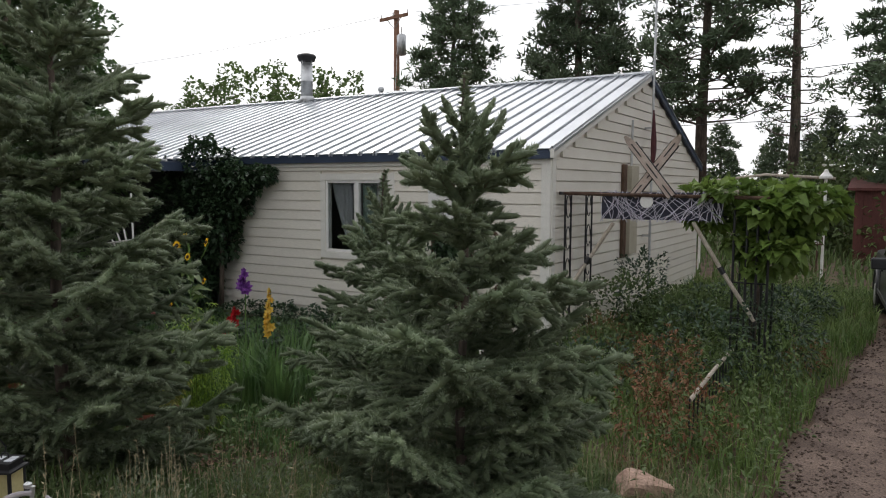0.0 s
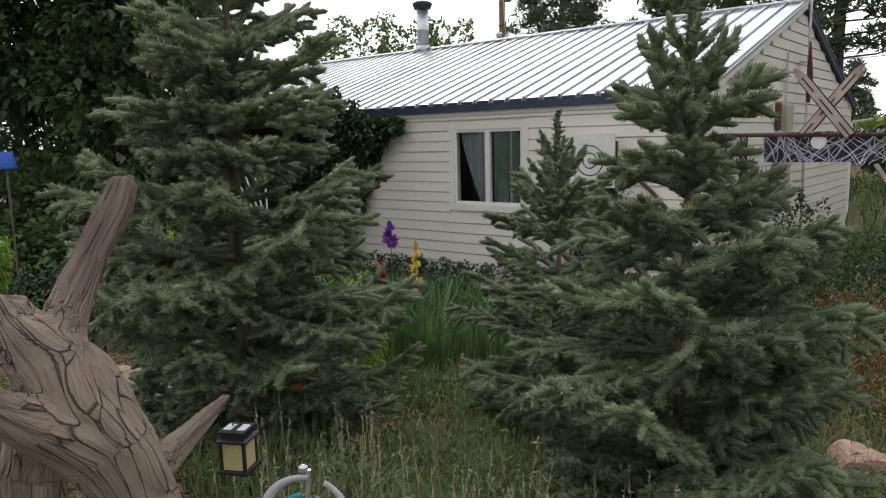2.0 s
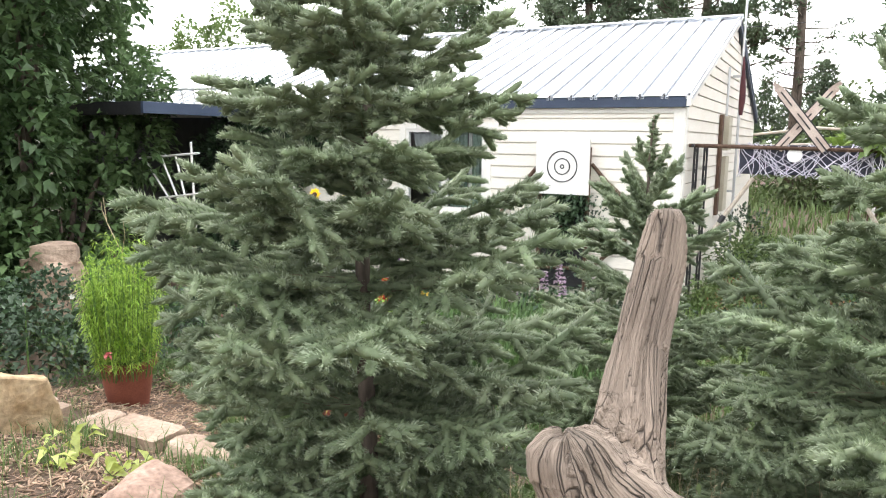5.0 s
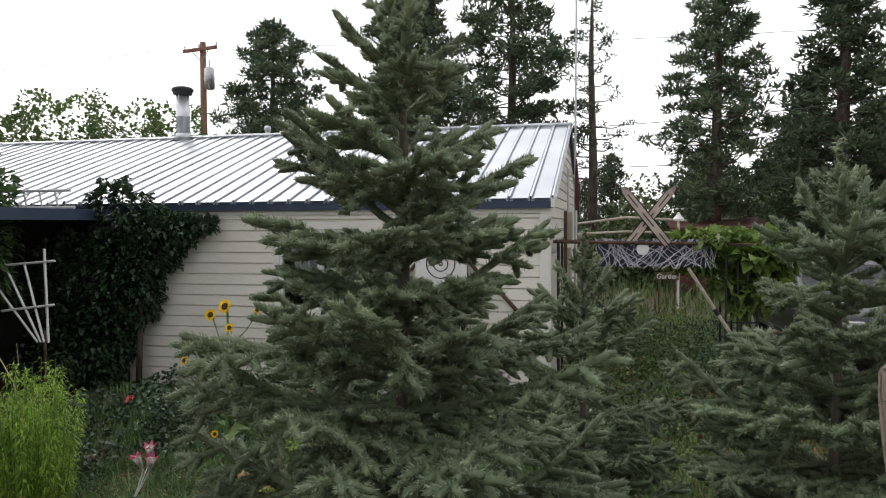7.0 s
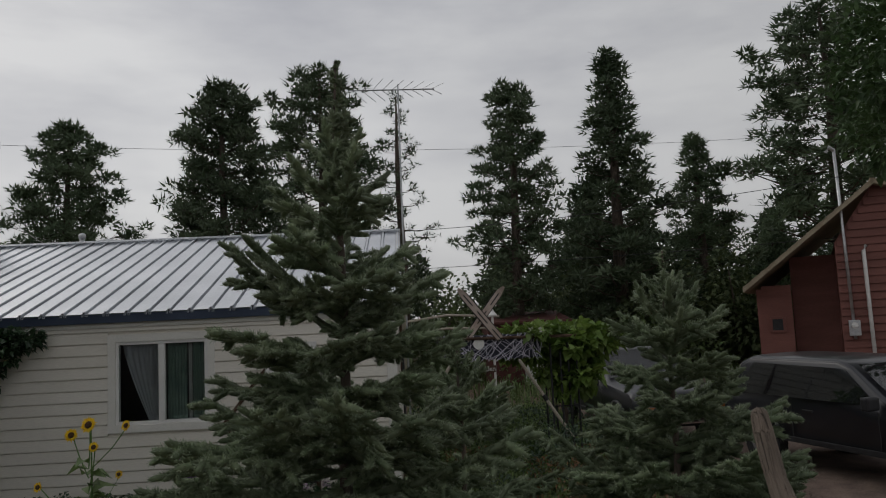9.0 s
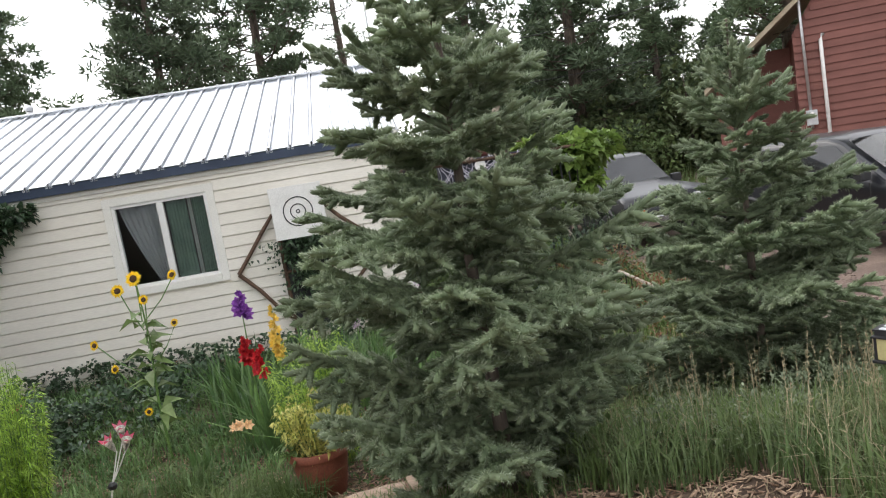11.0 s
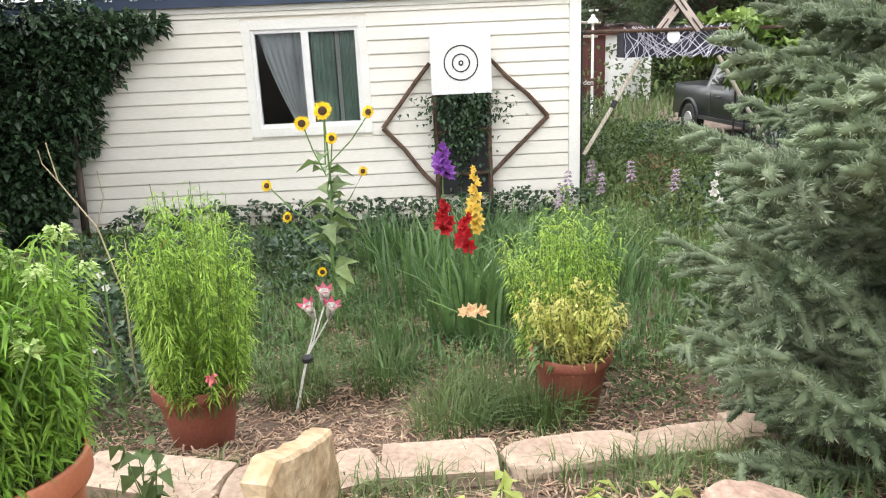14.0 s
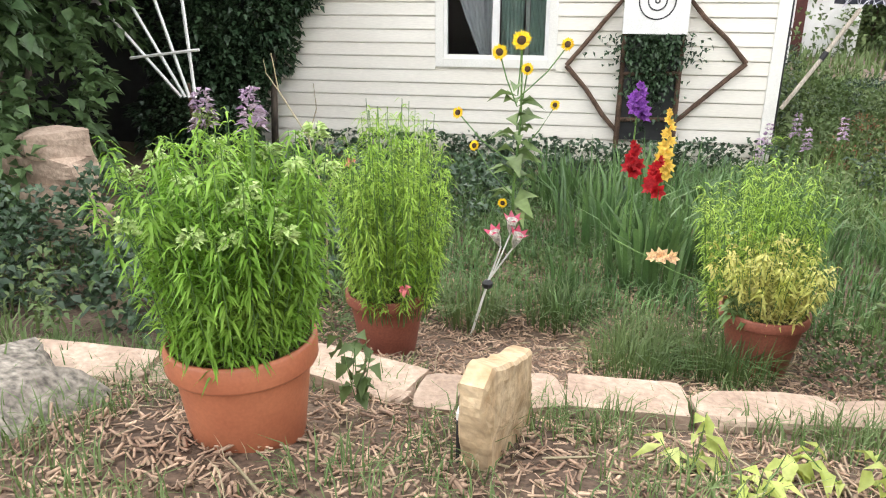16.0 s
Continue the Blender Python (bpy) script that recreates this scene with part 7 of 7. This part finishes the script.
gladiolus("tall yellow gladiolus spike in bloom", -1.66, -3.7, 1.22, 0.52, M_YEL, 0.03, 16, 0.05)
gladiolus("crimson gladiolus spike in bloom", -1.74, -4.18, 0.96, 0.26, M_RED, 0.0, 11, 0.056)
gladiolus("crimson gladiolus spike in bloom", -1.86, -3.95, 1.02, 0.24, M_RED, -0.03, 9, 0.054)
gladiolus("purple gladiolus spike in bloom", -1.9, -3.82, 1.42, 0.26, M_PURPLE, 0.02, 9, 0.062)
gladiolus("coral rose on a thin stem", -4.3, -3.2, 0.62, 0.06, M_PINK, 0.02, 2, 0.05)
gladiolus("cream white hollyhock spike", 0.55, -3.0, 0.95, 0.45, M_WPETAL, 0.03, 5, 0.055)

t = thing("daylily", "peach daylily leaning out of the bed", "flower", (-1.6, -5.3, 0.14))
part("stem", new_tube([(0.1, 0, 0.35), (-0.1, 0, 0.42), (-0.45, 0.1, 0.56)], 0.004, 5), M_GREENSTEM, t)
bm = bmesh.new(); trumpet(bm, (-0.2, 0.02, 0.49), (0.1, -0.7, 0.5), 0.07, 0.045); trumpet(bm, (-0.16, 0.02, 0.49), (0.5, -0.6, 0.4), 0.065, 0.04); trumpet(bm, (-0.21, 0.02, 0.49), (-0.5, -0.5, 0.4), 0.06, 0.036)
bmesh.ops.solidify(bm, geom=bm.faces[:], thickness=0.0015)
part("blossom", bm, M_PEACH, t)

for k, (x, y, z) in enumerate(((-0.57, -3.0, 0.95), (-0.5, -3.1, 0.85), (-0.21, -3.0, 0.93), (0.19, -3.0, 0.83), (-0.75, -2.9, 0.85), (-0.9, -3.3, 0.8))):
    t = thing("bee_balm", "lavender bee balm stalk with tiered flowers", "flower", (x, y, 0), group="bee balm stalks")
    part("stem", new_tube([(0, 0, 0), (0.02, 0, z)], 0.005, 5), M_GREENSTEM, t)
    tiered_spike(t, (0.02, 0, z), 0.2, M_LAV, "flower_spike", 5, 0.05)
    n = 14
    V, F = leaves(np.stack([np.zeros(n), np.zeros(n), RG.uniform(0.1, z, n)], 1), np.stack([RG.normal(size=n), RG.normal(size=n), np.full(n, 0.3)], 1), 0.09, 0.02)
    o = new("leaves", raw_mesh("leaves", V, F, [M_WEED])); o.parent = t


t = thing("dry_stalk", "thin bare branching stalk beside the pot", "plant", (-3.82, -5.2, gz(-3.82, -5.2)))
part("stem", new_tube([(0, 0, -0.02), (-0.01, 0, 0.4), (0.0, 0.02, 0.8), (-0.09, 0.02, 1.22), (-0.25, 0.0, 1.5), (-0.28, 0, 1.72)], [0.006, 0.006, 0.005, 0.005, 0.004, 0.003], 5), M_STRAW, t)
for pts in ([(-0.01, 0, 0.4), (-0.1, -0.03, 0.6), (-0.13, -0.05, 0.8)], [(0.0, 0.02, 0.8), (0.06, 0, 1.0), (0.05, 0.02, 1.15)], [(-0.09, 0.02, 1.22), (-0.02, 0, 1.4), (-0.03, 0, 1.55)], [(-0.25, 0, 1.5), (-0.33, 0.02, 1.6), (-0.34, 0.02, 1.68)]):
    part("twig", new_tube(pts, [0.004, 0.003, 0.002], 5), M_STRAW, t)
for x, y, z in ((-3.96, -5.15, 0.95), (-4.07, -5.2, 0.50), (-3.98, -5.1, 0.85), (-4.5, -5.3, 0.8), (-4.75, -5.6, 0.75)):
    gladiolus("small white flower on a thin stem", x, y, z, 0.03, M_WPETAL, 0.02, 2, 0.028)


# ---- bed greenery ----
def clump(name, label, x, y, r, h, n, w, material, bend=0.35, category="plant"):
    t = thing(name, label, category, (x, y, gz(x, y)))
    a = RG.uniform(0, 6.283, n); q = RG.uniform(0, 1, n) ** 0.5 * r
    P = np.stack([np.cos(a) * q, np.sin(a) * q, np.full(n, -0.02)], 1)
    a2 = a + RG.normal(scale=0.7, size=n)
    V, F = blades(P, np.stack([np.cos(a2), np.sin(a2), np.zeros(n)], 1), RG.uniform(0.6, 1.1, n) * h, RG.uniform(0.7, 1.2, n) * w, RG.uniform(0.05, bend, n))
    if name == "sword_leaf_clump":
        for k in range(n):
            o = new("leaf", raw_mesh("leaf", V[5 * k:5 * k + 5], np.array(((0, 1, 3), (0, 3, 2), (2, 3, 4))), [material])); o.parent = t
        return t
    o = tagged(new("foliage", raw_mesh("foliage", V, F, [material])), kind="stuff"); o.parent = t
    return t


M_IRIS = mat("deep green sword leaves", (0.055, 0.115, 0.038), (0.14, 0.23, 0.078), 3, 0.42, bump=0, rand=0.55, speck=0.15, translucent=0.25)
for x, y, r, h, n, w in ((-1.75, -4.1, 0.3, 0.85, 90, 0.025), (-1.35, -3.9, 0.3, 0.8, 80, 0.025), (-2.0, -3.3, 0.45, 0.85, 150, 0.018), (-1.1, -3.2, 0.5, 0.7, 160, 0.018), (-2.33, -4.5, 0.1, 0.42, 22, 0.025), (-2.3, -2.2, 0.4, 0.7, 180, 0.016), (-1.5, -2.2, 0.5, 0.75, 200, 0.016), (-0.7, -2.5, 0.5, 0.7, 200, 0.016), (-0.5, -3.3, 0.4, 0.65, 120, 0.016), (0.4, -3.6, 0.4, 0.6, 100, 0.018)):
    clump("sword_leaf_clump", "clump of deep green sword-shaped leaves", x, y, r, h, int(n * 0.62), w * 1.7, M_IRIS, 0.6)
for x, y in ((-1.6, -5.5), (-1.85, -5.3), (-1.45, -5.75), (-1.95, -5.75), (-2.9, -5.0), (-2.35, -4.9)):
    clump("grass_tuft", "tuft of fine blue-green grass in the bed", x, y, 0.22, 0.34, 260, 0.008, M_WEED, 1.0)

for x, y in ((-1.2, -6.78), (-0.9, -6.68), (-0.6, -6.62), (-2.15, -6.85), (-3.0, -7.6), (-3.75, -6.95), (-2.8, -7.8)):
    clump("grass_tuft", "small thin tuft of grass by the stones", x, y, 0.16, 0.17, 60, 0.006, M_WEED, 1.1)

leaf_cloud("ground_cover", "low dark leafy ground cover along the house wall", "plants", [(-5.4 + 0.65 * k, -0.55 + 0.1 * math.sin(k), 0.12, 0.45, 0.45, 0.24) for k in range(9)] + [(-3.6, -2.6, 0.15, 0.7, 0.8, 0.3), (-4.6, -3.0, 0.2, 0.8, 0.9, 0.4), (-2.7, -1.6, 0.1, 0.9, 0.7, 0.25), (-4.5, -4.5, 0.25, 0.6, 0.7, 0.4), (-5.6, -4.8, 0.3, 0.8, 0.7, 0.55), (-4.6, -5.6, 0.35, 0.5, 0.5, 0.45), (-6.3, -5.6, 0.3, 0.8, 0.8, 0.5)], 13000, 0.075, 0.055, M_IVY, kind="stuff")
leaf_cloud("weeds", "leafy green weeds around the beds", "plants", [(-0.3 + 0.8 * k, -2.4 + 0.3 * math.sin(2 * k), 0.2, 0.6, 0.7, 0.35) for k in range(5)] + [(0.6 + 0.7 * k, -1.0, 0.25, 0.6, 0.8, 0.45) for k in range(4)] + [(-4.9, -6.1, 0.4, 0.5, 0.4, 0.3), (-5.6, -6.3, 0.4, 0.7, 0.5, 0.4), (-6.8, -6.6, 0.4, 0.9, 0.7, 0.5), (0.9, -3.4, 0.25, 0.7, 0.6, 0.35), (2.9, -3.6, 0.25, 0.5, 0.9, 0.4), (-0.1, -5.2, 0.25, 0.6, 0.5, 0.3), (0.75, -6.3, 0.42, 0.6, 0.5, 0.3), (2.8, -1.5, 0.3, 0.5, 1.0, 0.5), (1.6, 3.0, 0.25, 1.3, 2.0, 0.3), (2.6, 6.5, 0.3, 0.9, 2.5, 0.35), (-3.9, -5.6, 0.3, 0.3, 0.4, 0.3)], 9000, 0.07, 0.03, M_WEED, kind="stuff")


M_SAGE = mat("grey green sage leaves", (0.13, 0.165, 0.095), (0.235, 0.27, 0.175), 3, 0.7, bump=0, rand=0.4, speck=0.2, bscale=30, translucent=0.25)
leaf_cloud("sage_weeds", "bushy grey-green sage-like weeds in the meadow", "plants", [(x, y, gz(x, y) + 0.14, r, r * 0.9, 0.22) for x, y, r in ((1.2, -7.3, 0.3), (1.75, -7.0, 0.36), (2.35, -7.4, 0.34), (2.8, -7.0, 0.3), (1.0, -6.5, 0.3), (1.4, -6.1, 0.28), (2.9, -7.8, 0.3), (2.3, -8.2, 0.26), (0.75, -7.05, 0.25), (3.2, -6.6, 0.3), (1.9, -7.75, 0.28), (0.6, -5.9, 0.3), (1.25, -5.3, 0.3))], 9000, 0.036, 0.012, M_SAGE, kind="stuff", up=0.7)
leaf_cloud("bed_cover", "low leafy weeds among the bed's mulch", "plants", [(x, y, gz(x, y) + 0.05, r, r, 0.13) for x, y, r in ((-2.95, -4.3, 0.35), (-3.5, -4.7, 0.4), (-2.2, -3.9, 0.4), (-3.2, -3.6, 0.5), (-2.5, -3.3, 0.5), (-4.0, -5.2, 0.35), (-3.9, -4.0, 0.5), (-2.0, -4.9, 0.18), (-3.85, -5.6, 0.3), (-3.75, -5.0, 0.35), (-2.75, -4.55, 0.3), (-2.45, -4.25, 0.3), (-3.3, -4.9, 0.3), (-0.85, -5.75, 0.22), (-0.9, -4.7, 0.4), (-0.6, -5.4, 0.35), (-3.0, -2.7, 0.6), (-1.9, -1.6, 0.8), (-0.6, -1.5, 0.7))], 9500, 0.05, 0.022, M_WEED, kind="stuff", up=0.6)

# ---- grass, straw, chips and gravel ----
def zone(n, x0, x1, y0, y1, keep=None):
    P = np.stack([RG.uniform(x0, x1, n), RG.uniform(y0, y1, n)], 1)
    if keep is not None:
        P = P[np.array([keep(x, y) for x, y in P])]
    return P


def patchy(x, y, lo=-0.15, s=1.6):
    return noise.noise(Vector((x * s, y * s, 3.3))) > lo + R.uniform(-0.25, 0.25)


def grass(name, label, P, h, w, material, bend=0.8):
    n = len(P)
    a = RG.uniform(0, 6.283, n)
    Q = np.column_stack([P, gzs(P) - 0.01])
    V, F = blades(Q, np.stack([np.cos(a), np.sin(a), np.zeros(n)], 1), RG.uniform(0.45, 1.2, n) * h, RG.uniform(0.7, 1.3, n) * w, RG.uniform(0.15, bend, n))
    return tagged(new(name, raw_mesh(name, V, F, [material])), label, "grass", kind="stuff")


def edge_x(y):
    """The yard-side edge of the drive."""
    return 3.3 + 0.105 * max(0, y + 2) + 0.06 * min(0, y + 5) + 0.15 * noise.noise(Vector((y, 0, 0)))


drive = lambda x, y: x > edge_x(y)
bed = lambda x, y: -4.0 < x < -0.4 and -6.3 < y < -3.6
path = lambda x, y: x < 0.95 and y < -6.75
grass("meadow_grass", "long tangled grey-green grass between the spruces", zone(34000, 0.3, 3.6, -8.9, -4.0, lambda x, y: not drive(x, y) and not (x < 0.95 and y < -7.6)), 0.30, 0.008, M_BLADE)
grass("meadow_weeds", "green weedy grass between the spruces", zone(16000, 0.2, 3.6, -8.9, -4.0, lambda x, y: not drive(x, y) and patchy(x, y, 0.0) and not (x < 0.95 and y < -7.4)), 0.36, 0.010, M_WEED)
grass("dry_grass", "dry straw-coloured grass stalks", zone(9000, 0.2, 3.6, -8.9, -3.5, lambda x, y: not drive(x, y) and patchy(x + 5, y, 0.0) and not (x < 0.95 and y < -7.4)), 0.34, 0.005, M_STRAW)
grass("bed_grass", "deep green grass and weeds around the flower bed", zone(24000, -6.5, 0.6, -4.9, -0.4, lambda x, y: patchy(x, y, -0.25) or x > -0.6), 0.24, 0.011, M_IRIS)
grass("yard_grass", "weedy grass beside the gable and arbour", zone(16000, 0.1, 3.9, -4.0, 9.0, lambda x, y: not drive(x, y)), 0.36, 0.015, M_YARD)
grass("edge_grass", "thin grass tufts along the stone edging", zone(16000, -5.5, 0.3, -9.4, -6.3, lambda x, y: patchy(x, y, 0.0, 1.9) and math.hypot(x - PA[0], y - PA[1]) > 0.5), 0.17, 0.006, M_WEED, 1.0)
grass("edge_straw", "dry grass among the wood chips", zone(5000, -6, 1.0, -9.4, -6.3, lambda x, y: patchy(x + 9, y, 0.05, 1.9)), 0.12, 0.004, M_STRAW, 1.2)
grass("rear_grass", "thin rough grass and weeds along the yard edge", zone(9000, -12, 3.2, -17, -9.2, lambda x, y: patchy(x, y, 0.0, 0.9) and not drive(x, y)), 0.16, 0.010, M_WEED, 1.0)
grass("far_grass", "rough meadow beyond the yard", zone(16000, -30, 26, 9.3, 28, lambda x, y: True), 0.6, 0.05, M_WEED)
grass("left_grass", "rough grass on the far side of the garden", zone(9000, -16, -4.5, -9.5, -4.5, lambda x, y: patchy(x, y, 0.0, 0.8)), 0.25, 0.014, M_WEED)


def seed_stalks(n=480):
    """Tall stalks with feathery seed heads."""
    P = zone(n, 0.5, 3.4, -8.7, -4.2, lambda x, y: not drive(x, y) and not (x < 0.95 and y < -7.4))
    n = len(P)
    A = np.column_stack([P, gzs(P)])
    H = RG.uniform(0.32, 0.62, n)
    B = A + np.stack([RG.normal(scale=0.05, size=n), RG.normal(scale=0.05, size=n), H], 1)
    sv = sticks(A, B, 0.0016)
    k = 12
    f = RG.uniform(0.65, 1.0, n * k)[:, None]
    Q = np.repeat(A, k, 0) * (1 - f) + np.repeat(B, k, 0) * f
    hv = spikes(Q, unit(RG.normal(size=(n * k, 3)) * 0.6 + np.array((0, 0, 0.9))), RG.uniform(0.012, 0.03, n * k), np.full(n * k, 0.006))
    V, F = join(sv, hv)
    tagged(new("seed_stalks", raw_mesh("seed_stalks", V, F, [M_STRAW])), "tall pale grass stalks with seed heads", "grass", kind="stuff")


seed_stalks()


def flakes(A, B, w):
    """Flat splinters with a ridged back, broader than thick."""
    n = len(A)
    w = np.asarray(w, float).reshape(-1, 1)
    D = unit(B - A)
    S = unit(np.cross(D, np.array((0, 0, 1.0)) + RG.normal(scale=0.35, size=(n, 3)))); U = np.cross(S, D)
    ring = [S * w, -S * w, U * w * 0.4]
    V = np.stack([A + q for q in ring] + [B + q * RG.uniform(0.4, 1.0, (n, 1)) for q in ring], 1).reshape(-1, 3)
    b = np.arange(n)[:, None] * 6
    F = np.concatenate([b + np.array(f) for f in ((0, 1, 4), (0, 4, 3), (1, 2, 5), (1, 5, 4), (2, 0, 3), (2, 3, 5))])
    return V, F


def chips():
    def keep(x, y):
        if bed(x, y):
            return R.random() < 0.95
        return path(x, y) and R.random() < 0.9
    P = np.concatenate([zone(46000, -6, 1.3, -9.9, -3.6, keep), zone(1500, 0.9, 2.2, -9.6, -7.9), zone(16000, -7.5, 3.2, -12.5, -9.6, lambda x, y: R.random() < 1.15 - (-9.6 - y) / 3.0 and noise.noise(Vector((x, y, 7.7))) > -0.35 and not drive(x, y))])
    n = len(P)
    a = RG.uniform(0, 6.283, n)
    A = np.column_stack([P, gzs(P) + RG.uniform(0.0, 0.02, n)])
    l = RG.uniform(0.02, 0.075, n)
    B = A + np.stack([np.cos(a) * l, np.sin(a) * l, RG.normal(scale=0.010, size=n)], 1)
    V, F = flakes(A, B, RG.uniform(0.003, 0.010, n))
    tagged(new("wood_chips", raw_mesh("wood_chips", V, F, [M_CHIP])), "shredded wood chip mulch strewn over the ground", "mulch", kind="stuff")
    # a few fallen sticks and bark strips
    P = zone(420, -6, 1.2, -9.8, -4.6, keep)
    n = len(P); a = RG.uniform(0, 6.283, n)
    A = np.column_stack([P, gzs(P) + 0.012]); l = RG.uniform(0.08, 0.22, n)
    V, F = sticks(A, A + np.stack([np.cos(a) * l, np.sin(a) * l, RG.normal(scale=0.02, size=n)], 1), RG.uniform(0.003, 0.008, n))
    tagged(new("fallen_twigs", raw_mesh("fallen_twigs", V, F, [M_STRAW])), "pale fallen twigs and bark strips on the mulch", "twigs", kind="stuff")


chips()

M_GRAVEL = mat("pinkish brown gravel", (0.085, 0.06, 0.048), (0.155, 0.112, 0.09), 2.5, 0.95, bump=0.9, bscale=60, rand=0.35, speck=0.5)


def gravel_drive():
    bm = bmesh.new()
    rows = []
    for k in range(210):
        y = -35 + k * 0.3
        xl = edge_x(y)
        rows.append([bm.verts.new((xl + d, y, gz(xl + d, y) + (0.035 if 0 < d else -0.03))) for d in (-0.12, 0.2, 0.6, 1.0, 1.5, 2.0, 3.0, 4.5, 6.0, 9.0)])
    for r0, r1 in zip(rows, rows[1:]):
        for k in range(9):
            bm.faces.new((r0[k], r0[k + 1], r1[k + 1], r1[k]))
    tagged(part("driveway", bm, M_GRAVEL, smooth=True), "pinkish brown gravel driveway beside the yard", "driveway", kind="structure")
    P = zone(11000, 3.0, 5.5, -11, 6, drive)
    n = len(P)
    A = np.column_stack([P, gzs(P) + 0.033])
    a = RG.uniform(0, 6.283, n); l = RG.uniform(0.008, 0.03, n)
    V, F = sticks(A, A + np.stack([np.cos(a) * l, np.sin(a) * l, RG.uniform(0, 0.008, n)], 1), l * 0.55)
    tagged(new("gravel", raw_mesh("gravel", V, F, [M_GRAVEL])), "loose pinkish gravel on the driveway", "gravel", kind="stuff")


gravel_drive()
